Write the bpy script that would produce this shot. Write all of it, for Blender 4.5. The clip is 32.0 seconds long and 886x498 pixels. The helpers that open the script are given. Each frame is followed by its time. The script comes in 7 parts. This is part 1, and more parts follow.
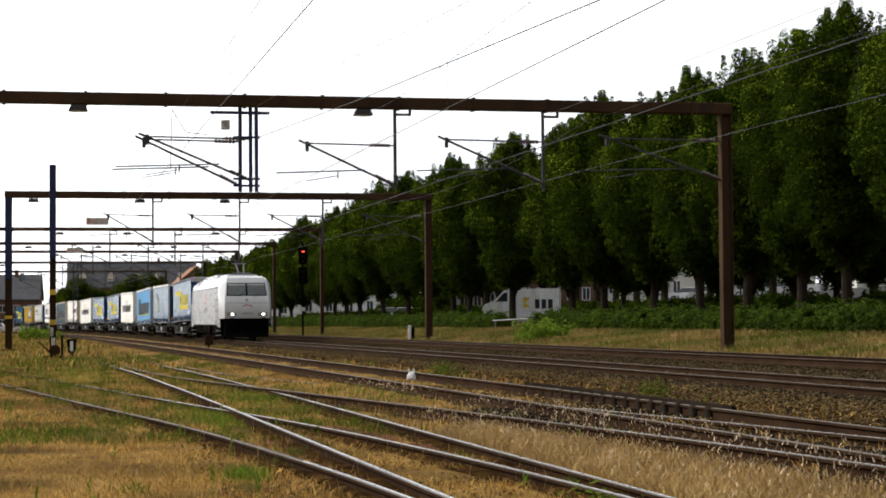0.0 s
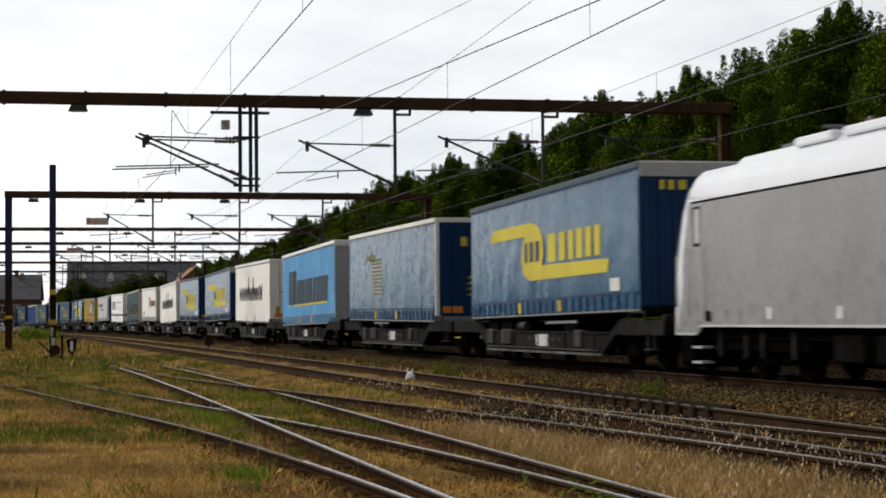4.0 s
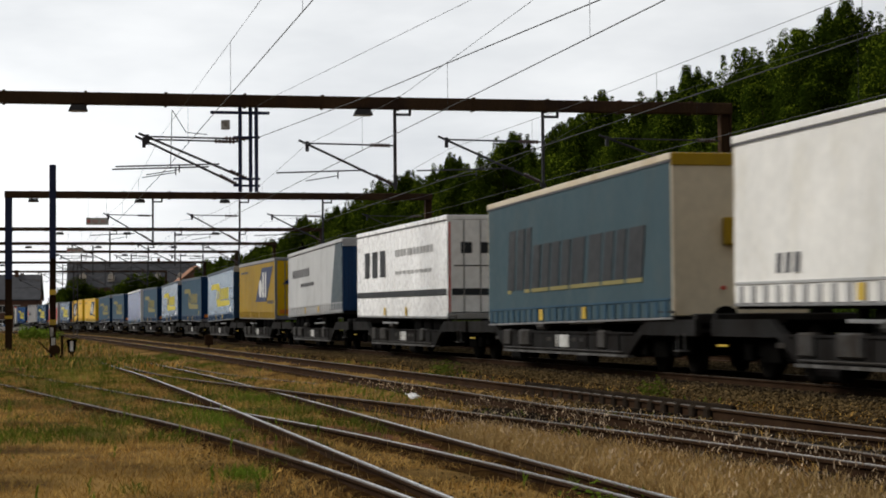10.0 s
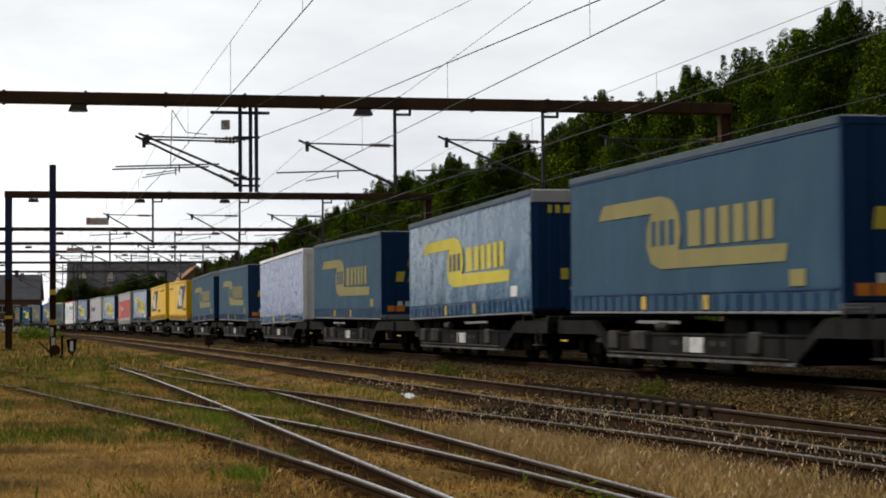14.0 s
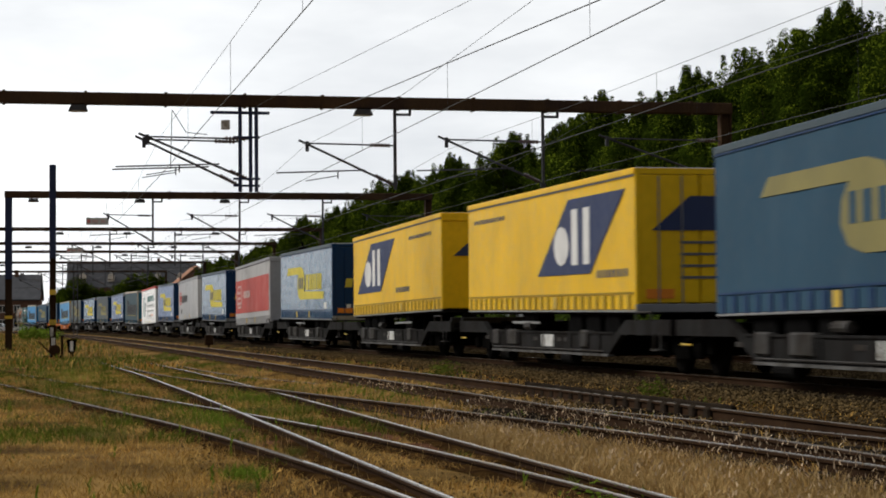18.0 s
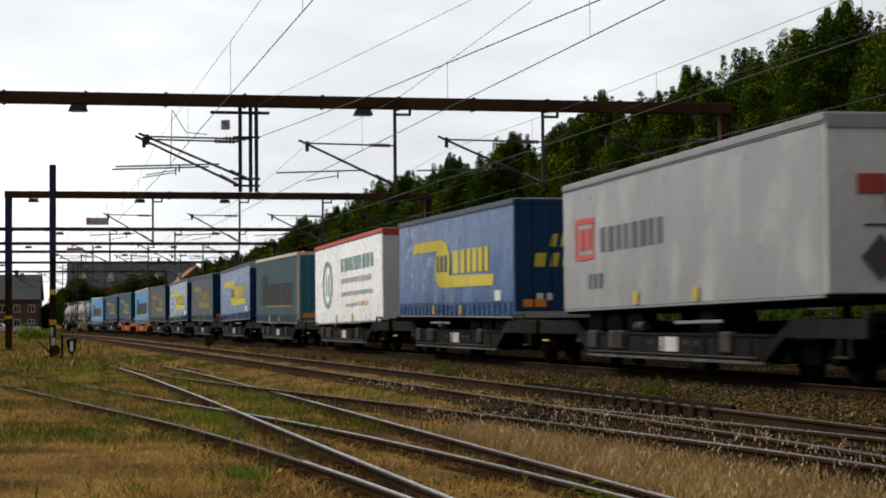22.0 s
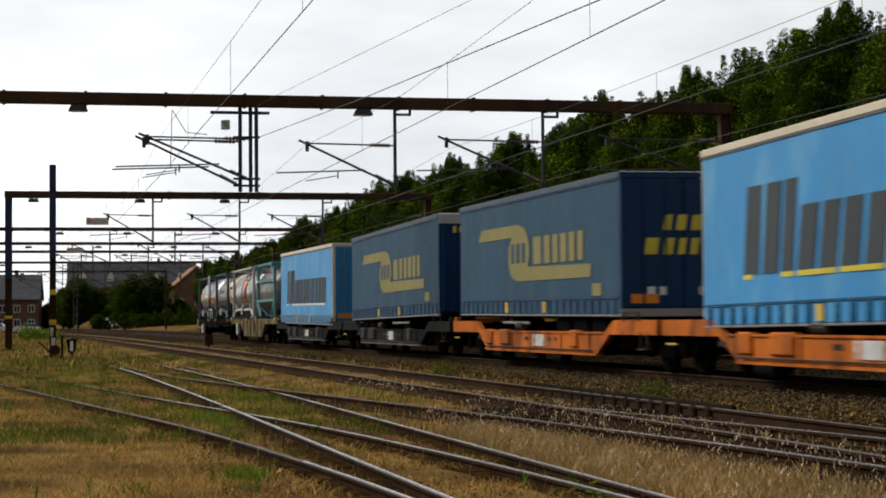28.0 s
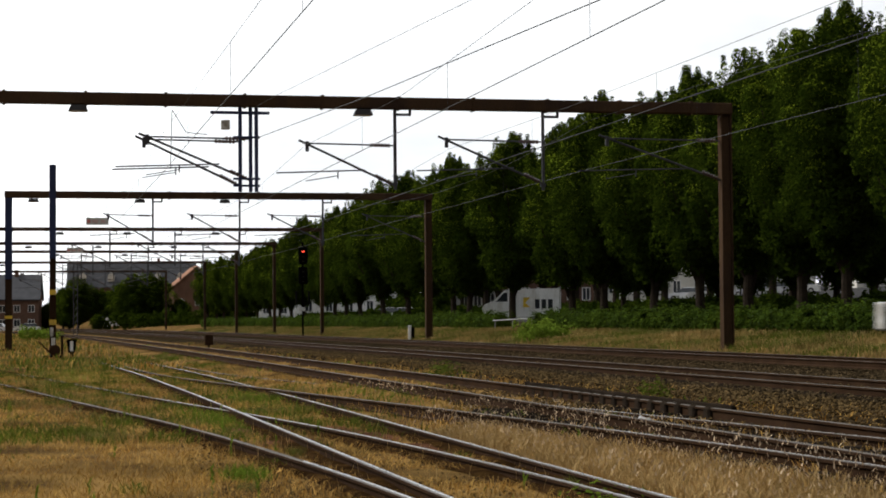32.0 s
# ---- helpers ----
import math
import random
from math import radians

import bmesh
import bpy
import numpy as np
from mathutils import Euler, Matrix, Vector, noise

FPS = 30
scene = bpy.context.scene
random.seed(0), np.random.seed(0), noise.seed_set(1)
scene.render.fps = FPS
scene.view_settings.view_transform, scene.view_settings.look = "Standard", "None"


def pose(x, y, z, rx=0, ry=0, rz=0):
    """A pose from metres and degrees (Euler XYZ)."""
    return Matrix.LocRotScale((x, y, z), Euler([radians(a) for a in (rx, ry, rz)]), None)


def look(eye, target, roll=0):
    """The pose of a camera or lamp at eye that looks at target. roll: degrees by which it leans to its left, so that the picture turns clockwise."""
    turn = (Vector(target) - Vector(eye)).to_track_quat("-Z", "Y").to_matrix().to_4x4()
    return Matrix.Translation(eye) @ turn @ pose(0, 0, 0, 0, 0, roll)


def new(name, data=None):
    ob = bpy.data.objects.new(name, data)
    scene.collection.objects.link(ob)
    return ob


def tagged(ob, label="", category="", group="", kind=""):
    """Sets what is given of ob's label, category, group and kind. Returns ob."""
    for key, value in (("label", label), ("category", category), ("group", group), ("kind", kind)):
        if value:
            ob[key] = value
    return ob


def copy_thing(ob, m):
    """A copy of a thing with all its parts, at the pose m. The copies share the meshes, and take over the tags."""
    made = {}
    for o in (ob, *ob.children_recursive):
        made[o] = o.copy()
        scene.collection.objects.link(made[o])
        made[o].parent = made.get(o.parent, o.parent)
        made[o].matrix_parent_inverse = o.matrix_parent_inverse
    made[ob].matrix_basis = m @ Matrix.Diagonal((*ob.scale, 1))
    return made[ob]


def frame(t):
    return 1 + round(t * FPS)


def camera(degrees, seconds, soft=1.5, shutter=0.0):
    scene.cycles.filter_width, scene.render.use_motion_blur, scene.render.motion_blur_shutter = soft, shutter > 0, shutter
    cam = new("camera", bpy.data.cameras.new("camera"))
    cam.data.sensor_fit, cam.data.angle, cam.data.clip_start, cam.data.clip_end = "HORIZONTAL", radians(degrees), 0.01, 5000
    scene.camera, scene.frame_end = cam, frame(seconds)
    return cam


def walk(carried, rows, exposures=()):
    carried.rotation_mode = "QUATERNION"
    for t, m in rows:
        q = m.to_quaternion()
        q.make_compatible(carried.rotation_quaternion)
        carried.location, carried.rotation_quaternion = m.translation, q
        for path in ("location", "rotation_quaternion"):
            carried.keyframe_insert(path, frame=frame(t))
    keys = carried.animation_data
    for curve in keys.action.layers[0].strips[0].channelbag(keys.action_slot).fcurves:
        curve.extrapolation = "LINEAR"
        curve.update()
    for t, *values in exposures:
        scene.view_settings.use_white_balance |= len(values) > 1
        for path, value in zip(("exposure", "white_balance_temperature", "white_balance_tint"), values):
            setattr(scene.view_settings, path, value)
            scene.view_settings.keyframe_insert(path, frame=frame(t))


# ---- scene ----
EYE = Vector((0, 0, 1.0))
cam = camera(25.87, 32.0, soft=1.8, shutter=0.3)
VIEW = look(EYE, EYE + Vector((0, math.cos(radians(2.12)), math.sin(radians(2.12)))), -0.455)
walk(cam, [(0, VIEW), (32, VIEW)],
     exposures=[(0, 0.65), (2.2, 0.58), (3.0, 0.27), (3.8, 0.04), (6, -0.08), (9, -0.14), (14, -0.06), (18, -0.02), (24, -0.08), (28, -0.02), (30, 0.0), (31.2, 0.1), (32, 0.26)])

# ---- light ----
world = bpy.data.worlds.new("overcast_sky")
scene.world = world
world.use_nodes = True
wn, wl = world.node_tree.nodes, world.node_tree.links
wn.clear()
w_out, w_bg = wn.new("ShaderNodeOutputWorld"), wn.new("ShaderNodeBackground")
w_sky = wn.new("ShaderNodeTexSky")
w_sky.sky_type, w_sky.sun_disc = "NISHITA", False
w_sky.sun_elevation, w_sky.sun_rotation = radians(40), radians(-71)
w_co, w_map = wn.new("ShaderNodeTexCoord"), wn.new("ShaderNodeMapping")
w_map.inputs["Scale"].default_value = (1.0, 1.0, 3.2)
w_n = wn.new("ShaderNodeTexNoise")
w_n.inputs["Scale"].default_value, w_n.inputs["Detail"].default_value, w_n.inputs["Roughness"].default_value = 2.6, 6, 0.55
w_r = wn.new("ShaderNodeValToRGB")
w_r.color_ramp.elements[0].position, w_r.color_ramp.elements[0].color = 0.36, (6.8, 7.0, 7.3, 1)
w_r.color_ramp.elements[1].position, w_r.color_ramp.elements[1].color = 0.66, (11.0, 11.1, 11.1, 1)
w_mix = wn.new("ShaderNodeMix")
w_mix.data_type = "RGBA"
w_mix.inputs["Factor"].default_value = 0.93
wl.new(w_co.outputs["Generated"], w_map.inputs["Vector"])
wl.new(w_map.outputs[0], w_n.inputs["Vector"])
wl.new(w_n.outputs["Fac"], w_r.inputs["Fac"])
wl.new(w_sky.outputs[0], w_mix.inputs["A"])
wl.new(w_r.outputs[0], w_mix.inputs["B"])
w_sep, w_high, w_dim = wn.new("ShaderNodeSeparateXYZ"), wn.new("ShaderNodeMapRange"), wn.new("ShaderNodeHueSaturation")
w_high.inputs["From Min"].default_value, w_high.inputs["From Max"].default_value = 0.0, 0.2
w_high.inputs["To Min"].default_value, w_high.inputs["To Max"].default_value = 1.6, 1.15
wl.new(w_co.outputs["Generated"], w_sep.inputs[0])
wl.new(w_sep.outputs["Z"], w_high.inputs["Value"])
# away from the pale horizon ahead the overcast darkens downwards
w_low, w_ahead, w_sides = wn.new("ShaderNodeMapRange"), wn.new("ShaderNodeMapRange"), wn.new("ShaderNodeMix")
w_low.inputs["From Min"].default_value, w_low.inputs["From Max"].default_value = 0.0, 0.55
w_low.inputs["To Min"].default_value, w_low.inputs["To Max"].default_value = 0.2, 0.62
w_ahead.interpolation_type = "SMOOTHSTEP"
w_ahead.inputs["From Min"].default_value, w_ahead.inputs["From Max"].default_value = 0.35, 0.93
wl.new(w_sep.outputs["Z"], w_low.inputs["Value"])
wl.new(w_sep.outputs["Y"], w_ahead.inputs["Value"])
wl.new(w_ahead.outputs[0], w_sides.inputs["Factor"])
wl.new(w_low.outputs[0], w_sides.inputs["A"])
wl.new(w_high.outputs[0], w_sides.inputs["B"])
SUN_WAY = Vector((-0.72, 0.25, 0.64)).normalized()
w_dot, w_glow, w_mul = wn.new("ShaderNodeVectorMath"), wn.new("ShaderNodeMapRange"), wn.new("ShaderNodeMath")
w_dot.operation, w_mul.operation = "DOT_PRODUCT", "MULTIPLY"
w_dot.inputs[1].default_value = SUN_WAY
w_glow.interpolation_type = "SMOOTHSTEP"
w_glow.inputs["From Min"].default_value, w_glow.inputs["From Max"].default_value = -0.95, 0.85
w_glow.inputs["To Min"].default_value, w_glow.inputs["To Max"].default_value = 0.56, 1.14
wl.new(w_co.outputs["Generated"], w_dot.inputs[0])
wl.new(w_dot.outputs["Value"], w_glow.inputs["Value"])
wl.new(w_glow.outputs[0], w_mul.inputs[0])
wl.new(w_sides.outputs["Result"], w_mul.inputs[1])
wl.new(w_mul.outputs[0], w_dim.inputs["Value"])
wl.new(w_mix.outputs["Result"], w_dim.inputs["Color"])
wl.new(w_dim.outputs[0], w_bg.inputs["Color"])
w_bg.inputs["Strength"].default_value = 0.085
wl.new(w_bg.outputs[0], w_out.inputs["Surface"])

sun = new("sun", bpy.data.lights.new("sun", "SUN"))
sun.data.energy, sun.data.angle, sun.data.color = 2.75, radians(24), (1.0, 0.96, 0.9)
sun.matrix_world = look(SUN_WAY * 80, (0, 0, 0))


# ---- materials ----
def material(name, colour, rough=0.75, metal=0.0, vary=0.18, scale=1.5, fine=30.0, bump=0.15, dirt=None, amount=0.35, shift=0.0, island=0.0, coat=0.0, glow=0.0, streak=0.0, spec=None, sag=0.0):
    """A surface: a base colour that varies at two scales, an optional second colour in patches, fine relief."""
    m = bpy.data.materials.new(name)
    m.use_nodes = True
    n, l = m.node_tree.nodes, m.node_tree.links
    b = n["Principled BSDF"]
    b.inputs["Metallic"].default_value = metal
    b.inputs["Coat Weight"].default_value = coat
    b.inputs["Specular IOR Level"].default_value = spec if spec is not None else (0.0 if rough >= 0.8 else 0.3)
    co = n.new("ShaderNodeTexCoord")
    mp = n.new("ShaderNodeMapping")
    mp.inputs["Scale"].default_value = (1, 1, 1 - 0.85 * streak)
    l.new(co.outputs["Object"], mp.inputs["Vector"])
    big, small = n.new("ShaderNodeTexNoise"), n.new("ShaderNodeTexNoise")
    for tex, size in ((big, scale), (small, fine)):
        tex.inputs["Scale"].default_value, tex.inputs["Detail"].default_value = size, 4
        l.new(mp.outputs[0], tex.inputs["Vector"])
    def ramp(source, low, high, a, c):
        r = n.new("ShaderNodeMapRange")
        r.inputs["From Min"].default_value, r.inputs["From Max"].default_value = low, high
        r.inputs["To Min"].default_value, r.inputs["To Max"].default_value = a, c
        l.new(source, r.inputs["Value"])
        return r.outputs[0]
    def times(x, y):
        k = n.new("ShaderNodeMath")
        k.operation = "MULTIPLY"
        l.new(x, k.inputs[0])
        l.new(y, k.inputs[1])
        return k.outputs[0]
    value = times(ramp(big.outputs["Fac"], 0.3, 0.7, 1 - vary, 1 + vary), ramp(small.outputs["Fac"], 0.3, 0.7, 1 - vary * 0.7, 1 + vary * 0.7))
    if shift:
        info = n.new("ShaderNodeObjectInfo")
        value = times(value, ramp(info.outputs["Random"], 0, 1, 1 - shift, 1 + shift))
    if island:
        geo = n.new("ShaderNodeNewGeometry")
        value = times(value, ramp(geo.outputs["Random Per Island"], 0, 1, 1 - island, 1 + island))
    hue = n.new("ShaderNodeHueSaturation")
    l.new(value, hue.inputs["Value"])
    if dirt:
        mix = n.new("ShaderNodeMix")
        mix.data_type = "RGBA"
        mix.inputs["A"].default_value, mix.inputs["B"].default_value = (*colour, 1), (*dirt, 1)
        third = n.new("ShaderNodeTexNoise")
        third.inputs["Scale"].default_value, third.inputs["Detail"].default_value = scale * 1.7, 6
        l.new(mp.outputs[0], third.inputs["Vector"])
        l.new(ramp(third.outputs["Fac"], 0.62 - amount * 0.4, 0.72 - amount * 0.2, 0, 1), mix.inputs["Factor"])
        l.new(mix.outputs["Result"], hue.inputs["Color"])
    else:
        hue.inputs["Color"].default_value = (*colour, 1)
    l.new(hue.outputs[0], b.inputs["Base Color"])
    l.new(ramp(small.outputs["Fac"], 0.2, 0.8, max(0.03, rough - 0.12), min(1, rough + 0.12)), b.inputs["Roughness"])
    if bump:
        bp = n.new("ShaderNodeBump")
        bp.inputs["Strength"].default_value, bp.inputs["Distance"].default_value = bump, 0.02
        l.new(small.outputs["Fac"], bp.inputs["Height"])
        l.new(bp.outputs[0], b.inputs["Normal"])
        if sag:
            wave, soft_bp = n.new("ShaderNodeTexNoise"), n.new("ShaderNodeBump")
            wave.inputs["Scale"].default_value, wave.inputs["Detail"].default_value = 1.3, 1
            l.new(co.outputs["Object"], wave.inputs["Vector"])
            soft_bp.inputs["Strength"].default_value, soft_bp.inputs["Distance"].default_value = sag, 0.05
            l.new(wave.outputs["Fac"], soft_bp.inputs["Height"])
            l.new(soft_bp.outputs[0], bp.inputs["Normal"])
    if glow:
        b.inputs["Emission Color"].default_value, b.inputs["Emission Strength"].default_value = (*colour, 1), glow
    return m


M = {
    "soil": material("dry_soil", (0.18, 0.11, 0.038), 0.95, vary=0.4, scale=0.5, fine=11, bump=0.8, dirt=(0.08, 0.048, 0.02), amount=0.45),
    "ballast": material("ballast", (0.035, 0.0252, 0.014), 0.95, vary=0.45, scale=1.2, fine=16, bump=1.0, dirt=(0.014, 0.0098, 0.0056), amount=0.45),
    "stone": material("ballast_stone", (0.1, 0.068, 0.031), 0.9, vary=0.3, scale=3, fine=40, bump=0.3, island=0.7),
    # darker ballast: shade beneath the wagons is partly put into the colour
    "shade_stone": material("shade_darkened_ballast_stone", (0.075, 0.053, 0.028), 0.9, vary=0.3, scale=3, fine=40, bump=0.3, island=0.7),
    "rust": material("rusty_rail", (0.036, 0.02, 0.011), 0.85, spec=0.02, vary=0.3, scale=2, fine=50, bump=0.3),
    "shine": material("worn_rail_head", (0.45, 0.44, 0.43), 0.28, metal=1.0, vary=0.25, scale=1.5, fine=20, bump=0.05),
    "dull": material("dull_rail_head", (0.072, 0.056, 0.04), 0.6, metal=0.3, vary=0.25, scale=1.5, fine=20, bump=0.1),
    "stain_shade": material("rust_and_shade_soil", (0.027, 0.0144, 0.006), 0.95, vary=0.4, scale=2, fine=25, bump=0.8, dirt=(0.06, 0.033, 0.0108), amount=0.35),
    "redsoil": material("red_brown_soil", (0.105, 0.05, 0.027), 0.95, vary=0.4, scale=2.5, fine=22, bump=0.9, dirt=(0.05, 0.027, 0.015), amount=0.45),
    "sleeper": material("old_timber_sleeper", (0.0225, 0.017, 0.0125), 0.9, vary=0.35, scale=4, fine=40, bump=0.6, shift=0.3),
    "straw": material("dry_grass", (0.56, 0.34, 0.096), 0.9, vary=0.25, scale=0.4, fine=3, bump=0, island=0.28, dirt=(0.34, 0.215, 0.06), amount=0.45),
    "grass": material("green_grass", (0.07225, 0.09775, 0.0136), 0.85, vary=0.25, scale=0.5, fine=3, bump=0, island=0.45, dirt=(0.17, 0.153, 0.051), amount=0.3),
    "pale": material("pale_straw", (0.425, 0.2932, 0.1275), 0.9, vary=0.2, scale=0.6, fine=4, bump=0, island=0.35),
    "verge": material("verge_straw", (0.36, 0.25, 0.1), 0.9, vary=0.25, scale=0.4, fine=3, bump=0, island=0.4, dirt=(0.22, 0.17, 0.06), amount=0.5),
    "seed": material("pale_seed_heads", (0.55, 0.42, 0.28), 0.9, vary=0.2, scale=1, fine=10, bump=0, island=0.3),
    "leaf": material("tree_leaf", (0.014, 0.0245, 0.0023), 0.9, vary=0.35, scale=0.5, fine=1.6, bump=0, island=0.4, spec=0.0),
    # lighter copy of the leaf for crown tops, daylight put into its colour
    "lit_leaf": material("lit_tree_leaf", (0.09, 0.128, 0.0095), 0.9, vary=0.3, scale=0.6, fine=2, bump=0, island=0.4, spec=0.0),
    "hedge": material("hedge_leaf", (0.033, 0.058, 0.0064), 0.85, spec=0.03, vary=0.4, scale=0.8, fine=4, bump=0, island=0.5),
    "weed": material("weed_leaf", (0.11, 0.17, 0.02), 0.85, vary=0.25, scale=1, fine=6, bump=0, island=0.4),
    "litter_shade": material("leaf_litter_with_tree_shade", (0.045, 0.037, 0.018), 0.95, vary=0.4, scale=1, fine=12, bump=0.5),
    "bark": material("tree_bark", (0.032, 0.025, 0.019), 0.95, vary=0.3, scale=3, fine=25, bump=0.8),
    "corten": material("brown_painted_steel", (0.058, 0.035, 0.02), 0.8, spec=0.03, vary=0.2, scale=0.8, fine=20, bump=0.15, dirt=(0.04, 0.0256, 0.02), amount=0.3, streak=0.7),
    "darksteel": material("dark_galvanised_steel", (0.05, 0.05, 0.055), 0.6, metal=0.3, vary=0.2, scale=2, fine=30),
    "bluegrey": material("blue_grey_steel", (0.016, 0.024, 0.07), 0.6, metal=0.1, vary=0.2, scale=1, fine=30),
    "wire": material("copper_wire", (0.035, 0.035, 0.035), 0.5, metal=0.4, vary=0.1, bump=0),
    "porcelain": material("insulator", (0.06, 0.035, 0.028), 0.3, vary=0.15, bump=0.05),
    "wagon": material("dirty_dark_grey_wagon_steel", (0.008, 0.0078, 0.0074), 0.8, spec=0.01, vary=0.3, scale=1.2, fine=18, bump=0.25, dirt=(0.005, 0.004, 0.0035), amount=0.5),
    "orange": material("orange_wagon_paint", (0.5, 0.13, 0.016), 0.7, spec=0.1, vary=0.22, scale=1.0, fine=15, bump=0.15, dirt=(0.2, 0.06, 0.018), amount=0.4, streak=0.6),
    "cream": material("dirty_cream_wagon_paint", (0.2, 0.168, 0.1), 0.8, vary=0.15, scale=1.6, fine=12, bump=0.1, dirt=(0.075, 0.05, 0.028), amount=0.5, streak=0.3),
    # near black; under the train its shade is put into the colour
    "black": material("near_black_steel", (0.004, 0.0038, 0.0035), 0.9, spec=0.0, vary=0.3, scale=3, fine=30, bump=0.3),
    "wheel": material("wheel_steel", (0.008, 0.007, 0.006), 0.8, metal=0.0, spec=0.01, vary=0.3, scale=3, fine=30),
    "beam": material("worn_dark_grey_wagon_beam", (0.018, 0.0176, 0.0172), 0.75, spec=0.04, vary=0.3, scale=1.2, fine=18, bump=0.25, dirt=(0.011, 0.009, 0.008), amount=0.5, streak=0.5),
    "edge": material("scuffed_pale_steel_edge", (0.13, 0.128, 0.125), 0.55, spec=0.1, vary=0.4, scale=2, fine=20, dirt=(0.05, 0.045, 0.04), amount=0.5),
    "flange": material("grey_weathered_steel", (0.05, 0.048, 0.046), 0.6, spec=0.06, vary=0.3, scale=2, fine=20, dirt=(0.03, 0.025, 0.02), amount=0.5),
    # the mirrored sky is put into the windscreen's grey base colour
    "screen": material("windscreen_with_reflection_grey", (0.1, 0.12, 0.12), 0.08, vary=0.2, scale=2, bump=0, coat=0.6),
    "lens": material("pale_lamp_glass", (0.3, 0.31, 0.3), 0.1, vary=0.1, bump=0, coat=0.5),
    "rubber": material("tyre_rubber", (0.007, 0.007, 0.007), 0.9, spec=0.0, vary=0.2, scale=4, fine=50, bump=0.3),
    "plate": material("grey_white_plate", (0.55, 0.55, 0.53), 0.6, vary=0.15, scale=3, fine=20, dirt=(0.3, 0.28, 0.24), amount=0.3),
    "yellow": material("yellow_marking", (0.62, 0.42, 0.04), 0.6, vary=0.15, scale=2, fine=20, dirt=(0.4, 0.28, 0.06), amount=0.3),
    "white": material("white_paint", (0.78, 0.78, 0.76), 0.5, vary=0.1, scale=1, fine=10, bump=0.05, dirt=(0.6, 0.58, 0.53), amount=0.3, streak=0.7),
    "silver": material("silver_white_loco_paint", (0.74, 0.75, 0.78), 0.16, metal=0.08, vary=0.03, scale=0.6, fine=2, bump=0, dirt=(0.7, 0.7, 0.72), amount=0.2, coat=0.5),
    "glass": material("dark_window_glass", (0.03, 0.035, 0.04), 0.08, vary=0.1, bump=0, coat=0.6),
    "lamp": material("lit_headlamp", (1.0, 0.96, 0.86), 0.3, bump=0, glow=4.0),
    "red_lamp": material("lit_red_signal", (1.0, 0.06, 0.03), 0.3, bump=0, glow=3.0),
    "red": material("red_paint", (0.5, 0.055, 0.04), 0.5, vary=0.15, scale=1, fine=12),
    "brick": material("brick_wall", (0.135, 0.08, 0.058), 0.9, vary=0.2, scale=0.8, fine=6, bump=0.2),
    "sidegrey": material("grey_loco_side_paint", (0.29, 0.29, 0.3), 0.3, metal=0.1, vary=0.06, scale=0.5, fine=4, bump=0.02, dirt=(0.26, 0.26, 0.26), amount=0.3, sag=0.1),
    "slate": material("dark_roof", (0.06, 0.062, 0.07), 0.7, vary=0.2, scale=0.8, fine=6, bump=0.2),
    "tile": material("red_roof_tile", (0.3, 0.17, 0.12), 0.8, vary=0.2, scale=0.8, fine=6, bump=0.3),
    "plaster": material("pale_plaster", (0.62, 0.6, 0.55), 0.85, vary=0.1, scale=0.5, fine=8, bump=0.1),
    "asphalt": material("asphalt", (0.055, 0.055, 0.055), 0.9, vary=0.2, scale=1, fine=30, bump=0.3),
}


def thin(m, gain, share):
    """Leaves let light through, yellower than what they throw back."""
    n, l = m.node_tree.nodes, m.node_tree.links
    b = n["Principled BSDF"]
    bright, tr, mix = n.new("ShaderNodeHueSaturation"), n.new("ShaderNodeBsdfTranslucent"), n.new("ShaderNodeMixShader")
    bright.inputs["Value"].default_value, bright.inputs["Hue"].default_value = gain, 0.485
    l.new(b.inputs["Base Color"].links[0].from_socket, bright.inputs["Color"])
    l.new(bright.outputs[0], tr.inputs["Color"])
    mix.inputs["Fac"].default_value = share
    l.new(b.outputs[0], mix.inputs[1])
    l.new(tr.outputs[0], mix.inputs[2])
    l.new(mix.outputs[0], n["Material Output"].inputs["Surface"])


thin(M["leaf"], 4.2, 0.35)
thin(M["lit_leaf"], 3.2, 0.35)
thin(M["hedge"], 2.4, 0.3)
thin(M["grass"], 1.3, 0.35)
thin(M["weed"], 1.3, 0.35)


def paint(name, colour, rough=0.24, dirt=0.3, faded=None, metal=0.0, spec=0.2, sag=0.35):
    """Trailer curtain or panel: faded, streaked with road dirt."""
    return material(name, colour, rough, metal=metal, vary=0.09, scale=0.5, fine=6, bump=0.006, dirt=faded or tuple(c * 0.82 + 0.012 for c in colour), amount=dirt, streak=0.2, spec=spec, sag=sag)


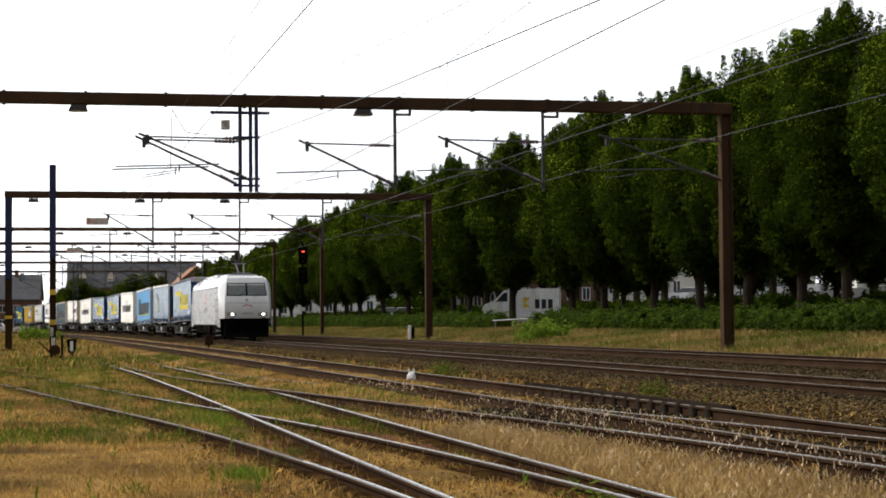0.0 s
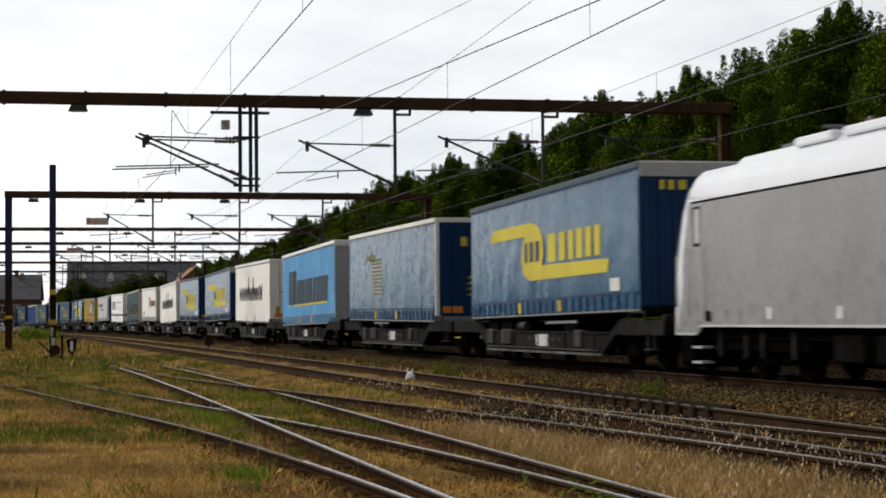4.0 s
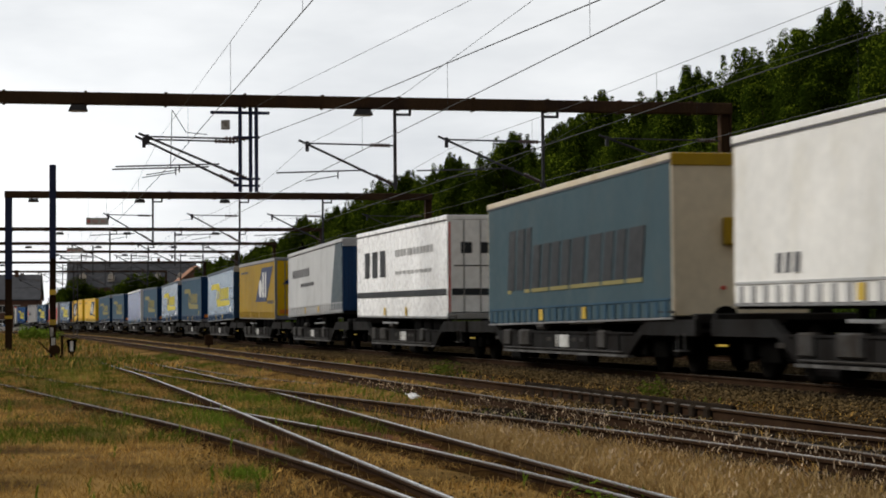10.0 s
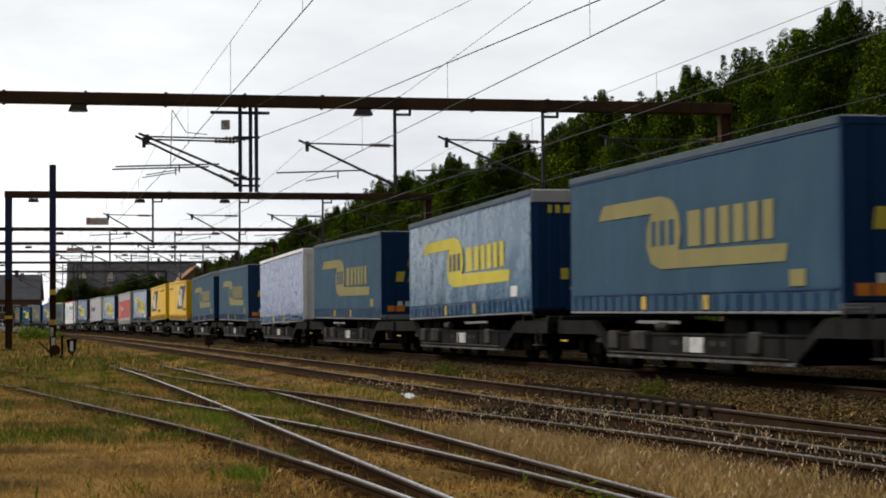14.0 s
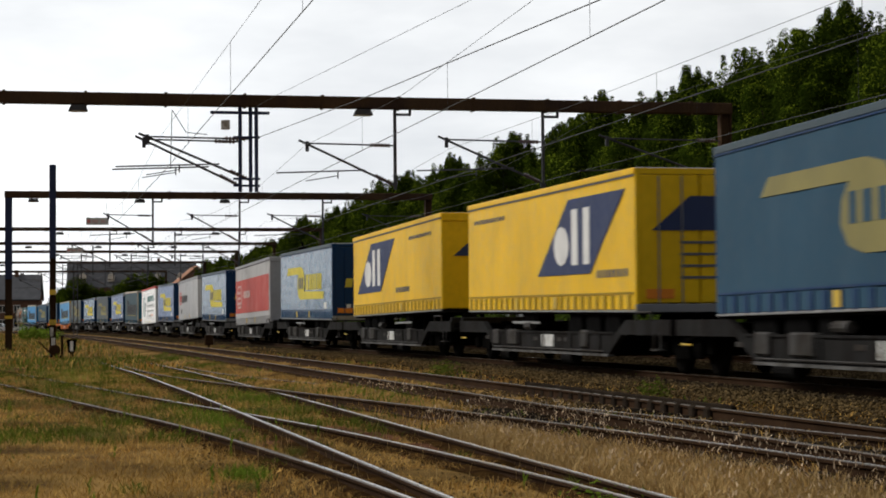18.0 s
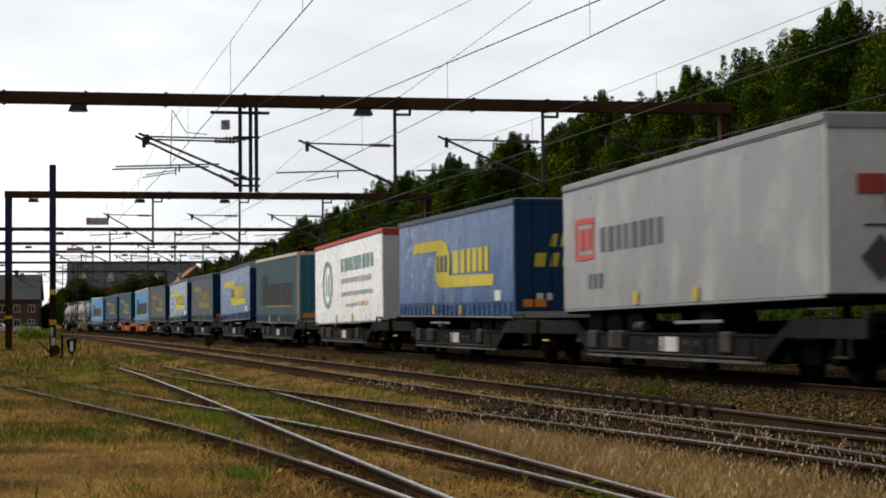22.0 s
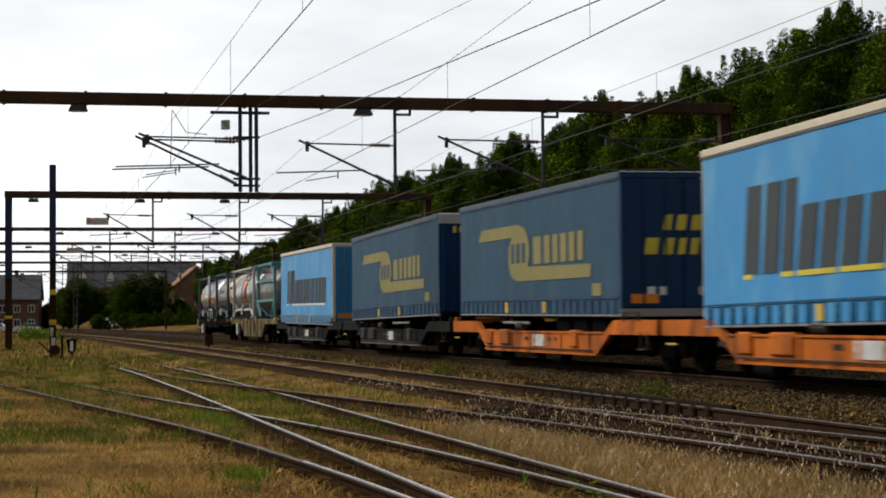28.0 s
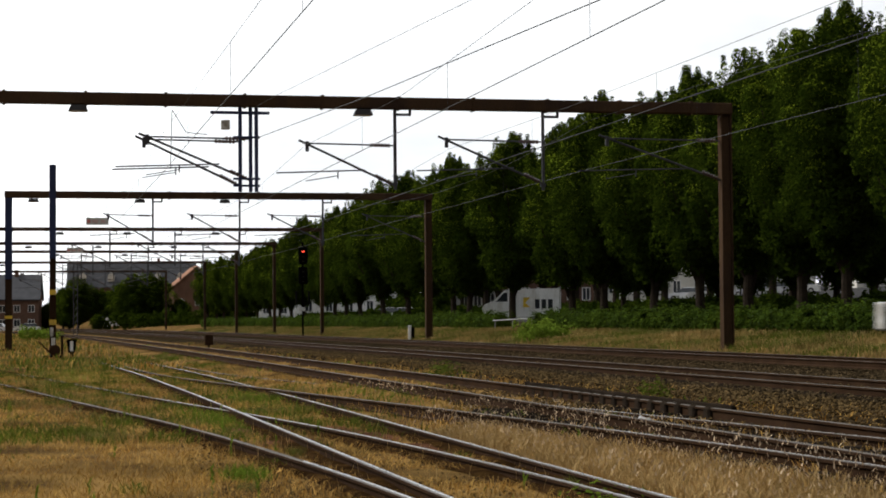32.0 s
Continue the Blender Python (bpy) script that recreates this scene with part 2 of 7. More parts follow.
P = {
    "deepblue": paint("blue_curtain", (0.006, 0.075, 0.16), faded=(0.013, 0.092, 0.18)),
    "deepblue_grey": paint("faded_grey_blue_curtain", (0.024, 0.07, 0.115), 0.7, faded=(0.033, 0.08, 0.125)),
    "deepblue_light": paint("sun_bleached_blue_curtain", (0.018, 0.105, 0.2), faded=(0.03, 0.125, 0.22)),
    "deepblue_bright": paint("clean_blue_curtain", (0.004, 0.07, 0.23), 0.3, faded=(0.007, 0.082, 0.25), spec=0.2),
    "ash": paint("ash_grey_faded_curtain", (0.08, 0.1, 0.11), 0.7, faded=(0.1, 0.115, 0.12)),
    "navy": paint("navy_panel", (0.003, 0.032, 0.1), 0.5),
    "royal": paint("royal_blue_curtain", (0.022, 0.065, 0.22), faded=(0.03, 0.08, 0.25)),
    "skyblue": paint("sky_blue_curtain", (0.05, 0.27, 0.56), 0.5, faded=(0.11, 0.34, 0.56)),
    "skyblue_grey": paint("dirty_teal_curtain", (0.042, 0.08, 0.098), 0.7, faded=(0.05, 0.082, 0.095)),
    "skyblue_door": paint("blue_door_panel", (0.03, 0.2, 0.42), 0.5),
    "teal": paint("teal_panel", (0.02, 0.16, 0.24), 0.5),
    "white": paint("white_curtain", (0.84, 0.83, 0.79), 0.4, faded=(0.78, 0.76, 0.7), sag=0.12),
    "stained_cream": paint("rust_stained_cream_paint", (0.5, 0.42, 0.3), 0.6, 0.5, faded=(0.3, 0.2, 0.11)),
    "creamy": paint("cream_panel", (0.62, 0.55, 0.42), 0.6, faded=(0.55, 0.46, 0.32)),
    "boxwhite": paint("glossy_white_panel", (0.88, 0.88, 0.87), 0.28, 0.15, faded=(0.84, 0.84, 0.82), sag=0.04),
    "grey": paint("light_grey_curtain", (0.4, 0.4, 0.4), 0.6),
    "silver": paint("silver_curtain", (0.27, 0.275, 0.28), 0.35, faded=(0.36, 0.365, 0.37), spec=0.25),
    "redpanel": paint("red_curtain", (0.42, 0.065, 0.055), 0.6, faded=(0.45, 0.11, 0.09)),
    "sunyellow": paint("yellow_curtain", (0.34, 0.215, 0.009), 0.6, faded=(0.28, 0.18, 0.013)),
    "pale_grey": paint("pale_grey_curtain", (0.52, 0.53, 0.53), 0.5),
    "sunyellow_bright": paint("bright_yellow_curtain", (0.76, 0.47, 0.008), 0.5, faded=(0.68, 0.42, 0.014)),
    "logo_y": paint("yellow_print", (0.62, 0.52, 0.06), 0.6),
    "logo_yf": paint("faded_yellow_print", (0.25, 0.22, 0.085), 0.7),
    "logo_k": paint("black_print", (0.025, 0.028, 0.032), 0.6),
    "logo_kf": paint("faded_black_print", (0.055, 0.065, 0.07), 0.7),
    "logo_w": paint("white_print", (0.7, 0.7, 0.68), 0.6),
    "logo_g": paint("grey_print", (0.12, 0.12, 0.13), 0.6),
    "rail_dark": paint("dark_teal_rail", (0.05, 0.075, 0.09), 0.5),
    "pink": paint("faded_pale_print", (0.55, 0.4, 0.37), 0.7),
    "faint_red": paint("faded_red_print", (0.62, 0.2, 0.18), 0.5),
    "logo_r": paint("red_print", (0.55, 0.09, 0.07), 0.6),
    "logo_t": paint("teal_green_print", (0.2, 0.34, 0.33), 0.6),
    "pale_print": paint("pale_grey_print", (0.5, 0.52, 0.52), 0.6),
    "logo_b": paint("dark_blue_print", (0.03, 0.045, 0.11), 0.6),
    "logo_o": paint("orange_reflector", (0.75, 0.24, 0.03), 0.4),
    "alu": paint("aluminium_rail", (0.3, 0.3, 0.3), 0.45, metal=0.6),
    "tank": paint("brushed_tank_steel", (0.36, 0.36, 0.37), 0.3, 0.35, faded=(0.27, 0.26, 0.25), metal=0.75),
    "tank_dark": paint("sooty_tank_steel", (0.24, 0.225, 0.21), 0.4, 0.4, faded=(0.15, 0.13, 0.11), metal=0.5),
    "faint_teal": paint("faded_teal_print", (0.22, 0.36, 0.35), 0.5),
    "tank_belly": paint("dark_lower_barrel", (0.06, 0.055, 0.05), 0.6),
    "boxgrey": paint("grey_white_frame_paint", (0.5, 0.5, 0.48), 0.6),
    "tealframe": paint("teal_frame_paint", (0.1, 0.24, 0.25), 0.6),
}


# ---- mesh tools ----
class Mesh:
    """Collects verts and faces; each call adds one solid."""

    def __init__(self):
        self.v, self.f = [], []

    def add(self, verts, faces):
        k = len(self.v)
        self.v += [tuple(p) for p in verts]
        self.f += [tuple(i + k for i in face) for face in faces]
        return self

    def box(self, x0, x1, y0, y1, z0, z1, c=0.0):
        """A box, its edges chamfered by c."""
        if not c:
            v = [(x, y, z) for z in (z0, z1) for y in (y0, y1) for x in (x0, x1)]
            return self.add(v, [(0, 2, 3, 1), (4, 5, 7, 6), (0, 1, 5, 4), (2, 6, 7, 3), (0, 4, 6, 2), (1, 3, 7, 5)])
        v, f = [], []
        lo, hi = (x0, y0, z0), (x1, y1, z1)
        index = {}
        for corner in range(8):
            s = [(corner >> a) & 1 for a in range(3)]
            for axis in range(3):
                p = [0, 0, 0]
                for a in range(3):
                    edge = hi[a] if s[a] else lo[a]
                    p[a] = edge if a == axis else edge + (-c if s[a] else c)
                index[corner, axis] = len(v)
                v.append(p)
            f.append(tuple(index[corner, a] for a in range(3)))
        for axis in range(3):
            b, d = (axis + 1) % 3, (axis + 2) % 3
            for side in (0, 1):
                k = [(side << axis) | (i << b) | (j << d) for i, j in ((0, 0), (1, 0), (1, 1), (0, 1))]
                f.append(tuple(index[q, axis] for q in k))
            for i in (0, 1):
                for j in (0, 1):
                    p, q = (i << b) | (j << d), (1 << axis) | (i << b) | (j << d)
                    f.append((index[p, b], index[q, b], index[q, d], index[p, d]))
        return self.add(v, f)

    def prism(self, outline, axis, a, b):
        """Extrudes a 2D outline along x, y or z from a to b."""
        def place(p, h):
            return {"x": (h, p[0], p[1]), "y": (p[0], h, p[1]), "z": (p[0], p[1], h)}[axis]
        n = len(outline)
        v = [place(p, a) for p in outline] + [place(p, b) for p in outline]
        return self.add(v, [tuple(range(n))[::-1], tuple(range(n, 2 * n))] + [(i, (i + 1) % n, n + (i + 1) % n, n + i) for i in range(n)])

    def tube(self, p, q, r, r2=None, n=8):
        p, q = Vector(p), Vector(q)
        d = (q - p).normalized()
        a = d.orthogonal().normalized()
        b = d.cross(a)
        ring = [(math.cos(6.2832 * i / n), math.sin(6.2832 * i / n)) for i in range(n)]
        v = [p + (a * c + b * s) * r for c, s in ring] + [q + (a * c + b * s) * (r if r2 is None else r2) for c, s in ring]
        return self.add(v, [tuple(range(n))[::-1], tuple(range(n, 2 * n))] + [(i, (i + 1) % n, n + (i + 1) % n, n + i) for i in range(n)])

    def lathe(self, profile, axis="y", at=(0, 0, 0), n=20):
        """Turns a profile of (radius, height) about an axis."""
        v, f = [], []
        for r, h in profile:
            for i in range(n):
                c, s = r * math.cos(6.2832 * i / n), r * math.sin(6.2832 * i / n)
                p = {"x": (h, c, s), "y": (c, h, s), "z": (c, s, h)}[axis]
                v.append((p[0] + at[0], p[1] + at[1], p[2] + at[2]))
        for k in range(len(profile) - 1):
            for i in range(n):
                j = (i + 1) % n
                f.append((k * n + i, k * n + j, (k + 1) * n + j, (k + 1) * n + i))
        f += [tuple(range(n))[::-1], tuple(range((len(profile) - 1) * n, len(profile) * n))]
        return self.add(v, f)

    def data(self, name, mat, smooth=False):
        me = bpy.data.meshes.new(name)
        me.from_pydata(self.v, [], self.f)
        bm = bmesh.new()
        bm.from_mesh(me)
        bmesh.ops.recalc_face_normals(bm, faces=bm.faces)
        bm.to_mesh(me)
        bm.free()
        me.materials.append(mat)
        if smooth:
            me.shade_smooth()
            me.set_sharp_from_angle(angle=radians(38))
        return me


class Pieces:
    """Like Mesh, but each solid becomes a part of its own."""

    def __init__(self):
        self.all = []

    def _one(self):
        self.all.append(Mesh())
        return self.all[-1]

    def prism(self, *a):
        self._one().prism(*a)
        return self

    def box(self, *a):
        self._one().box(*a)
        return self

    def tube(self, *a, **k):
        self._one().tube(*a, **k)
        return self

    def add(self, *a):
        self._one().add(*a)
        return self


def part(name, mesh, mat, parent=None, label="", smooth=False):
    """One mesh object under a thing or part; mesh is a Mesh, or mesh data that repeats share."""
    if isinstance(mesh, Pieces):
        for one in mesh.all:
            ob = part(name, one, mat, parent, label, smooth)
        return ob
    me = mesh.data(name, mat, smooth) if isinstance(mesh, Mesh) else mesh
    ob = new(name, me)
    ob.parent = parent
    return tagged(ob, label)


def thing(name, label, category, group="", kind="", m=None):
    ob = new(name)
    ob.empty_display_size = 0.2
    if m is not None:
        ob.matrix_basis = m
    return tagged(ob, label, category, group, kind)


# ---- the plan: q across the tracks, s along them ----
TURN = 0.215
CQ, SQ = math.cos(TURN), math.sin(TURN)


def at(q, s, z=0.0):
    return Vector((q * CQ - s * SQ, q * SQ + s * CQ, z))


def stand(q, s, z=0.0, turn=0.0):
    p = at(q, s, z)
    return pose(p.x, p.y, z, 0, 0, math.degrees(TURN) + turn)


# The main line: heading at distances along it, from beside the camera to far off.
BENDS = [(-800, 0.195), (-60, 0.195), (0, 0.2127), (30, 0.223), (60, 0.2191), (90, 0.2194), (120, 0.2277), (160, 0.2458), (200, 0.2702), (250, 0.2886), (300, 0.307), (360, 0.3254), (900, 0.47)]
LS = np.arange(-800.0, 901.0, 1.0)
LH = np.interp(LS, [b[0] for b in BENDS], [b[1] for b in BENDS])
_h = (LH[1:] + LH[:-1]) / 2
LX = np.concatenate([[0], np.cumsum(-np.sin(_h))])
LY = np.concatenate([[0], np.cumsum(np.cos(_h))])
_k = int(np.searchsorted(LS, 0.0))
# centre of the main track, 1.275 m beyond the trailers' near sides
LX += 4.914 - LX[_k] + 1.275 * math.cos(LH[_k])
LY += 30.0 - LY[_k] + 1.275 * math.sin(LH[_k])


def on_line(s):
    return float(np.interp(s, LS, LX)), float(np.interp(s, LS, LY)), float(np.interp(s, LS, LH))


LQ, LA = LX * CQ + LY * SQ, -LX * SQ + LY * CQ


def line_q(a):
    """How far across the main line's centre lies, at a along the plan."""
    return np.interp(a, LA, LQ)


def height(q, s):
    """The ground's height over the plan."""
    r = q - line_q(s) + 12.45
    near = np.interp(r, [-30, 2, 4.7, 5.4, 5.95, 8.3, 9.4, 10.4, 19.6, 21.0, 24, 29, 34, 60], [-0.38, -0.36, -0.34, -0.26, -0.16, -0.155, -0.26, -0.36, -0.30, 0.1, 0.42, 0.75, 0.95, 1.1])
    street = np.clip(0.8 + (r - 40) * 0.066, 0.75, 6.0)
    w = np.clip((r - 29) / 6, 0, 1)
    return near * (1 - w) + street * w


def clean(me, mat, smooth=True):
    me.materials.append(mat)
    if smooth:
        me.shade_smooth()
    return me


def sheet(name, qs, ss, z, mat):
    """A grid over the plan with heights z."""
    nq, ns = len(qs), len(ss)
    Q, S = np.meshgrid(qs, ss)
    v = np.stack([Q * CQ - S * SQ, Q * SQ + S * CQ, z], -1).reshape(-1, 3)
    i = (np.arange(ns - 1)[:, None] * nq + np.arange(nq - 1)[None]).reshape(-1)
    f = np.stack([i, i + 1, i + nq + 1, i + nq], -1)
    me = bpy.data.meshes.new(name)
    me.from_pydata(v.tolist(), [], f.tolist())
    return clean(me, mat)


def rough(q, s, k):
    return np.sin(q * 2.1 * k + 1.3 * np.sin(s * 1.7 * k)) * np.sin(s * 1.3 * k + np.sin(q * 2.9 * k)) * 0.5 + np.sin(q * 5.3 * k + s * 4.1 * k) * 0.25


qs = np.concatenate([np.geomspace(-1500, -20, 24), np.arange(-16, 36, 0.5), np.geomspace(38, 1800, 26)])
ss = np.concatenate([np.linspace(-600, -10, 12), np.arange(0, 60, 0.5), np.geomspace(61, 2500, 70)])
Q, S = np.meshgrid(qs, ss)
ground = new("ground", sheet("ground", qs, ss, height(Q, S) + 0.035 * rough(Q, S, 0.8), M["soil"]))
tagged(ground, "dry ground of a railway yard with sparse yellowed grass", "ground", kind="structure")


# ---- tracks ----
RAIL = [(-0.07, -0.16), (0.07, -0.16), (0.07, -0.145), (0.012, -0.12), (0.012, -0.045), (0.036, -0.03), (0.036, -0.006), (0.017, 0.0), (-0.017, 0.0), (-0.036, -0.006), (-0.036, -0.03), (-0.012, -0.045), (-0.012, -0.12), (-0.07, -0.145)]


def rail(name, points, off, parent, head, foot, bright=999.0):
    """A rail swept along points (q, s, z), off to one side; its running face worn bright."""
    p = [at(q, s, z) for q, s, z in points]
    v, f, n = [], [], len(RAIL)
    for i, a in enumerate(p):
        d = (p[min(i + 1, len(p) - 1)] - p[max(i - 1, 0)])
        d.z = 0
        d.normalize()
        side = Vector((d.y, -d.x, 0))
        for x, z in RAIL:
            v.append(a + side * (x + off) + Vector((0, 0, z)))
    for i in range(len(p) - 1):
        for k in range(n):
            f.append((i * n + k, i * n + (k + 1) % n, (i + 1) * n + (k + 1) % n, (i + 1) * n + k))
    f += [tuple(range(n)), tuple(range((len(p) - 1) * n, len(p) * n))]
    me = Mesh().add(v, f).data(name, foot)
    me.materials.append(head)
    me.materials.append(M["dull"])
    for poly in me.polygons:
        if poly.index < (len(p) - 1) * n and poly.index % n in (6, 7, 8):
            poly.material_index = 1 if points[poly.index // n][1] < bright and poly.index % n == 7 else 2
    return part(name, me, None, parent)


SLEEPER = Mesh().box(-1.25, 1.25, -0.12, 0.12, -0.30, -0.115, 0.015).data("sleeper", M["sleeper"])


def spline(rows, step):
    """Points (q, s, z) along a smooth line through rows (q, s, z)."""
    s = [r[1] for r in rows]
    grid = np.arange(s[0], s[-1] + step * 0.5, step)
    fine = np.linspace(s[0], s[-1], 400)
    out = []
    for k in (0, 2):
        y = np.interp(fine, s, [r[k] for r in rows])
        w = 25
        pad = np.concatenate([2 * y[0] - y[w:0:-1], y, 2 * y[-1] - y[-2:-w - 2:-1]])
        y = np.convolve(pad, np.ones(2 * w + 1) / (2 * w + 1), "valid")
        out.append(np.interp(grid, fine, y))
    return list(zip(out[0], grid, out[1]))


def track(label, rows, head, sleepers=(0, 0), step=2.0, smooth=True, gauge=0.7525, bright=(999.0, 999.0), stain_shade=False):
    t = thing("railway_track", label, "track", kind="structure")
    pts = spline(rows, step) if smooth else rows
    rail("rail", pts, -gauge, t, head, M["rust"], bright[0])
    rail("rail", pts, gauge, t, head, M["rust"], bright[1])
    # strips beside the rails: rust stain plus the rail's shade in one dark colour
    if stain_shade:
        for off in (-gauge, gauge):
            v, f = [], []
            for i, (q, a, z) in enumerate(pts):
                w = (0.2 if stain_shade is True else stain_shade) + 0.05 * math.sin(a * 1.9 + off)
                for d in (-w, -0.5 * w, 0.5 * w, w):
                    p = at(q + off + d, a, 0)
                    base = float(height(np.array(q + off + d), np.array(a)) + 0.035 * rough(q + off + d, a, 0.8))
                    top = base + 0.03 if stain_shade is True else max(base + 0.03, z - 0.055 + 0.02 * math.sin(a * 2.7 + d))
                    v.append((p.x, p.y, base + 0.008 if abs(d) == w else top))
                if i:
                    f += [(4 * i + k - 4, 4 * i + k - 3, 4 * i + k + 1, 4 * i + k) for k in range(3)]
            part("stained_soil", Mesh().add(v, f), M["stain_shade"], t, "rust-stained soil along the rail, darkened by the rail's shade in its colour", smooth=True)
    s = sleepers[0]
    while s < sleepers[1]:
        q = np.interp(s, [p[1] for p in pts], [p[0] for p in pts])
        z = np.interp(s, [p[1] for p in pts], [p[2] for p in pts])
        o = part("sleeper", SLEEPER, None, t)
        o.matrix_basis = stand(q, s, z, random.uniform(-0.8, 0.8))
        s += 0.62
    return t


main_pts = [(float(np.interp(a, LA, LQ)), float(a), 0.0) for a in np.arange(-40, 380, 3.0)]
track("main line with brown rails in stone ballast", main_pts, M["dull"], (12, 60), smooth=False)
track("far main line with dark brown rails in ballast", [(q + 5.1, s, 0.1) for q, s, z in main_pts], M["rust"], smooth=False)
track("yard track beside the main line with bright worn rails", [(6.95, -30, 0), (6.85, 16, 0), (6.75, 33, 0), (6.5, 60, 0), (6.25, 80, 0), (5.2, 141, 0), (2.5, 200, 0), (-2, 260, 0)], M["dull"], (10, 24))
track("crossover track with bright worn rails between two yard tracks", [(6.75, 6, -0.01), (6.5, 13, -0.01), (6.18, 21.0, -0.09), (5.8, 26.7, -0.14), (5.36, 32.5, -0.19), (4.8, 38.9, -0.23), (4.37, 44.9, -0.28), (3.95, 51, -0.29), (3.8, 60, -0.3)], M["shine"], step=0.5, bright=(18, 30), gauge=0.785)
track("yard track with bright rails half sunk in dry grass", [(3.67, -20, -0.24), (3.67, 32.4, -0.24), (3.6, 47.7, -0.27), (3.3, 65, -0.31)], M["shine"], step=0.5, stain_shade=True, gauge=0.735)
track("yard track with worn rails joining by a crossing in the grass", [(3.65, 3.8, -0.25), (3.46, 13.4, -0.25), (3.17, 18.2, -0.25), (2.64, 24, -0.25), (1.9, 30.2, -0.29), (0.44, 42.5, -0.32), (-1.3, 56, -0.34), (-3.2, 70, -0.36)], M["shine"], step=0.5, gauge=0.735, bright=(17, 33), stain_shade=True)
track("overgrown siding with rusty rails sunk in grass", [(2.0, 4, -0.40), (1.0, 14, -0.42), (0.5, 18, -0.42), (-0.6, 26, -0.44), (-2.2, 36, -0.5)], M["dull"], step=0.5)


chairs = thing("rail_expansion_joint", "dark toothed chairs and check rail beside a yard rail", "rail joint", kind="structure")
CHAIR = Mesh().box(-0.12, 0.12, -0.09, 0.09, -0.15, 0.004, 0.02).data("chair", M["sleeper"])
for k in range(17):
    o = part("chair", CHAIR, None, chairs)
    o.matrix_basis = stand(7.62, 20.6 + 0.5 * k, 0)
part("check_rail", Mesh().box(7.66, 7.72, 20.2, 29.2, -0.15, 0.035, 0.01), M["sleeper"], chairs).matrix_basis = stand(0, 0)


def bed(name, label, q0, q1, top, s0, s1, edge=0.7, fade=999.0):
    """A raised strip of ballast that follows the main line."""
    qq = np.concatenate([[q0 - edge], np.arange(q0, q1 + 0.01, 0.22), [q1 + edge]])
    sa = np.concatenate([np.arange(s0, 45, 0.3), np.geomspace(45.3, s1, 90)])
    B, A = np.meshgrid(qq, sa)
    z = np.full(B.shape, top) + 0.03 * rough(B, A, 2.2) + 0.018 * np.random.RandomState(3).uniform(-1, 1, B.shape)
    z -= 0.3 * np.clip((A - fade) / 8, 0, 1)
    z[:, 0] = z[:, -1] = -0.6
    o = new(name, sheet(name, qq, sa, z, M["ballast"]))
    me = o.data
    shift = line_q(A).reshape(-1) - 12.45
    co = np.empty(len(me.vertices) * 3)
    me.vertices.foreach_get("co", co)
    co = co.reshape(-1, 3)
    co[:, 0] += shift * CQ
    co[:, 1] += shift * SQ
    me.vertices.foreach_set("co", co.reshape(-1))
    return tagged(o, label, "ballast", kind="structure")


bed("ballast_bed", "brown-grey stone ballast under two main tracks", 9.9, 19.4, -0.135, 2, 400)
bed("ballast_strip", "dark dirty ballast under yard tracks", 5.9, 8.4, -0.15, 2, 44, 0.5, 26.0)

rng = np.random.RandomState(7)


def mound(q, s, wide, long):
    """A low, uneven patch of bare red-brown soil."""
    qq, sa = np.linspace(q - wide, q + wide, 15), np.linspace(s - long, s + long, 29)
    B, A = np.meshgrid(qq, sa)
    d = np.hypot((B - q) / wide, (A - s) / long) * (1 + 0.25 * np.sin(5 * np.arctan2(B - q, (A - s) / 3)))
    z = height(B, A) + 0.035 * rough(B, A, 0.8) + 0.03 * np.clip(1 - d, -0.8, 0.8) + 0.008 * rough(B, A, 4.0)
    tagged(new("bare_soil", sheet("bare_soil", qq, sa, z, M["redsoil"])), "patch of bare red-brown soil between yard rails", "soil", kind="structure")


BARE = ((2.92, 21.3, 0.34, 1.0), (3.94, 22.6, 0.3, 1.6), (3.98, 19.5, 0.36, 1.5), (2.62, 24.1, 0.22, 0.9), (5.47, 22.7, 0.3, 1.6), (-0.15, 57.9, 0.4, 2.5))
for q, s, wide, long in BARE:
    mound(q, s, wide, long)


def stones(name, label, n, q0, q1, s0, s1, z, size, mat="stone"):
    """Loose stones, joined."""
    shape = np.array([(1, 0, 0), (-1, 0, 0), (0, 1, 0), (0, -1, 0), (0, 0, 1), (0, 0, -1)], float)
    tri = np.array([(0, 2, 4), (2, 1, 4), (1, 3, 4), (3, 0, 4), (2, 0, 5), (1, 2, 5), (3, 1, 5), (0, 3, 5)])
    s = s0 + (s1 - s0) * rng.uniform(0, 1, n) ** 1.6
    r = rng.uniform(q0, q1, n)
    keep = np.abs(np.abs(r - 12.45) - 0.75) > 0.09
    s, r = s[keep], r[keep]
    n = len(s)
    q = r + line_q(s) - 12.45
    k = size * rng.uniform(0.6, 1.5, (n, 1, 1)) * rng.uniform(0.6, 1.2, (n, 6, 1))
    a = rng.uniform(0, 6.28, n)
    v = shape[None] * k * np.array([1, 1, 0.75])
    x = v[..., 0] * np.cos(a)[:, None] - v[..., 1] * np.sin(a)[:, None]
    y = v[..., 0] * np.sin(a)[:, None] + v[..., 1] * np.cos(a)[:, None]
    v = np.stack([x + (q * CQ - s * SQ)[:, None], y + (q * SQ + s * CQ)[:, None], v[..., 2] + z + rng.uniform(-0.01, 0.02, (n, 1))], -1)
    f = tri[None] + (np.arange(n) * 6)[:, None, None]
    me = bpy.data.meshes.new(name)
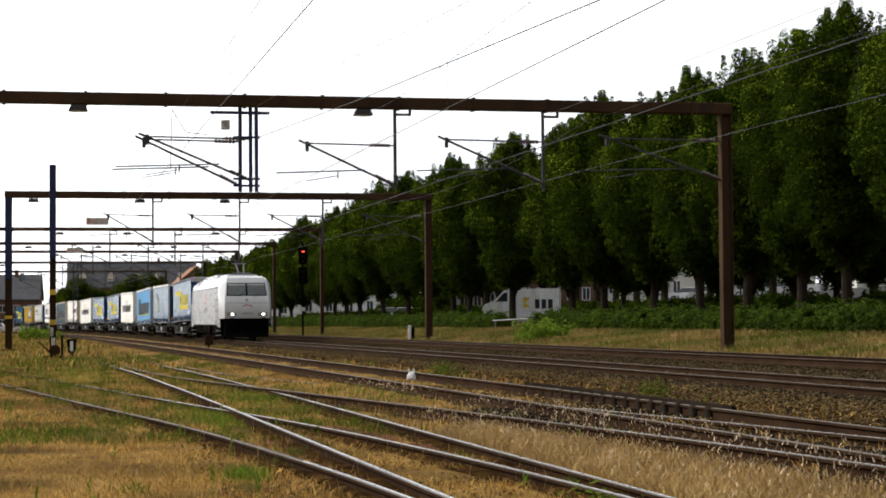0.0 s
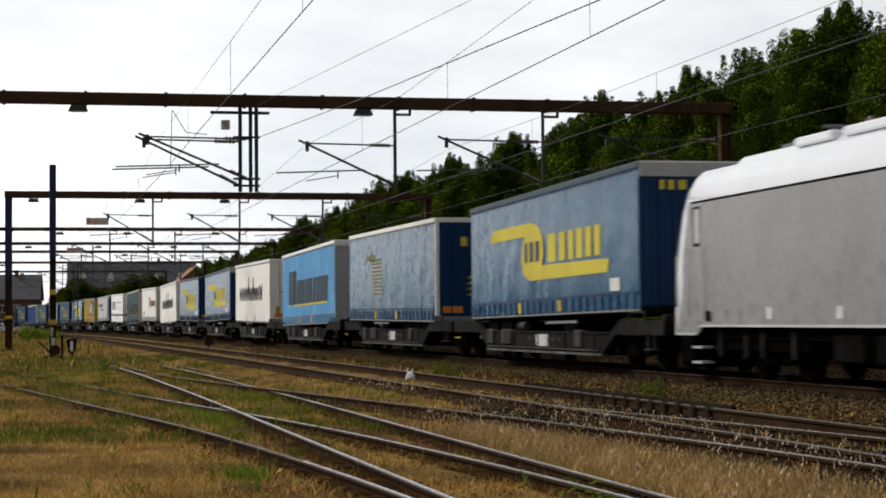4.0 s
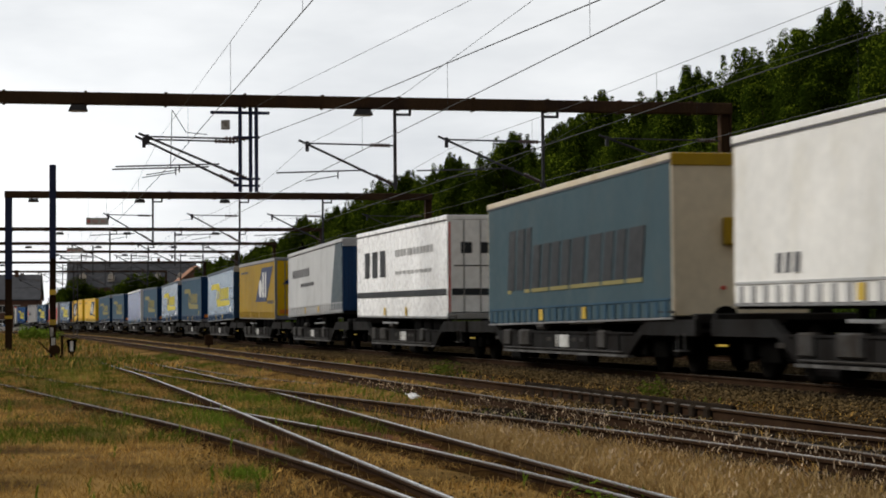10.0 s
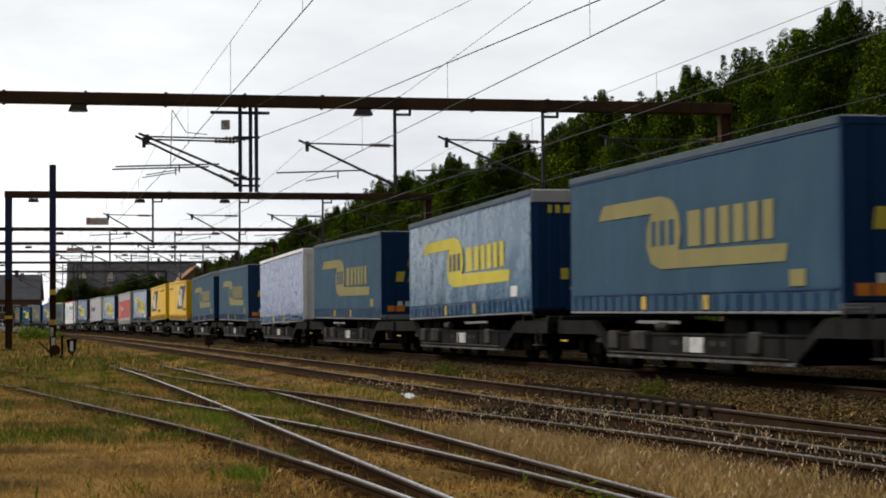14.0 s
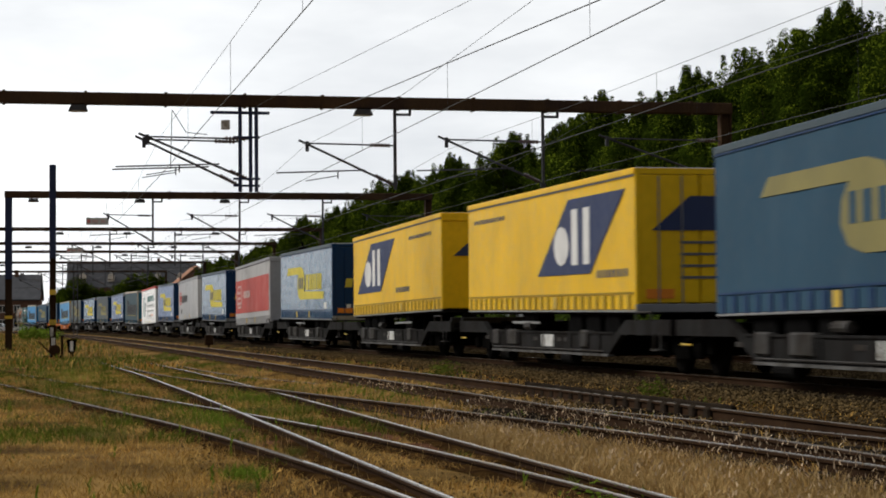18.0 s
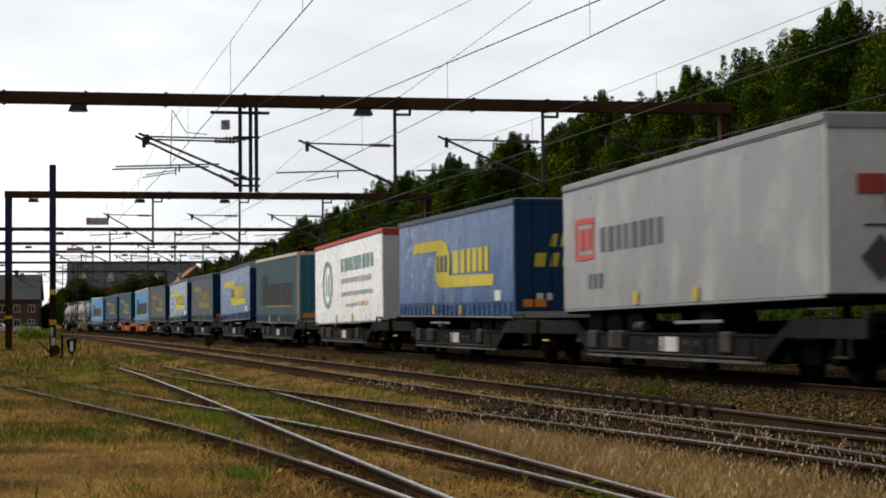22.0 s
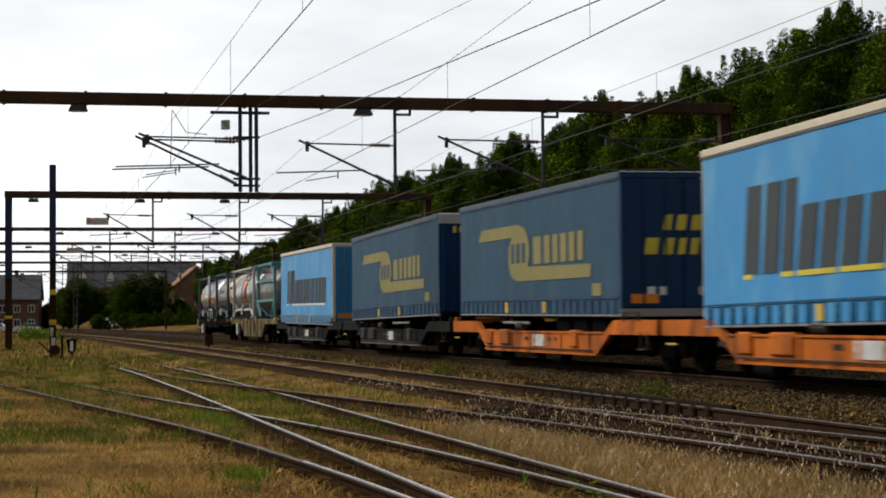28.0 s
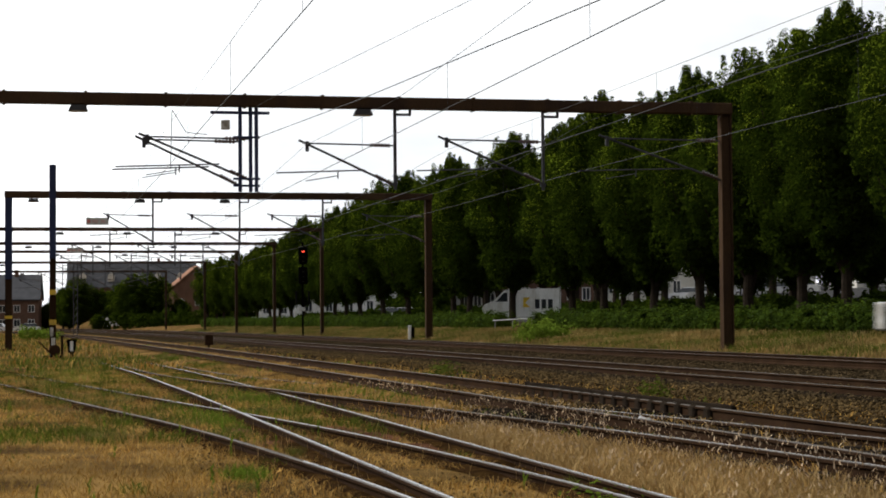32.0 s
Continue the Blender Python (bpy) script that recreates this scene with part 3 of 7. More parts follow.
    me.from_pydata(v.reshape(-1, 3).tolist(), [], f.reshape(-1, 3).tolist())
    me.materials.append(M[mat])
    return tagged(new(name, me), label, "gravel", kind="stuff")


stones("ballast_stones", "loose brown-grey ballast stones round the main tracks", 38000, 10.75, 19.3, 8, 80, -0.118, 0.026, "shade_stone")
stones("shoulder_stones", "golden-brown ballast stones on the shoulder of the main line", 14000, 9.3, 10.85, 8, 80, -0.122, 0.024)
stones("dirt_clods", "small clods and stones in the dry grass between the yard rails", 9000, 1.6, 5.2, 9, 40, -0.355, 0.014, "stone")
stones("yard_stones", "dirty ballast stones between the yard rails", 7000, 5.9, 9.3, 8, 33, -0.135, 0.024)


# ---- grass ----
def blades(name, label, mat, q, s, tall, wide, lean, z=None, category="grass"):
    """Grass blades at (q, s): each a bent, tapered strip."""
    n = len(q)
    z = height(q, s) - 0.02 if z is None else z
    base = np.stack([q * CQ - s * SQ, q * SQ + s * CQ, z], -1)
    a, b = rng.uniform(0, 6.28, n), rng.uniform(0, 6.28, n)
    h = tall * rng.uniform(0.5, 1.3, n)
    w = wide * rng.uniform(0.6, 1.4, n)
    k = lean * rng.uniform(0.2, 1.4, n) * h
    side = np.stack([np.cos(a), np.sin(a), 0 * a], -1) * w[:, None]
    out = np.stack([np.cos(b), np.sin(b), 0 * b], -1) * k[:, None]
    up = np.array([0, 0, 1.0])
    mid = base + out * 0.35 + up * (h * 0.6)[:, None]
    tip = base + out + up * h[:, None]
    v = np.stack([base - side, base + side, mid - side * 0.7, mid + side * 0.7, tip], 1)
    k = (np.arange(n) * 5)[:, None]
    f = (k + np.array([[0, 1, 3, 2]])).tolist() + (k + np.array([[2, 3, 4]])).tolist()
    me = bpy.data.meshes.new(name)
    me.from_pydata(v.reshape(-1, 3).tolist(), [], f)
    me.materials.append(mat)
    return tagged(new(name, me), label, category, kind="stuff")


def patchy(q, s, k, seed):
    return np.sin(q * k + seed) * np.sin(s * k * 0.8 + seed * 2.1) + 0.6 * np.sin(q * k * 2.3 + s * k * 1.9 + seed)


def scatter(n, q0, q1, s0, s1, power=1.8):
    return rng.uniform(q0, q1, n), s0 + (s1 - s0) * rng.uniform(0, 1, n) ** power


def off_rails(q, s, keep=0.25):
    """Thins the grass over the rails of the yard tracks."""
    ok = np.ones(len(q), bool)
    for rows in ([(6.85, 16), (6.75, 33), (6.5, 60)], [(6.75, 6), (6.5, 13), (6.18, 21), (5.8, 26.7), (5.36, 32.5), (4.8, 38.9), (4.37, 44.9), (3.95, 51)], [(3.67, 0), (3.67, 32.4), (3.6, 47.7), (3.3, 65)], [(3.65, 3.8), (3.46, 13.4), (3.17, 18.2), (2.64, 24), (1.9, 30.2), (0.44, 42.5), (-1.3, 56)]):
        c = np.interp(s, [r[1] for r in rows], [r[0] for r in rows])
        ok &= (np.abs(np.abs(q - c) - 0.75) > 0.14) | (rng.uniform(0, 1, len(q)) < keep * 0.3) | ((s > 33) & (c < 3.6) & (rng.uniform(0, 1, len(q)) < 0.5))
    return ok


def grown(q, s):
    """Where grass grows: all but the bare patches."""
    ok = np.ones(len(q), bool)
    for a, b, wide, long in BARE:
        ok &= (np.hypot((q - a) / wide, (s - b) / long) > 0.85) | (rng.uniform(0, 1, len(q)) < 0.12)
    return ok


q, s = scatter(330000, -9, 6.2, 7, 60)
ok = off_rails(q, s) & grown(q, s) & (patchy(q, s, 0.9, 1) > -1.15)
blades("dry_grass", "short yellow dry grass over the yard", M["straw"], q[ok], s[ok], 0.075, 0.003, 1.2)
def patch(n, q, s, dq, ds):
    return q + rng.normal(0, dq, n), s + rng.normal(0, ds, n)


q, s = (np.concatenate(k) for k in zip(patch(420, 1.9, 16.8, 0.1, 0.22), patch(1500, 2.75, 27.0, 0.3, 1.6), patch(700, 3.9, 33.0, 0.25, 2.0), patch(900, 1.2, 50.0, 0.5, 4.0), patch(900, 2.6, 62.0, 0.6, 5.0), patch(500, 0.6, 72.0, 0.6, 3.0)))
ok = off_rails(q, s, 0.1)
blades("fresh_grass", "fresh green grass patches beside the rails", M["weed"], q[ok], s[ok], 0.12, 0.0055, 0.8)
q, s = patch(150, 5.75, 30.2, 0.2, 1.6)
blades("white_flowers", "tiny white wild flowers beside the yard rail", M["seed"], q, s, 0.025, 0.012, 1.2, np.full(150, -0.1) + rng.uniform(0, 0.12, 150), "flowers")
q, s = patch(160, 5.75, 30.2, 0.25, 1.8)
blades("flower_stems", "green stems of wild flowers beside the yard rail", M["weed"], q, s, 0.13, 0.005, 0.5, np.full(160, -0.2), "flowers")
rows = [(6.5, 13), (6.18, 21), (5.8, 26.7), (5.36, 32.5), (4.8, 38.9), (4.37, 44.9), (3.95, 51)]
q, s = scatter(12000, -1.0, 1.0, 13, 50, 1.2)
k = np.abs(np.abs(q) - 0.75)
ok = (k > 0.05) & (k < 0.2)
q, s, k = q[ok] + np.interp(s[ok], [r[1] for r in rows], [r[0] for r in rows]), s[ok], k[ok]
z = np.interp(s, [13, 21.0, 26.7, 32.5, 38.9, 44.9, 51], [-0.01, -0.09, -0.14, -0.19, -0.23, -0.28, -0.29]) - 0.09
z = z + (height(q, s) - z) * np.clip((k - 0.05) / 0.08, 0, 1)
blades("rail_side_grass", "dry grass along the crossover rails", M["straw"], q, s, 0.09, 0.004, 1.0, z)
q, s = scatter(14000, -9, 6.2, 12, 75)
ok = off_rails(q, s) & (patchy(q, s, 0.45, 4) + rng.normal(0, 0.3, len(q)) > 0.6)
blades("green_grass", "patches of green grass between the yard tracks", M["grass"], q[ok], s[ok], 0.11, 0.006, 0.9)
def tufts(n, per, q0, q1, s0, s1, r, power=1.2):
    """Blade feet gathered into round tufts."""
    q, s = scatter(n, q0, q1, s0, s1, power)
    k = r * rng.uniform(0.4, 1.3, n)
    q, s, k = np.repeat(q, per), np.repeat(s, per), np.repeat(k, per)
    return q + rng.normal(0, 0.45, n * per) * k, s + rng.normal(0, 0.8, n * per) * k


q, s = tufts(420, 70, -2.0, 5.4, 22, 75, 0.55)
ok = off_rails(q, s)
blades("lush_grass", "greener grass between the far yard rails", M["grass"], q[ok], s[ok], 0.13, 0.007, 0.9)
q, s = tufts(26, 90, -3.0, 5.2, 9, 22, 0.16)
blades("grass_tufts", "small green tufts in the dry grass", M["grass"], q, s, 0.1, 0.004, 0.8)
q, s = scatter(2600, -6, 4.5, 8, 40, 1.5)
blades("dry_stems", "thin tall dry stems standing in the grass", M["pale"], q, s, 0.2, 0.0018, 0.35)
q, s = scatter(46, -5, 4.6, 10, 34, 1.2)
k = np.linspace(0, 1, 14)
stalk_h = rng.uniform(0.14, 0.3, len(q))
leaf_z = (np.repeat(height(q, s), 14) + np.tile(k, len(q)) * np.repeat(stalk_h, 14))
blades("weed_stalks", "upright green weed stalks with small leaves", M["weed"], np.repeat(q, 14) + rng.normal(0, 0.006, 14 * len(q)), np.repeat(s, 14) + rng.normal(0, 0.006, 14 * len(q)), 0.06, 0.007, 0.9, leaf_z - 0.02, "weeds")
q, s = scatter(60000, 4.6, 6.0, 6.5, 22, 1.3)
ok = off_rails(q, s) & (q < 6.0 - 0.02 * s)
blades("tall_dry_grass", "tall pale dry grass beside the yard track", M["pale"], q[ok], s[ok], 0.15, 0.003, 0.8)
q, s = scatter(3200, 4.6, 6.2, 7, 24, 1.2)
blades("seed_heads", "pale feathery seed heads of tall grass", M["seed"], q, s, 0.035, 0.005, 0.9, height(q, s) + rng.uniform(0.08, 0.24, 3200))
q, s = scatter(150000, 19.6, 25.5, 18, 220, 1.6)
q = q + line_q(s) - 12.45
pick = patchy(q, s, 0.5, 2) + rng.normal(0, 0.5, len(q)) > -0.1
blades("verge_dry_grass", "dry yellow grass on the verge beyond the main line", M["verge"], q[~pick], s[~pick], 0.2, 0.009, 0.9)
blades("verge_green_grass", "green grass on the verge beyond the main line", M["grass"], q[pick], s[pick], 0.19, 0.009, 0.9)
q, s = scatter(30000, -30, 4.5, 55, 260, 1.2)
pick = patchy(q, s, 0.25, 6) + rng.normal(0, 0.5, len(q)) > -0.1
blades("far_dry_grass", "dry grass of the far yard", M["straw"], q[~pick], s[~pick], 0.24, 0.02, 0.6)
blades("far_green_grass", "green grass of the far yard", M["grass"], q[pick], s[pick], 0.26, 0.02, 0.6)
q, s = scatter(16000, 5.6, 10.5, 9, 110, 1.5)
q = q + line_q(s) - 12.45
ok = (patchy(q, s, 0.9, 5) + rng.normal(0, 0.4, len(q)) > 0.1) & (np.abs(np.abs(q - np.interp(s, [16, 33, 60, 80, 141], [6.85, 6.75, 6.5, 6.25, 5.2])) - 0.75) > 0.14)
blades("bed_dry_grass", "short dry grass growing through the yard ballast", M["straw"], q[ok], s[ok], 0.07, 0.007, 1.0, np.full(ok.sum(), -0.16))
q, s = scatter(9000, 5.4, 9.6, 9, 110, 1.4)
q = q + line_q(s) - 12.45
ok = (patchy(q, s, 0.6, 11) + rng.normal(0, 0.2, len(q)) > 0.8) & (np.abs(np.abs(q - np.interp(s, [16, 33, 60, 80, 141], [6.85, 6.75, 6.5, 6.25, 5.2])) - 0.75) > 0.14)
blades("bed_weeds", "green weeds growing through the yard ballast", M["weed"], q[ok], s[ok], 0.09, 0.01, 0.9, np.full(ok.sum(), -0.17))
q, s = scatter(4500, 8.5, 10.0, 9, 60)
ok = patchy(q, s, 0.8, 9) > 0.1
blades("ballast_weeds", "thin dry weeds along the edge of the ballast", M["straw"], q[ok], s[ok], 0.1, 0.006, 0.8, np.full(ok.sum(), -0.25))


# ---- leaves, bushes, trees ----
def leafy(centres, radii, per, size, squash=1.0, shell=False):
    """Small bent leaves round clump centres."""
    n = len(centres) * per
    c = np.repeat(centres, per, 0)
    r = np.repeat(radii, per)
    d = rng.normal(0, 1, (n, 3))
    d /= np.linalg.norm(d, axis=1)[:, None]
    deep = rng.uniform(0.72, 1.04, n) if shell else rng.uniform(0.35, 1.0, n) ** 0.6
    p = c + d * (r * deep)[:, None] * np.array([1, 1, squash])
    t = rng.normal(0, 1, (n, 3)) + np.array([0, 0, -0.3])
    if shell:
        t -= d * (t * d).sum(1)[:, None] * 0.75
    t /= np.linalg.norm(t, axis=1)[:, None]
    w = np.cross(t, d + rng.normal(0, 0.5, (n, 3)))
    w /= np.linalg.norm(w, axis=1)[:, None] + 1e-6
    k = size * rng.uniform(0.6, 1.4, n)[:, None]
    v = np.stack([p - t * k, p + w * k * 0.55, p + t * k, p - w * k * 0.55], 1)
    f = (np.arange(n) * 4)[:, None] + np.array([[0, 1, 2, 3]])
    return v.reshape(-1, 3), f


def spray(centres, radii, per, size):
    """Leaves laid like scales over the upper and outer sides of clumps."""
    n = len(centres) * per
    c, r = np.repeat(centres, per, 0), np.repeat(radii, per)
    out = c * np.array([1, 1, 0])
    out /= np.linalg.norm(out, axis=1)[:, None] + 0.3
    d = rng.normal(0, 1, (n, 3))
    d /= np.linalg.norm(d, axis=1)[:, None]
    d += 0.55 * out + np.array([0, 0, 0.3])
    d /= np.linalg.norm(d, axis=1)[:, None]
    lump = 1 + 0.16 * np.sin(d[:, 0] * 7 + c[:, 2] * 3) * np.sin(d[:, 1] * 8 + c[:, 0]) + 0.1 * np.sin(d[:, 2] * 11)
    p = c + d * (r * lump * rng.uniform(0.78, 1.06, n))[:, None]
    nm = d + rng.normal(0, 0.25, (n, 3)) + np.array([0, 0, 0.2])
    nm /= np.linalg.norm(nm, axis=1)[:, None]
    t = np.cross(nm, rng.normal(0, 1, (n, 3)))
    t /= np.linalg.norm(t, axis=1)[:, None] + 1e-6
    w = np.cross(nm, t)
    k = size * rng.uniform(0.6, 1.4, n)[:, None]
    v = np.stack([p - t * k, p + w * k * 0.55, p + t * k, p - w * k * 0.55], 1)
    return v.reshape(-1, 3), (np.arange(n) * 4)[:, None] + np.array([[0, 1, 2, 3]])


def leaf_mesh(name, parts, mat):
    v, f, k = [], [], 0
    for a, b in parts:
        v.append(a)
        f.append(b + k)
        k += len(a)
    me = bpy.data.meshes.new(name)
    me.from_pydata(np.concatenate(v).tolist(), [], np.concatenate(f).tolist())
    me.materials.append(mat)
    return me


def limb(mesh, p, q, r0, r1, bend, n=7):
    """A tapered, slightly crooked limb."""
    p, q = Vector(p), Vector(q)
    last, lr = p, r0
    for i in range(1, 5):
        u = i / 4
        x = p.lerp(q, u) + Vector((random.uniform(-1, 1), random.uniform(-1, 1), 0)) * bend * math.sin(u * 3.1)
        r = r0 + (r1 - r0) * u
        mesh.tube(last, x, lr, r, n)
        last, lr = x, r


def tree(tall, wide, clumps, label, m, skirt=2.4, per=500, size=0.06, mat="leaf"):
    t = thing("tree", label, "tree", "row of trees along the street", m=m)
    g = Mesh()
    limb(g, (0, 0, -0.3), (0, 0, skirt + 0.2), 0.24, 0.17, 0.05, 9)
    for i in range(7):
        a, e = 6.2832 * i / 7 + random.uniform(-0.3, 0.3), random.uniform(0.35, 0.8)
        limb(g, (0, 0, skirt - 1.3 + 0.2 * i), (wide * e * math.cos(a), wide * e * math.sin(a), tall * random.uniform(0.4, 0.75)), 0.11, 0.025, 0.2, 6)
    limb(g, (0, 0, skirt), (0.1, 0.1, tall * 0.9), 0.16, 0.03, 0.15)
    part("trunk", g, M["bark"], t, smooth=True)
    # rounded lobes of foliage with dark hollows between them, plumes at the top
    u = (np.arange(clumps) + rng.uniform(0, 1, clumps)) / clumps
    z = skirt + 0.25 + (tall - skirt - 1.5) * u
    prof = np.interp(u, [0, 0.12, 0.35, 0.6, 0.8, 0.93, 1], [0.34, 0.62, 0.9, 1.02, 0.82, 0.5, 0.22])
    a = np.arange(clumps) * 2.4 + rng.uniform(-0.4, 0.4, clumps)
    size_c = rng.uniform(0.5, 1.25, clumps) * (0.55 + 0.45 * prof)
    r = np.maximum(0, wide * prof * rng.uniform(0.72, 1.14, clumps) - size_c * 0.55)
    c = np.stack([r * np.cos(a), r * np.sin(a), z], -1)
    inner = np.stack([r * 0.5 * np.cos(a + 1), r * 0.5 * np.sin(a + 1), z], -1)
    plumes = []
    for i in range(34):
        e, b = rng.uniform(0, 6.28), rng.uniform(0.0, 0.85)
        foot = skirt + (tall - skirt) * np.interp(b, [0, 0.3, 0.6, 0.85], [0.88, 0.85, 0.77, 0.66])
        long, fat = rng.uniform(0.6, 1.25), rng.uniform(0.34, 0.6)
        for j in range(9):
            plumes.append((wide * b * math.cos(e) + rng.uniform(-0.06, 0.06), wide * b * math.sin(e) + rng.uniform(-0.06, 0.06), foot - 0.4 + (long + 0.4) * j / 8, fat * (1 - 0.085 * j)))
    plumes = np.array(plumes)
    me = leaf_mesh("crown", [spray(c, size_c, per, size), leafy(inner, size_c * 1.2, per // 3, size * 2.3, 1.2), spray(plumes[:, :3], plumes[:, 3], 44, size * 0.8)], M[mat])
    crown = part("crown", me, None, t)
    # lighter leaves on the lobes' crests: light from above put into the colour
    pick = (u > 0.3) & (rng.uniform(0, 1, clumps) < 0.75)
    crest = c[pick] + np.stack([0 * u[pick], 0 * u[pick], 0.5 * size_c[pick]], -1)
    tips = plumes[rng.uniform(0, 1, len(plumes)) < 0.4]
    lit_tops = leaf_mesh("new_growth", [spray(crest, size_c[pick] * 0.62, 130, size * 0.9), spray(tips[:, :3], tips[:, 3] * 1.05, 20, size * 0.8)], M["lit_leaf"])
    part("new_growth", lit_tops, None, crown, "lighter green leaves with the light on the lobe crests put into their colour")
    return t


LABEL = "broad-leaved street tree with a dense dark green pointed crown"
kinds = [tree(11.0, 2.75, 64, LABEL, stand(29, 57.4, 0.75)), tree(11.75, 2.6, 68, LABEL, stand(29.1, 65.0, 0.75)), tree(11.05, 2.8, 66, LABEL, stand(28.8, 73.8, 0.75)), tree(11.25, 2.65, 66, LABEL, stand(29, 80.2, 0.75)), tree(11.3, 2.5, 66, LABEL, stand(29.2, 69.3, 0.75))]
copy_thing(kinds[0], stand(29, 51, 0.75, 140))
s = 87.0
i = 0
while s < 258:
    r = 29 + random.uniform(-0.4, 0.4)
    k = random.uniform(0.96, 1.1) * float(np.interp(s, [90, 108, 150, 200, 300], [1.0, 1.01, 0.96, 0.82, 0.64]))
    here = s + {2: -3.3, 4: 3.8}.get(i, 0.0)
    qq = r + float(line_q(here)) - 12.45 if s > 130 else r
    m = stand(qq, here, float(height(np.array(qq), np.array(here))) - 0.1, random.uniform(0, 360)) @ Matrix.Diagonal((k, k, k, 1))
    ob = copy_thing(kinds[i % 4], m)
    ob.scale = (k, k, k)
    s += random.uniform(6.6, 8.8)
    i += 1
# smaller trees close behind the row
for s, k in ((77.5, 0.84), (81.5, 0.8), (86.5, 0.86), (92.0, 0.8), (96.5, 0.85), (108.0, 0.82), (113.0, 0.86)):
    ob = copy_thing(kinds[i % 4], stand(36.0, s, float(height(np.array(36.0), np.array(s))) - 0.1, 70.0 * i) @ Matrix.Diagonal((k, k, k, 1)))
    ob.scale = (k, k, k)
    tagged(ob, "smaller dark green tree close behind the street trees", "tree", "row of trees along the street")
    i += 1
# a second, farther row behind the street
s = 118.0
while s < 300:
    qq = 50 + random.uniform(-1, 1)
    k = 1.4 if s < 205 else 1.0
    ob = copy_thing(kinds[i % 4], stand(qq, s, float(height(np.array(qq), np.array(s))) - 0.1, random.uniform(0, 360)) @ Matrix.Diagonal((k, k, k, 1)))
    ob.scale = (k, k, k)
    s += random.uniform(9, 12) if s > 205 else random.uniform(5.5, 7.5)
    i += 1


def bush(name, label, m, n, long, deep, tall, mat, per=26, size=0.07, category="bush"):
    """A low shrub or a length of hedge: clumps of leaves on short stems."""
    c = np.stack([rng.uniform(-deep, deep, n), rng.uniform(-long, long, n), rng.uniform(0.1, 1, n) ** 0.8 * tall], -1)
    c[:, 2] *= 0.8 + 0.25 * np.sin(c[:, 1] * 1.7) * np.sin(c[:, 1] * 0.6 + 1)
    t = thing(name, label, category, m=m)
    g = Mesh()
    for i in range(max(3, n // 14)):
        p = c[rng.randint(n)]
        g.tube((p[0] * 0.5, p[1], -0.1), (p[0], p[1] + 0.1, p[2]), 0.02, 0.008, 5)
    tagged(part("stems", g, M["bark"], t), kind="stuff")
    part("foliage", leaf_mesh("foliage", [spray(c, rng.uniform(0.16, 0.36, n), per, size)], M[mat]), None, t)
    return t


s = 34.0
hedges = [bush("hedge", "dense dark green hedge beyond the main line", stand(25.2, 38, 0.5), 420, 4.3, 0.6, 0.85, "hedge", category="hedge") for _ in range(2)]
bank = bush("hedgerow", "tall dense green hedgerow along the open side of the yard", stand(-25, -30, -0.4), 420, 6.5, 1.6, 5.6, "hedge", per=30, size=0.2, category="hedge")
for k in range(1, 20):
    copy_thing(bank, stand(-25 + random.uniform(-1, 1), -30 + 12.5 * k, -0.4, 180 * (k % 2)))
s = 46.4
i = 0
while s < 235:
    if 90 < s < 97:
        s += 8.4
        continue
    qq = 25.2 + (float(line_q(s)) - 12.45 if s > 120 else 0)
    ob = copy_thing(hedges[i % 2], stand(qq, s, float(height(np.array(qq), np.array(s))) - 0.05))
    s += 8.4
    i += 1
hedges[1].matrix_basis = stand(25.2, 29.6, 0.5)

low = bush("garden_hedge", "dark low shrubs behind the street trees", stand(33.5, 60, 0.8), 330, 5.5, 0.9, 1.25, "leaf", per=26, size=0.1, category="hedge")
for qq, s0, s1 in ((33.5, 49, 112), (33.5, 150, 235), (46, 112, 250)):
    s = s0
    while s < s1:
        if not (qq < 40 and 55 < s < 65):
            copy_thing(low, stand(qq + random.uniform(-1, 1), s, float(height(np.array(qq), np.array(s))) - 0.1, random.uniform(-4, 4)))
        s += 10.6
high = bush("garden_hedge", "tall dark shrubs beyond the street", stand(60, 230, 1.9), 300, 5.5, 1.2, 3.4, "leaf", per=22, size=0.17, category="hedge")
s = 243.0
while s < 330:
    copy_thing(high, stand(60 + random.uniform(-3, 3), s, float(height(np.array(60.0), np.array(s))) - 0.2, random.uniform(-6, 6)))
    s += random.uniform(11, 15)
s = 205.0
while s < 240:
    copy_thing(high, stand(45 + random.uniform(-1, 1), s, float(height(np.array(45.0), np.array(s))) - 0.2, random.uniform(-6, 6)))
    s += 10
for x, y, z, turn in ((-40.5, 272, -0.6, 60), (-34.5, 262, -0.9, 30), (-28.5, 255, -1.4, 20), (-46, 290, -0.4, 80)):
    m = copy_thing(high, pose(x, y, z, 0, 0, turn))
    tagged(m, "overgrown green shrubs at the end of the yard", "hedge")
rail_low = thing("low_barrier", "pale low barrier rail in a gap of the hedge", "barrier", m=stand(24.6, 96, 0.45))
part("top_rail", Mesh().tube((0, -4.2, 0.62), (0, 4.2, 0.52), 0.035, n=8), P["alu"], rail_low)
for k in (-3.8, 0.0, 3.8):
    part("post", Mesh().tube((0, k, -0.2), (0, k, 0.56), 0.03, n=8), P["alu"], rail_low)

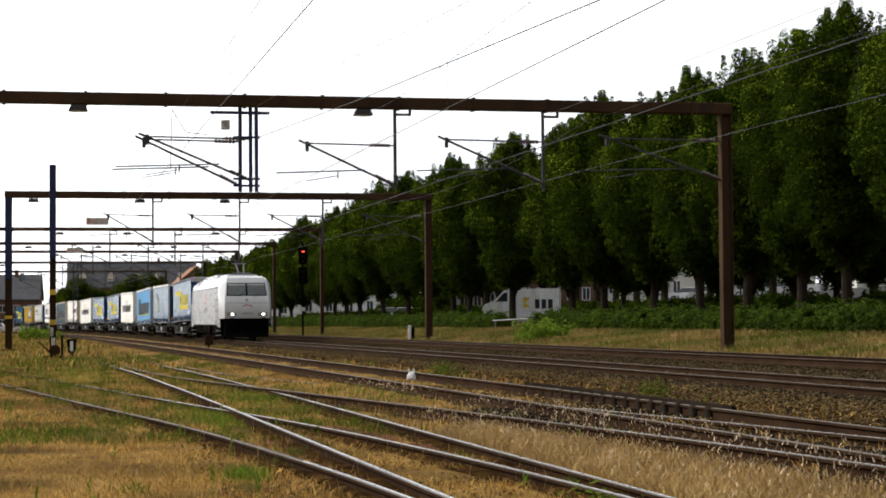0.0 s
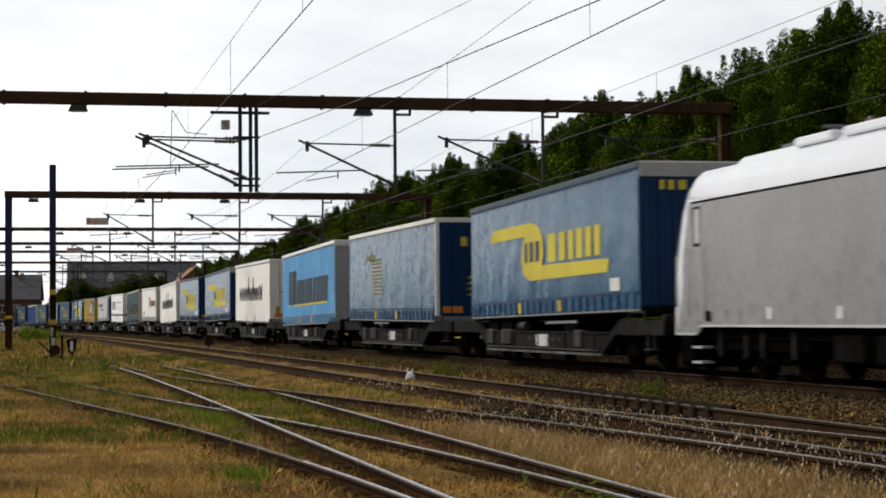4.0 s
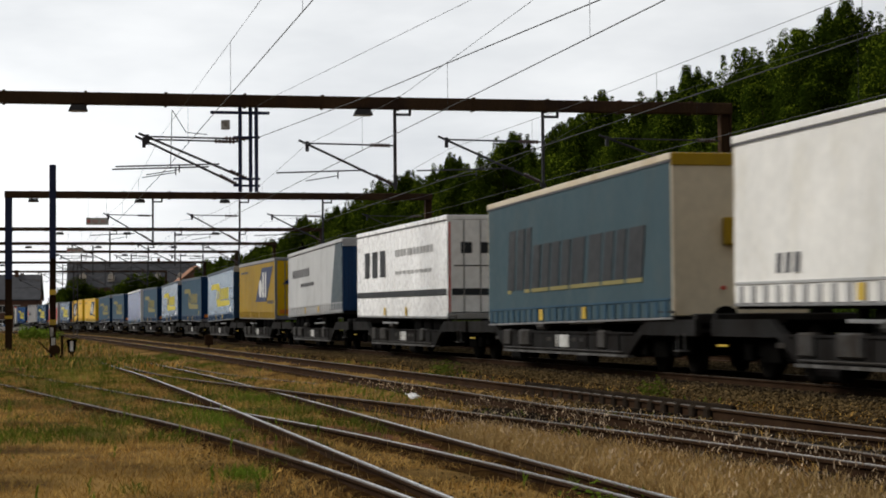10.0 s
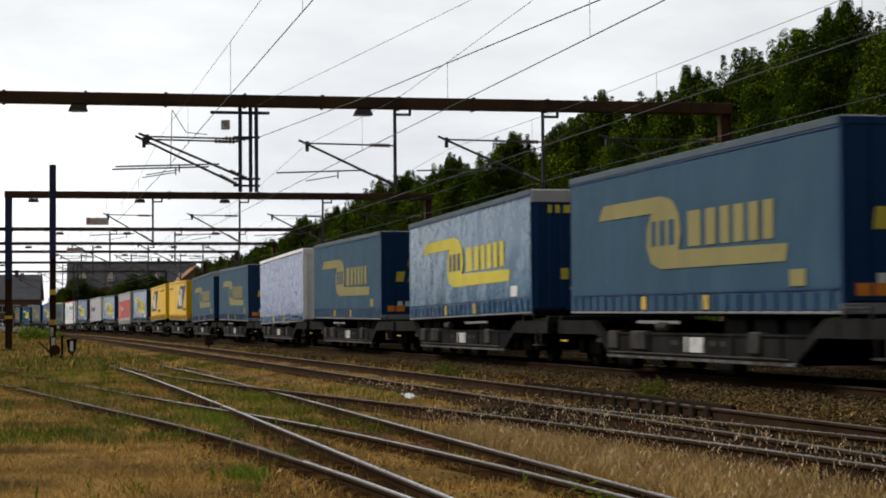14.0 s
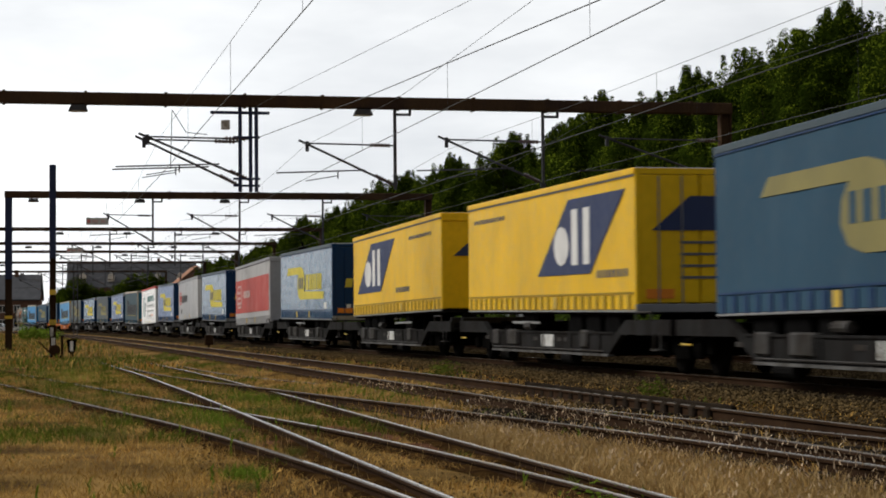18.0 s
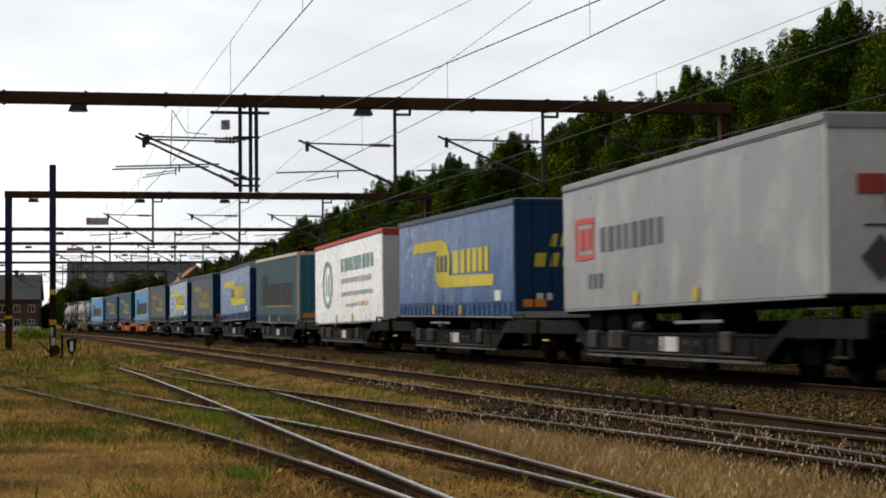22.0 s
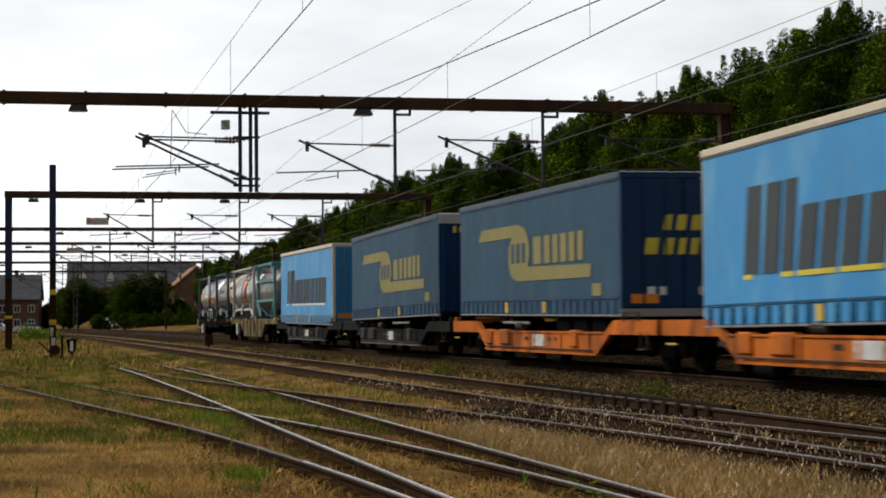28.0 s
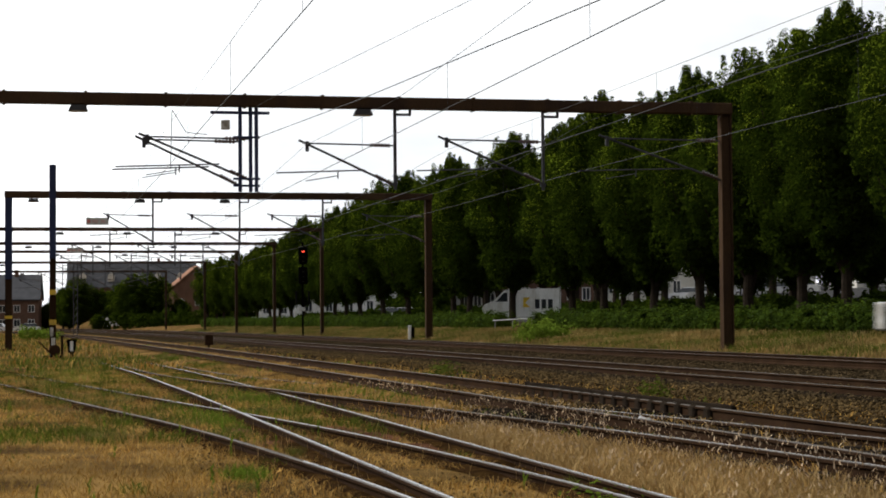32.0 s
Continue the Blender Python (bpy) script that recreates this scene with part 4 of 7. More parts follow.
bush("wild_shrub", "light green wild shrub on the verge", stand(21.4, 78.7, 0.0), 110, 1.9, 0.7, 0.85, "weed")
bush("wild_shrub", "bright green weed clump in the ballast", stand(9.2, 27.3, -0.25), 14, 0.16, 0.12, 0.2, "grass", size=0.03)
bush("wild_shrub", "green weed clump beside the yard rails", stand(3.35, 11.1, -0.42), 16, 0.1, 0.08, 0.24, "weed", size=0.02)
bush("wild_shrub", "green weed clump at the ballast edge", stand(8.9, 40.5, -0.25), 18, 0.3, 0.2, 0.16, "grass", size=0.035)
bush("wild_shrub", "low yellow-green shrub in the far yard", stand(1.5, 165, -0.4), 60, 1.6, 1.6, 1.0, "weed", size=0.1)


# ---- overhead line portals ----
def portal(s, q0, q1, top=7.35, lamps=(), z=-0.1, left=True, mark=False, b=0.17):
    p = thing("catenary_portal", "brown steel portal over the tracks with hanging drop posts", "portal", "portals over the tracks", m=stand(0, s))
    part("beam", Mesh().box(q0 - 0.2, q1 + 0.2, -b, b, top - b, top + b, 0.02), M["corten"], p)
    g = Pieces()
    x = q0 + 1.1
    while x < q1:
        g.box(x - 0.04, x + 0.04, -b - 0.02, b + 0.02, top - b - 0.03, top + b + 0.03)
        x += 2.26
    part("beam_joint", g, M["corten"], p)
    for x, on in ((q0, left), (q1, True)):
        if on:
            flange, web = b - 0.03, 0.02
            g = Mesh().prism([(x - b, -0.16), (x - flange, -0.16), (x - flange, -web), (x + flange, -web), (x + flange, -0.16), (x + b, -0.16), (x + b, 0.16), (x + flange, 0.16), (x + flange, web), (x - flange, web), (x - flange, 0.16), (x - b, 0.16)], "z", z - 0.4, top - b)
            part("post", g, M["corten"], p)
            if x < 10:
                # blue upper half: a bluish edge glint spread over the whole colour
                part("post_top", Mesh().box(x - b - 0.006, x + b + 0.006, -0.166, 0.166, 3.2, top - b - 0.002), M["bluegrey"], p, "dark upper half with its bluish edge glint put into the colour")
            part("footing", Mesh().box(x - 0.3, x + 0.3, -0.3, 0.3, z - 0.7, z - 0.12, 0.03), M["ballast"], p)
            if mark and x < 10:
                part("warning_band", Mesh().box(x - 0.185, x + 0.185, -0.175, 0.175, 1.25, 1.4), M["yellow"], p, "yellow warning band")
    for x in lamps:
        lamp = part("floodlight", Mesh().prism([(x - 0.2, top - 0.2), (x + 0.2, top - 0.2), (x + 0.27, top - 0.36), (x - 0.27, top - 0.36)], "y", -0.2, 0.2), M["darksteel"], p)
        part("lens", Mesh().box(x - 0.22, x + 0.22, -0.16, 0.16, top - 0.375, top - 0.361), M["plate"], lamp)
    return p


def drop(p, x, top, low=4.85, mat="darksteel"):
    part("drop_post", Mesh().tube((x, 0, low), (x, 0, top), 0.05, n=8), M[mat], p)
    part("hook_bracket", Mesh().box(x, x + 0.48, -0.04, 0.04, top - 0.2, top - 0.13).box(x + 0.42, x + 0.49, -0.04, 0.04, top - 0.13, top + 0.06), M[mat], p)
    part("foot_clamp", Mesh().box(x - 0.09, x + 0.07, -0.05, 0.05, low + 0.12, low + 0.2), M[mat], p)


def arm(p, x, reach, high=6.36, low=5.05, reg=5.42):
    """A cantilever from a post at x to the left: a top tube, a strut, two insulators, and a registration arm with a steady arm."""
    tip = x - reach
    part("top_tube", Mesh().tube((x, 0, high), (tip, 0, high + 0.04), 0.025, n=6), M["darksteel"], p)
    part("strut", Mesh().tube((x, 0, low), (tip - 0.25, 0, high + 0.13), 0.035, n=6), M["darksteel"], p)
    for a, b in (((x - 0.15, 0, high), (x - 0.75, 0, high + 0.01)), ((x - 0.12, 0, low + 0.06), (x - 0.6, 0, low + 0.06 + 0.48 * (high + 0.15 - low) / reach))):
        a, b = Vector(a), Vector(b)
        g = Mesh().tube(a, b, 0.035, n=8)
        for i in range(6):
            g.tube(a.lerp(b, (i + 0.2) / 6), a.lerp(b, (i + 0.7) / 6), 0.07, 0.05, 8)
        part("insulator", g, M["porcelain"], p)
    part("registration_tube", Mesh().tube((x - 0.9, 0, reg + 0.05), (tip - 0.9, 0, reg - 0.05), 0.022, n=6), M["darksteel"], p)
    part("steady_arm", Mesh().tube((tip + 0.9, 0, reg - 0.12), (tip - 0.05, 0, reg - 0.28), 0.014, n=5).tube((tip + 0.9, 0, reg + 0.02), (tip + 0.9, 0, reg - 0.2), 0.02, n=5), M["darksteel"], p)
    part("clamp", Mesh().box(tip - 0.05, tip + 0.05, -0.04, 0.04, high - 0.2, high + 0.1, 0.01), M["darksteel"], p)


p1 = portal(55.5, -1.6, 20.95, 7.38, lamps=(1.55, 9.75), left=True, z=0.1)
for x in (6.15, 6.45, 6.62):
    part("drop_post", Mesh().tube((x, 0, 4.75), (x, 0, 7.3), 0.055, n=8), M["bluegrey"], p1)
part("post_bracket", Pieces().box(5.3, 7.0, -0.06, 0.06, 7.0, 7.08).box(5.95, 6.72, -0.05, 0.05, 4.9, 4.96).box(5.95, 6.72, -0.05, 0.05, 5.1, 5.16).box(5.95, 6.72, -0.05, 0.05, 6.3, 6.36), M["bluegrey"], p1)
arm(p1, 6.15, 2.75, 6.2, 4.92, 5.42)
arm(p1, 6.45, 2.95, 6.28, 5.08, 5.5)
drop(p1, 10.7, 7.22)
arm(p1, 10.7, 2.6, 6.14, 4.96, 5.36)
drop(p1, 15.2, 7.22)
arm(p1, 15.2, 2.95, 6.3, 5.05, 5.46)
arm(p1, 20.8, 3.6, 6.4, 5.2, 5.5)
part("jumper_cable", Mesh().tube((4.2, 0, 7.1), (4.15, 0, 5.4), 0.012, n=5).tube((4.2, 0, 7.1), (4.6, 0, 6.45), 0.012, n=5).tube((4.6, 0, 6.45), (5.2, 0, 6.4), 0.012, n=5), M["wire"], p1)
part("junction_box", Mesh().box(5.6, 5.85, -0.1, 0.1, 6.55, 6.82, 0.02), M["plate"], p1)
def board(p, x, z):
    """A track sign hung under the beam on two rods; its writing is plain bars."""
    b = part("track_sign", Mesh().box(x - 0.55, x + 0.55, -0.02, 0.02, z - 0.18, z + 0.18, 0.008), M["plate"], p, "white hanging sign with brown marks")
    for k in (-0.45, 0.45):
        part("rod", Mesh().tube((x + k, 0, z + 0.17), (x + k, 0, 7.25), 0.008, n=5), M["darksteel"], b)
    for k, w in ((-0.42, 0.16), (-0.12, 0.3), (0.28, 0.22)):
        part("bar", Mesh().box(x + k - w / 2, x + k + w / 2, -0.028, -0.021, z - 0.07, z + 0.07), P["faint_red"] if k < -0.3 else P["pink"], b)


p2 = portal(97.4, -0.65, 20.5, 7.38, lamps=(0.55, 5.75, 10.0), mark=True)
for x, r in ((6.4, 2.2), (10.75, 2.4), (15.0, 2.6)):
    drop(p2, x, 7.22)
    arm(p2, x, r)
arm(p2, 20.3, 3.0)
board(p2, 3.66, 6.07)
for s0, a, b, lm in ((133, -4, 20.4, (2.5, 7, 13)), (157, -6, 20.15, (0.5, 6, 12)), (175, -3.8, 19.0, (3, 9)), (206, -9, 19, (-2, 6)), (242, -14, 17.5, (0, 8))):
    p = portal(s0, a, b, 7.38, lm, b=0.12)
    off = float(line_q(s0)) - 12.45
    if s0 == 133:
        board(p, 3.5, 5.95)
    for x in (6.3, 10.7, 15.1):
        drop(p, x + off, 7.22)
        arm(p, x + off, 2.5)
portal(-2.0, -1.6, 20.95, 7.38)


# ---- wires ----
def wire(label, pts, r=0.011):
    w = thing("overhead_wire", label, "wire", "overhead wires")
    c = bpy.data.curves.new("conductor", "CURVE")
    c.dimensions, c.bevel_depth, c.bevel_resolution = "3D", r, 1
    sp = c.splines.new("POLY")
    sp.points.add(len(pts) - 1)
    for k, p in enumerate(pts):
        sp.points[k].co = (*p, 1)
    c.materials.append(M["wire"])
    part("conductor", c, None, w)
    return w


SPANS = [55.5, 97.4, 133, 157, 175, 206, 242]
# name, across, heights of contact wire and messenger in the near span as (s, z)
NEAR = [("siding", 3.85, [(-2, 5.5), (55.5, 5.2)], [(-2, 6.5), (20, 6.35), (35, 6.3), (55.5, 6.3)]),
        ("yard", 8.05, [(-2, 5.03), (55.5, 5.15)], [(-2, 7.0), (15, 6.5), (30, 6.15), (42, 5.86), (55.5, 6.12)]),
        ("main", 12.3, [(-2, 5.15), (55.5, 5.2)], [(-2, 6.3), (15, 6.0), (27, 5.87), (42, 5.88), (55.5, 6.05)]),
        ("far main", 16.6, [(-2, 5.2), (36, 5.38), (55.5, 5.5)], [(-2, 7.05), (30, 6.68), (55.5, 6.95)])]
for name, q0, near_c, near_m in NEAR:
    lo, hi, droppers = [], [], []
    for k in range(13):
        s = -2 + 57.5 * k / 12
        lo.append(at(q0, s, np.interp(s, [r[0] for r in near_c], [r[1] for r in near_c])))
        hi.append(at(q0, s, np.interp(s, [r[0] for r in near_m], [r[1] for r in near_m])))
        if k in (4, 6, 8, 10):
            droppers.append((lo[-1], hi[-1]))
    zc, zm = lo[-1].z, hi[-1].z
    for a, b in zip(SPANS, SPANS[1:]):
        for k in range(1, 9):
            u = k / 8
            s = a + (b - a) * u
            qq = q0 + (float(line_q(s)) - 12.45 if s > 60 else 0) + 0.18 * math.sin(math.pi * u)
            sag = (zm - zc) * 0.5 * 4 * u * (1 - u)
            lo.append(at(qq, s, zc))
            hi.append(at(qq, s, zm - sag))
            if k in (2, 4, 6):
                droppers.append((lo[-1], hi[-1]))
    w = wire("contact wire of the %s track with its droppers" % name, lo, 0.0085)
    for a, b in droppers[:12]:
        part("dropper", Mesh().tube(a, b, 0.005, n=4), M["wire"], w)
    wire("sagging messenger wire of the %s track" % name, hi, 0.005)
w = wire("contact wire rising to its anchor on the drop posts", [at(6.6, 55.5, 6.3), at(7.1, 40, 5.73), at(7.45, 24, 5.2), at(8.05, -2, 5.1)], 0.009)
wire("thin messenger wire rising to its anchor on the drop posts", [at(6.5, 55.5, 7.15), at(6.7, 51.5, 7.1), at(7.45, 31.6, 6.43), at(8.0, -2, 6.3)], 0.005)


# ---- yard fittings ----
def pole(m):
    t = thing("steel_pole", "tall dark steel pole with yellow bands and peeling paint", "pole", m=m)
    part("shaft", Mesh().box(-0.12, -0.095, -0.11, 0.11, -0.3, 7.5).box(0.095, 0.12, -0.11, 0.11, -0.3, 7.5).box(-0.095, 0.095, -0.015, 0.015, -0.3, 7.5), M["rust"], t)
    # the pole's bluish edge glint is put into the colour of its top
    part("blue_top", Mesh().box(-0.126, 0.126, -0.116, 0.116, 3.9, 7.5), M["bluegrey"], t, "dark upper half with its bluish edge glint put into the colour")
    for z in (1.35, 2.5):
        part("yellow_band", Mesh().box(-0.13, 0.13, -0.12, 0.12, z, z + 0.2), M["yellow"], t, "yellow warning band")
    part("peeling_paint", Pieces().box(-0.1, 0.06, -0.122, -0.112, 0.2, 0.5).box(-0.06, 0.09, -0.122, -0.112, 0.56, 0.85).box(-0.1, 0.02, -0.122, -0.112, 0.9, 1.25), M["plate"], t, "peeling white paint")
    return t


pole(stand(1.15, 75.5, -0.4))


def signal(m):
    t = thing("railway_signal", "dark railway signal with a red light on a post", "signal", m=m)
    part("mast", Mesh().tube((0, 0, -0.3), (0, 0, 6.2), 0.07, n=10), M["black"], t)
    for z, lit in ((5.25, True), (3.9, False)):
        h = part("signal_head", Mesh().box(-0.3, 0.3, -0.32, -0.1, z - 0.55, z + 0.6, 0.05), M["black"], t)
        for k in range(3):
            part("lens", Mesh().lathe([(0.0, -0.40), (0.07, -0.385), (0.075, -0.33)], "y", (0, 0, z + 0.3 - 0.33 * k), 12), M["red_lamp"] if (lit and k == 0) else M["glass"], h)
            part("hood", Mesh().prism([(-0.11, z + 0.3 - 0.33 * k), (-0.08, z + 0.41 - 0.33 * k), (0.08, z + 0.41 - 0.33 * k), (0.11, z + 0.3 - 0.33 * k)], "y", -0.5, -0.33), M["black"], h)
    part("cage", Mesh().box(-0.45, 0.45, -0.25, 0.35, 2.0, 2.05).box(-0.45, -0.4, -0.25, 0.35, 2.05, 2.9).box(0.4, 0.45, -0.25, 0.35, 2.05, 2.9), M["black"], t)
    part("number_plate", Mesh().box(-0.16, 0.16, -0.12, -0.09, 1.55, 1.8), M["plate"], t)
    return t


signal(stand(18.4, 128.5, 0.15))


def marker(m, tall=0.75, label="short white marker post with a dark face"):
    t = thing("marker_post", label, "post", m=m)
    part("panel", Mesh().box(-0.08, 0.08, -0.03, 0.03, 0.0, tall, 0.01), M["white"], t)
    part("dark_edge", Mesh().box(0.085, 0.26, -0.03, 0.03, -0.05, tall - 0.1), M["black"], t)
    return t


marker(stand(20.2, 101, 0.0))


def lantern(m):
    t = thing("switch_lantern", "small black switch lantern with a white stripe", "lantern", m=m)
    part("stand", Mesh().tube((0, 0, -0.2), (0, 0, 0.35), 0.05, n=8), M["black"], t)
    part("housing", Mesh().prism([(-0.12, 0.3), (0.12, 0.3), (0.2, 0.8), (-0.2, 0.8)], "y", -0.12, 0.12), M["black"], t)
    part("face", Mesh().box(-0.06, 0.06, -0.135, -0.122, 0.36, 0.74), M["white"], t)
    return t


lantern(stand(1.85, 75.2, -0.42))
g = thing("steel_post", "short rusty post with a square head", "post", m=stand(7.35, 78.0, -0.3))
part("shaft", Mesh().tube((0, 0, -0.2), (0, 0, 0.4), 0.05, n=8), M["rust"], g)
part("head", Mesh().box(-0.17, 0.17, -0.1, 0.1, 0.38, 0.8, 0.02), M["rust"], g)


def lever(m):
    t = thing("point_lever", "rusty point lever with a round weight beside the pole", "lever", m=m)
    part("base", Mesh().box(-0.35, 0.35, -0.2, 0.2, -0.1, 0.2, 0.03), M["black"], t)
    part("arm", Mesh().tube((0.1, 0, 0.15), (-0.5, 0, 0.75), 0.03, n=6), M["rust"], t)
    part("weight", Mesh().lathe([(0.0, -0.08), (0.2, -0.08), (0.22, 0.0), (0.2, 0.08), (0.0, 0.08)], "y", (0.1, 0, 0.4), 14), M["rust"], t)
    return t


lever(stand(1.1, 74.3, -0.42))
g = thing("steel_post", "short dark steel post in the grass", "post", m=stand(1.5, 75.4, -0.42))
part("shaft", Mesh().tube((0, 0, -0.2), (0, 0, 0.9), 0.05, n=8), M["rust"], g)
part("cap", Mesh().box(-0.09, 0.09, -0.07, 0.07, 0.9, 0.96, 0.01), M["rust"], g)


# ---- street, vehicles, houses ----
def van(m):
    t = thing("delivery_van", "white delivery van with dark and orange markings parked by the trees", "van", m=m)
    side = [(-2.9, 0.45), (2.9, 0.45), (2.95, 1.2), (2.75, 1.45), (2.0, 1.75), (1.25, 2.5), (0.95, 2.62), (-2.85, 2.62), (-2.95, 2.4)]
    part("body", Mesh().prism(side, "x", -1.0, 1.0), M["white"], t)
    part("side_window", Mesh().prism([(1.0, 1.65), (1.9, 1.65), (1.3, 2.3), (1.0, 2.35)], "x", -1.012, -1.002), M["glass"], t)
    part("windscreen", Mesh().add([(-0.85, 2.03, 1.74), (0.85, 2.03, 1.74), (0.8, 1.32, 2.45), (-0.8, 1.32, 2.45)], [(0, 1, 2, 3)]), M["glass"], t)
    part("arrow_mark", Mesh().prism([(-0.2, 1.2), (-0.75, 1.2), (-0.35, 1.55), (-0.75, 1.95), (-0.2, 1.95)], "x", -1.014, -1.003), M["yellow"], t)
    for k in range(3):
        part("letter_bar", Mesh().prism([(-1.1 - 0.5 * k, 1.1), (-1.45 - 0.5 * k, 1.1), (-1.45 - 0.5 * k, 1.8), (-1.1 - 0.5 * k, 1.8)], "x", -1.014, -1.003), P["logo_k"], t)
    for y in (-1.7, 1.8):
        for x in (-0.95, 0.95):
            w = part("wheel", Mesh().lathe([(0.0, -0.11), (0.33, -0.11), (0.35, -0.06), (0.35, 0.06), (0.33, 0.11), (0.0, 0.11)], "x", (x, y, 0.35), 18), M["rubber"], t)
            part("rim", Mesh().lathe([(0.0, -0.12), (0.2, -0.12), (0.2, 0.12), (0.0, 0.12)], "x", (x, y, 0.35), 14), M["plate"], w)
    part("bumper", Mesh().box(-0.98, 0.98, 2.86, 3.0, 0.4, 0.7, 0.04), M["black"], t)
    return t


def car(m, mat, label):
    t = thing("parked_car", label, "car", "parked cars", m=m)
    part("body", Mesh().prism([(-2.1, 0.3), (2.1, 0.3), (2.15, 0.7), (1.9, 0.85), (1.1, 0.93), (-1.7, 0.95), (-2.1, 0.85)], "x", -0.85, 0.85), mat, t)
    part("cabin", Mesh().add([(-0.8, -1.75, 0.93), (0.8, -1.75, 0.93), (0.8, 1.15, 0.92), (-0.8, 1.15, 0.92), (-0.62, -1.3, 1.45), (0.62, -1.3, 1.45), (0.62, 0.35, 1.45), (-0.62, 0.35, 1.45)], [(0, 1, 2, 3), (4, 5, 6, 7), (0, 1, 5, 4), (1, 2, 6, 5), (2, 3, 7, 6), (3, 0, 4, 7)]), M["glass"], t)
    part("roof", Mesh().box(-0.64, 0.64, -1.32, 0.37, 1.43, 1.48, 0.02), mat, t)
    for y in (-1.3, 1.3):
        for x in (-0.8, 0.8):
            w = part("wheel", Mesh().lathe([(0.0, -0.1), (0.29, -0.1), (0.31, -0.05), (0.31, 0.05), (0.29, 0.1), (0.0, 0.1)], "x", (x, y, 0.31), 16), M["rubber"], t)
            part("rim", Mesh().lathe([(0.0, -0.11), (0.18, -0.11), (0.18, 0.11), (0.0, 0.11)], "x", (x, y, 0.31), 12), M["plate"], w)
    for x in (-0.6, 0.6):
        part("headlight", Mesh().box(x - 0.18, x + 0.18, 2.08, 2.16, 0.62, 0.76, 0.02), M["plate"], t)
    return t


def ground_z(q, s):
    return float(height(np.array(float(q)), np.array(float(s))))


# dark sheet under the trees: their shade is put into its colour
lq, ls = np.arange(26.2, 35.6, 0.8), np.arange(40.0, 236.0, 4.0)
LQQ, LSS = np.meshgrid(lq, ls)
tagged(new("tree_strip", sheet("tree_strip", lq, ls, height(LQQ, LSS) + 0.05, M["litter_shade"])), "bare soil and leaf litter with the trees' shade put into its colour", "soil", kind="structure")
rq, rs = np.arange(35.0, 125.0, 2.5), np.arange(40.0, 330.0, 5.0)
RQ, RS = np.meshgrid(rq, rs)
tagged(new("road", sheet("road", rq, rs, height(RQ, RS) + 0.045 + 0.0 * RQ, M["asphalt"])), "grey asphalt street rising behind the trees", "road", kind="structure")
van(stand(37.5, 143.5, ground_z(37.5, 143.5), 70))
for q, s, mat, label, turn in ((78.5, 187, M["white"], "small white parked car on the rising street", 60), (76, 188, M["silver"], "silver parked car under the trees", 65), (74.5, 190, M["silver"], "grey parked car beside a pale house", 60), (70, 191, M["white"], "white parked car beside a hedge", 70), (68.5, 193, M["silver"], "silver-grey parked car near the white house", 50), (40, 205, M["white"], "white parked car in the far street", 70), (41, 220, M["silver"], "silver parked car in the far street", 70)):
    car(stand(q, s, ground_z(q, s), turn), mat, label)


def house(label, m, wide, deep, eaves, ridge, wall, roof, rows, cols, gable="x", window=(0.9, 1.3), sills=True):
    """A house with real window openings' frames and panes, a pitched roof and a chimney; its front looks to -y."""
    t = thing("house", label, "house", m=m)
    part("wall", Mesh().box(-wide / 2, wide / 2, 0, deep, -1, eaves), wall, t)
    e = 0.35
    if gable == "x":
        o = [(-e, eaves - 0.1), (deep / 2, ridge), (deep + e, eaves - 0.1), (deep + e, eaves + 0.1), (deep / 2, ridge + 0.2), (-e, eaves + 0.1)]
        part("roof", Mesh().prism(o, "x", -wide / 2 - e, wide / 2 + e), roof, t)
        part("gable_wall", Mesh().prism([(0, eaves), (deep, eaves), (deep / 2, ridge - 0.05)], "x", -wide / 2 + 0.01, wide / 2 - 0.01), wall, t)
    else:
        o = [(-wide / 2 - e, eaves - 0.1), (0, ridge), (wide / 2 + e, eaves - 0.1), (wide / 2 + e, eaves + 0.1), (0, ridge + 0.2), (-wide / 2 - e, eaves + 0.1)]
        part("roof", Mesh().prism(o, "y", -e, deep + e), roof, t)
        part("gable_wall", Mesh().prism([(-wide / 2, eaves), (wide / 2, eaves), (0, ridge - 0.05)], "y", 0.01, deep - 0.01), wall, t)
    part("chimney", Mesh().box(wide * 0.2, wide * 0.2 + 0.7, deep * 0.45, deep * 0.45 + 0.7, ridge - 1, ridge + 1.0), M["brick"], t)
    for r in range(rows):
        for c in range(cols):
            x = -wide / 2 + wide * (c + 0.5) / cols
            z = 0.9 + (eaves - 0.6) * r / max(rows, 1)
            w, h = window
            win = part("window", Mesh().box(x - w / 2, x - w / 2 + 0.09, -0.06, 0.05, z, z + h).box(x + w / 2 - 0.09, x + w / 2, -0.06, 0.05, z, z + h).box(x - w / 2 + 0.09, x + w / 2 - 0.09, -0.06, 0.05, z, z + 0.09).box(x - w / 2 + 0.09, x + w / 2 - 0.09, -0.06, 0.05, z + h - 0.09, z + h).box(x - 0.04, x + 0.04, -0.055, 0.05, z + 0.09, z + h - 0.09), M["white"], t, "white window frame")
            part("pane", Mesh().box(x - w / 2 + 0.09, x + w / 2 - 0.09, -0.03, -0.02, z + 0.09, z + h - 0.09), M["glass"], win)
    return t


def facing(x, y, z, turn=0.0):
    return pose(x, y, z, 0, 0, turn)


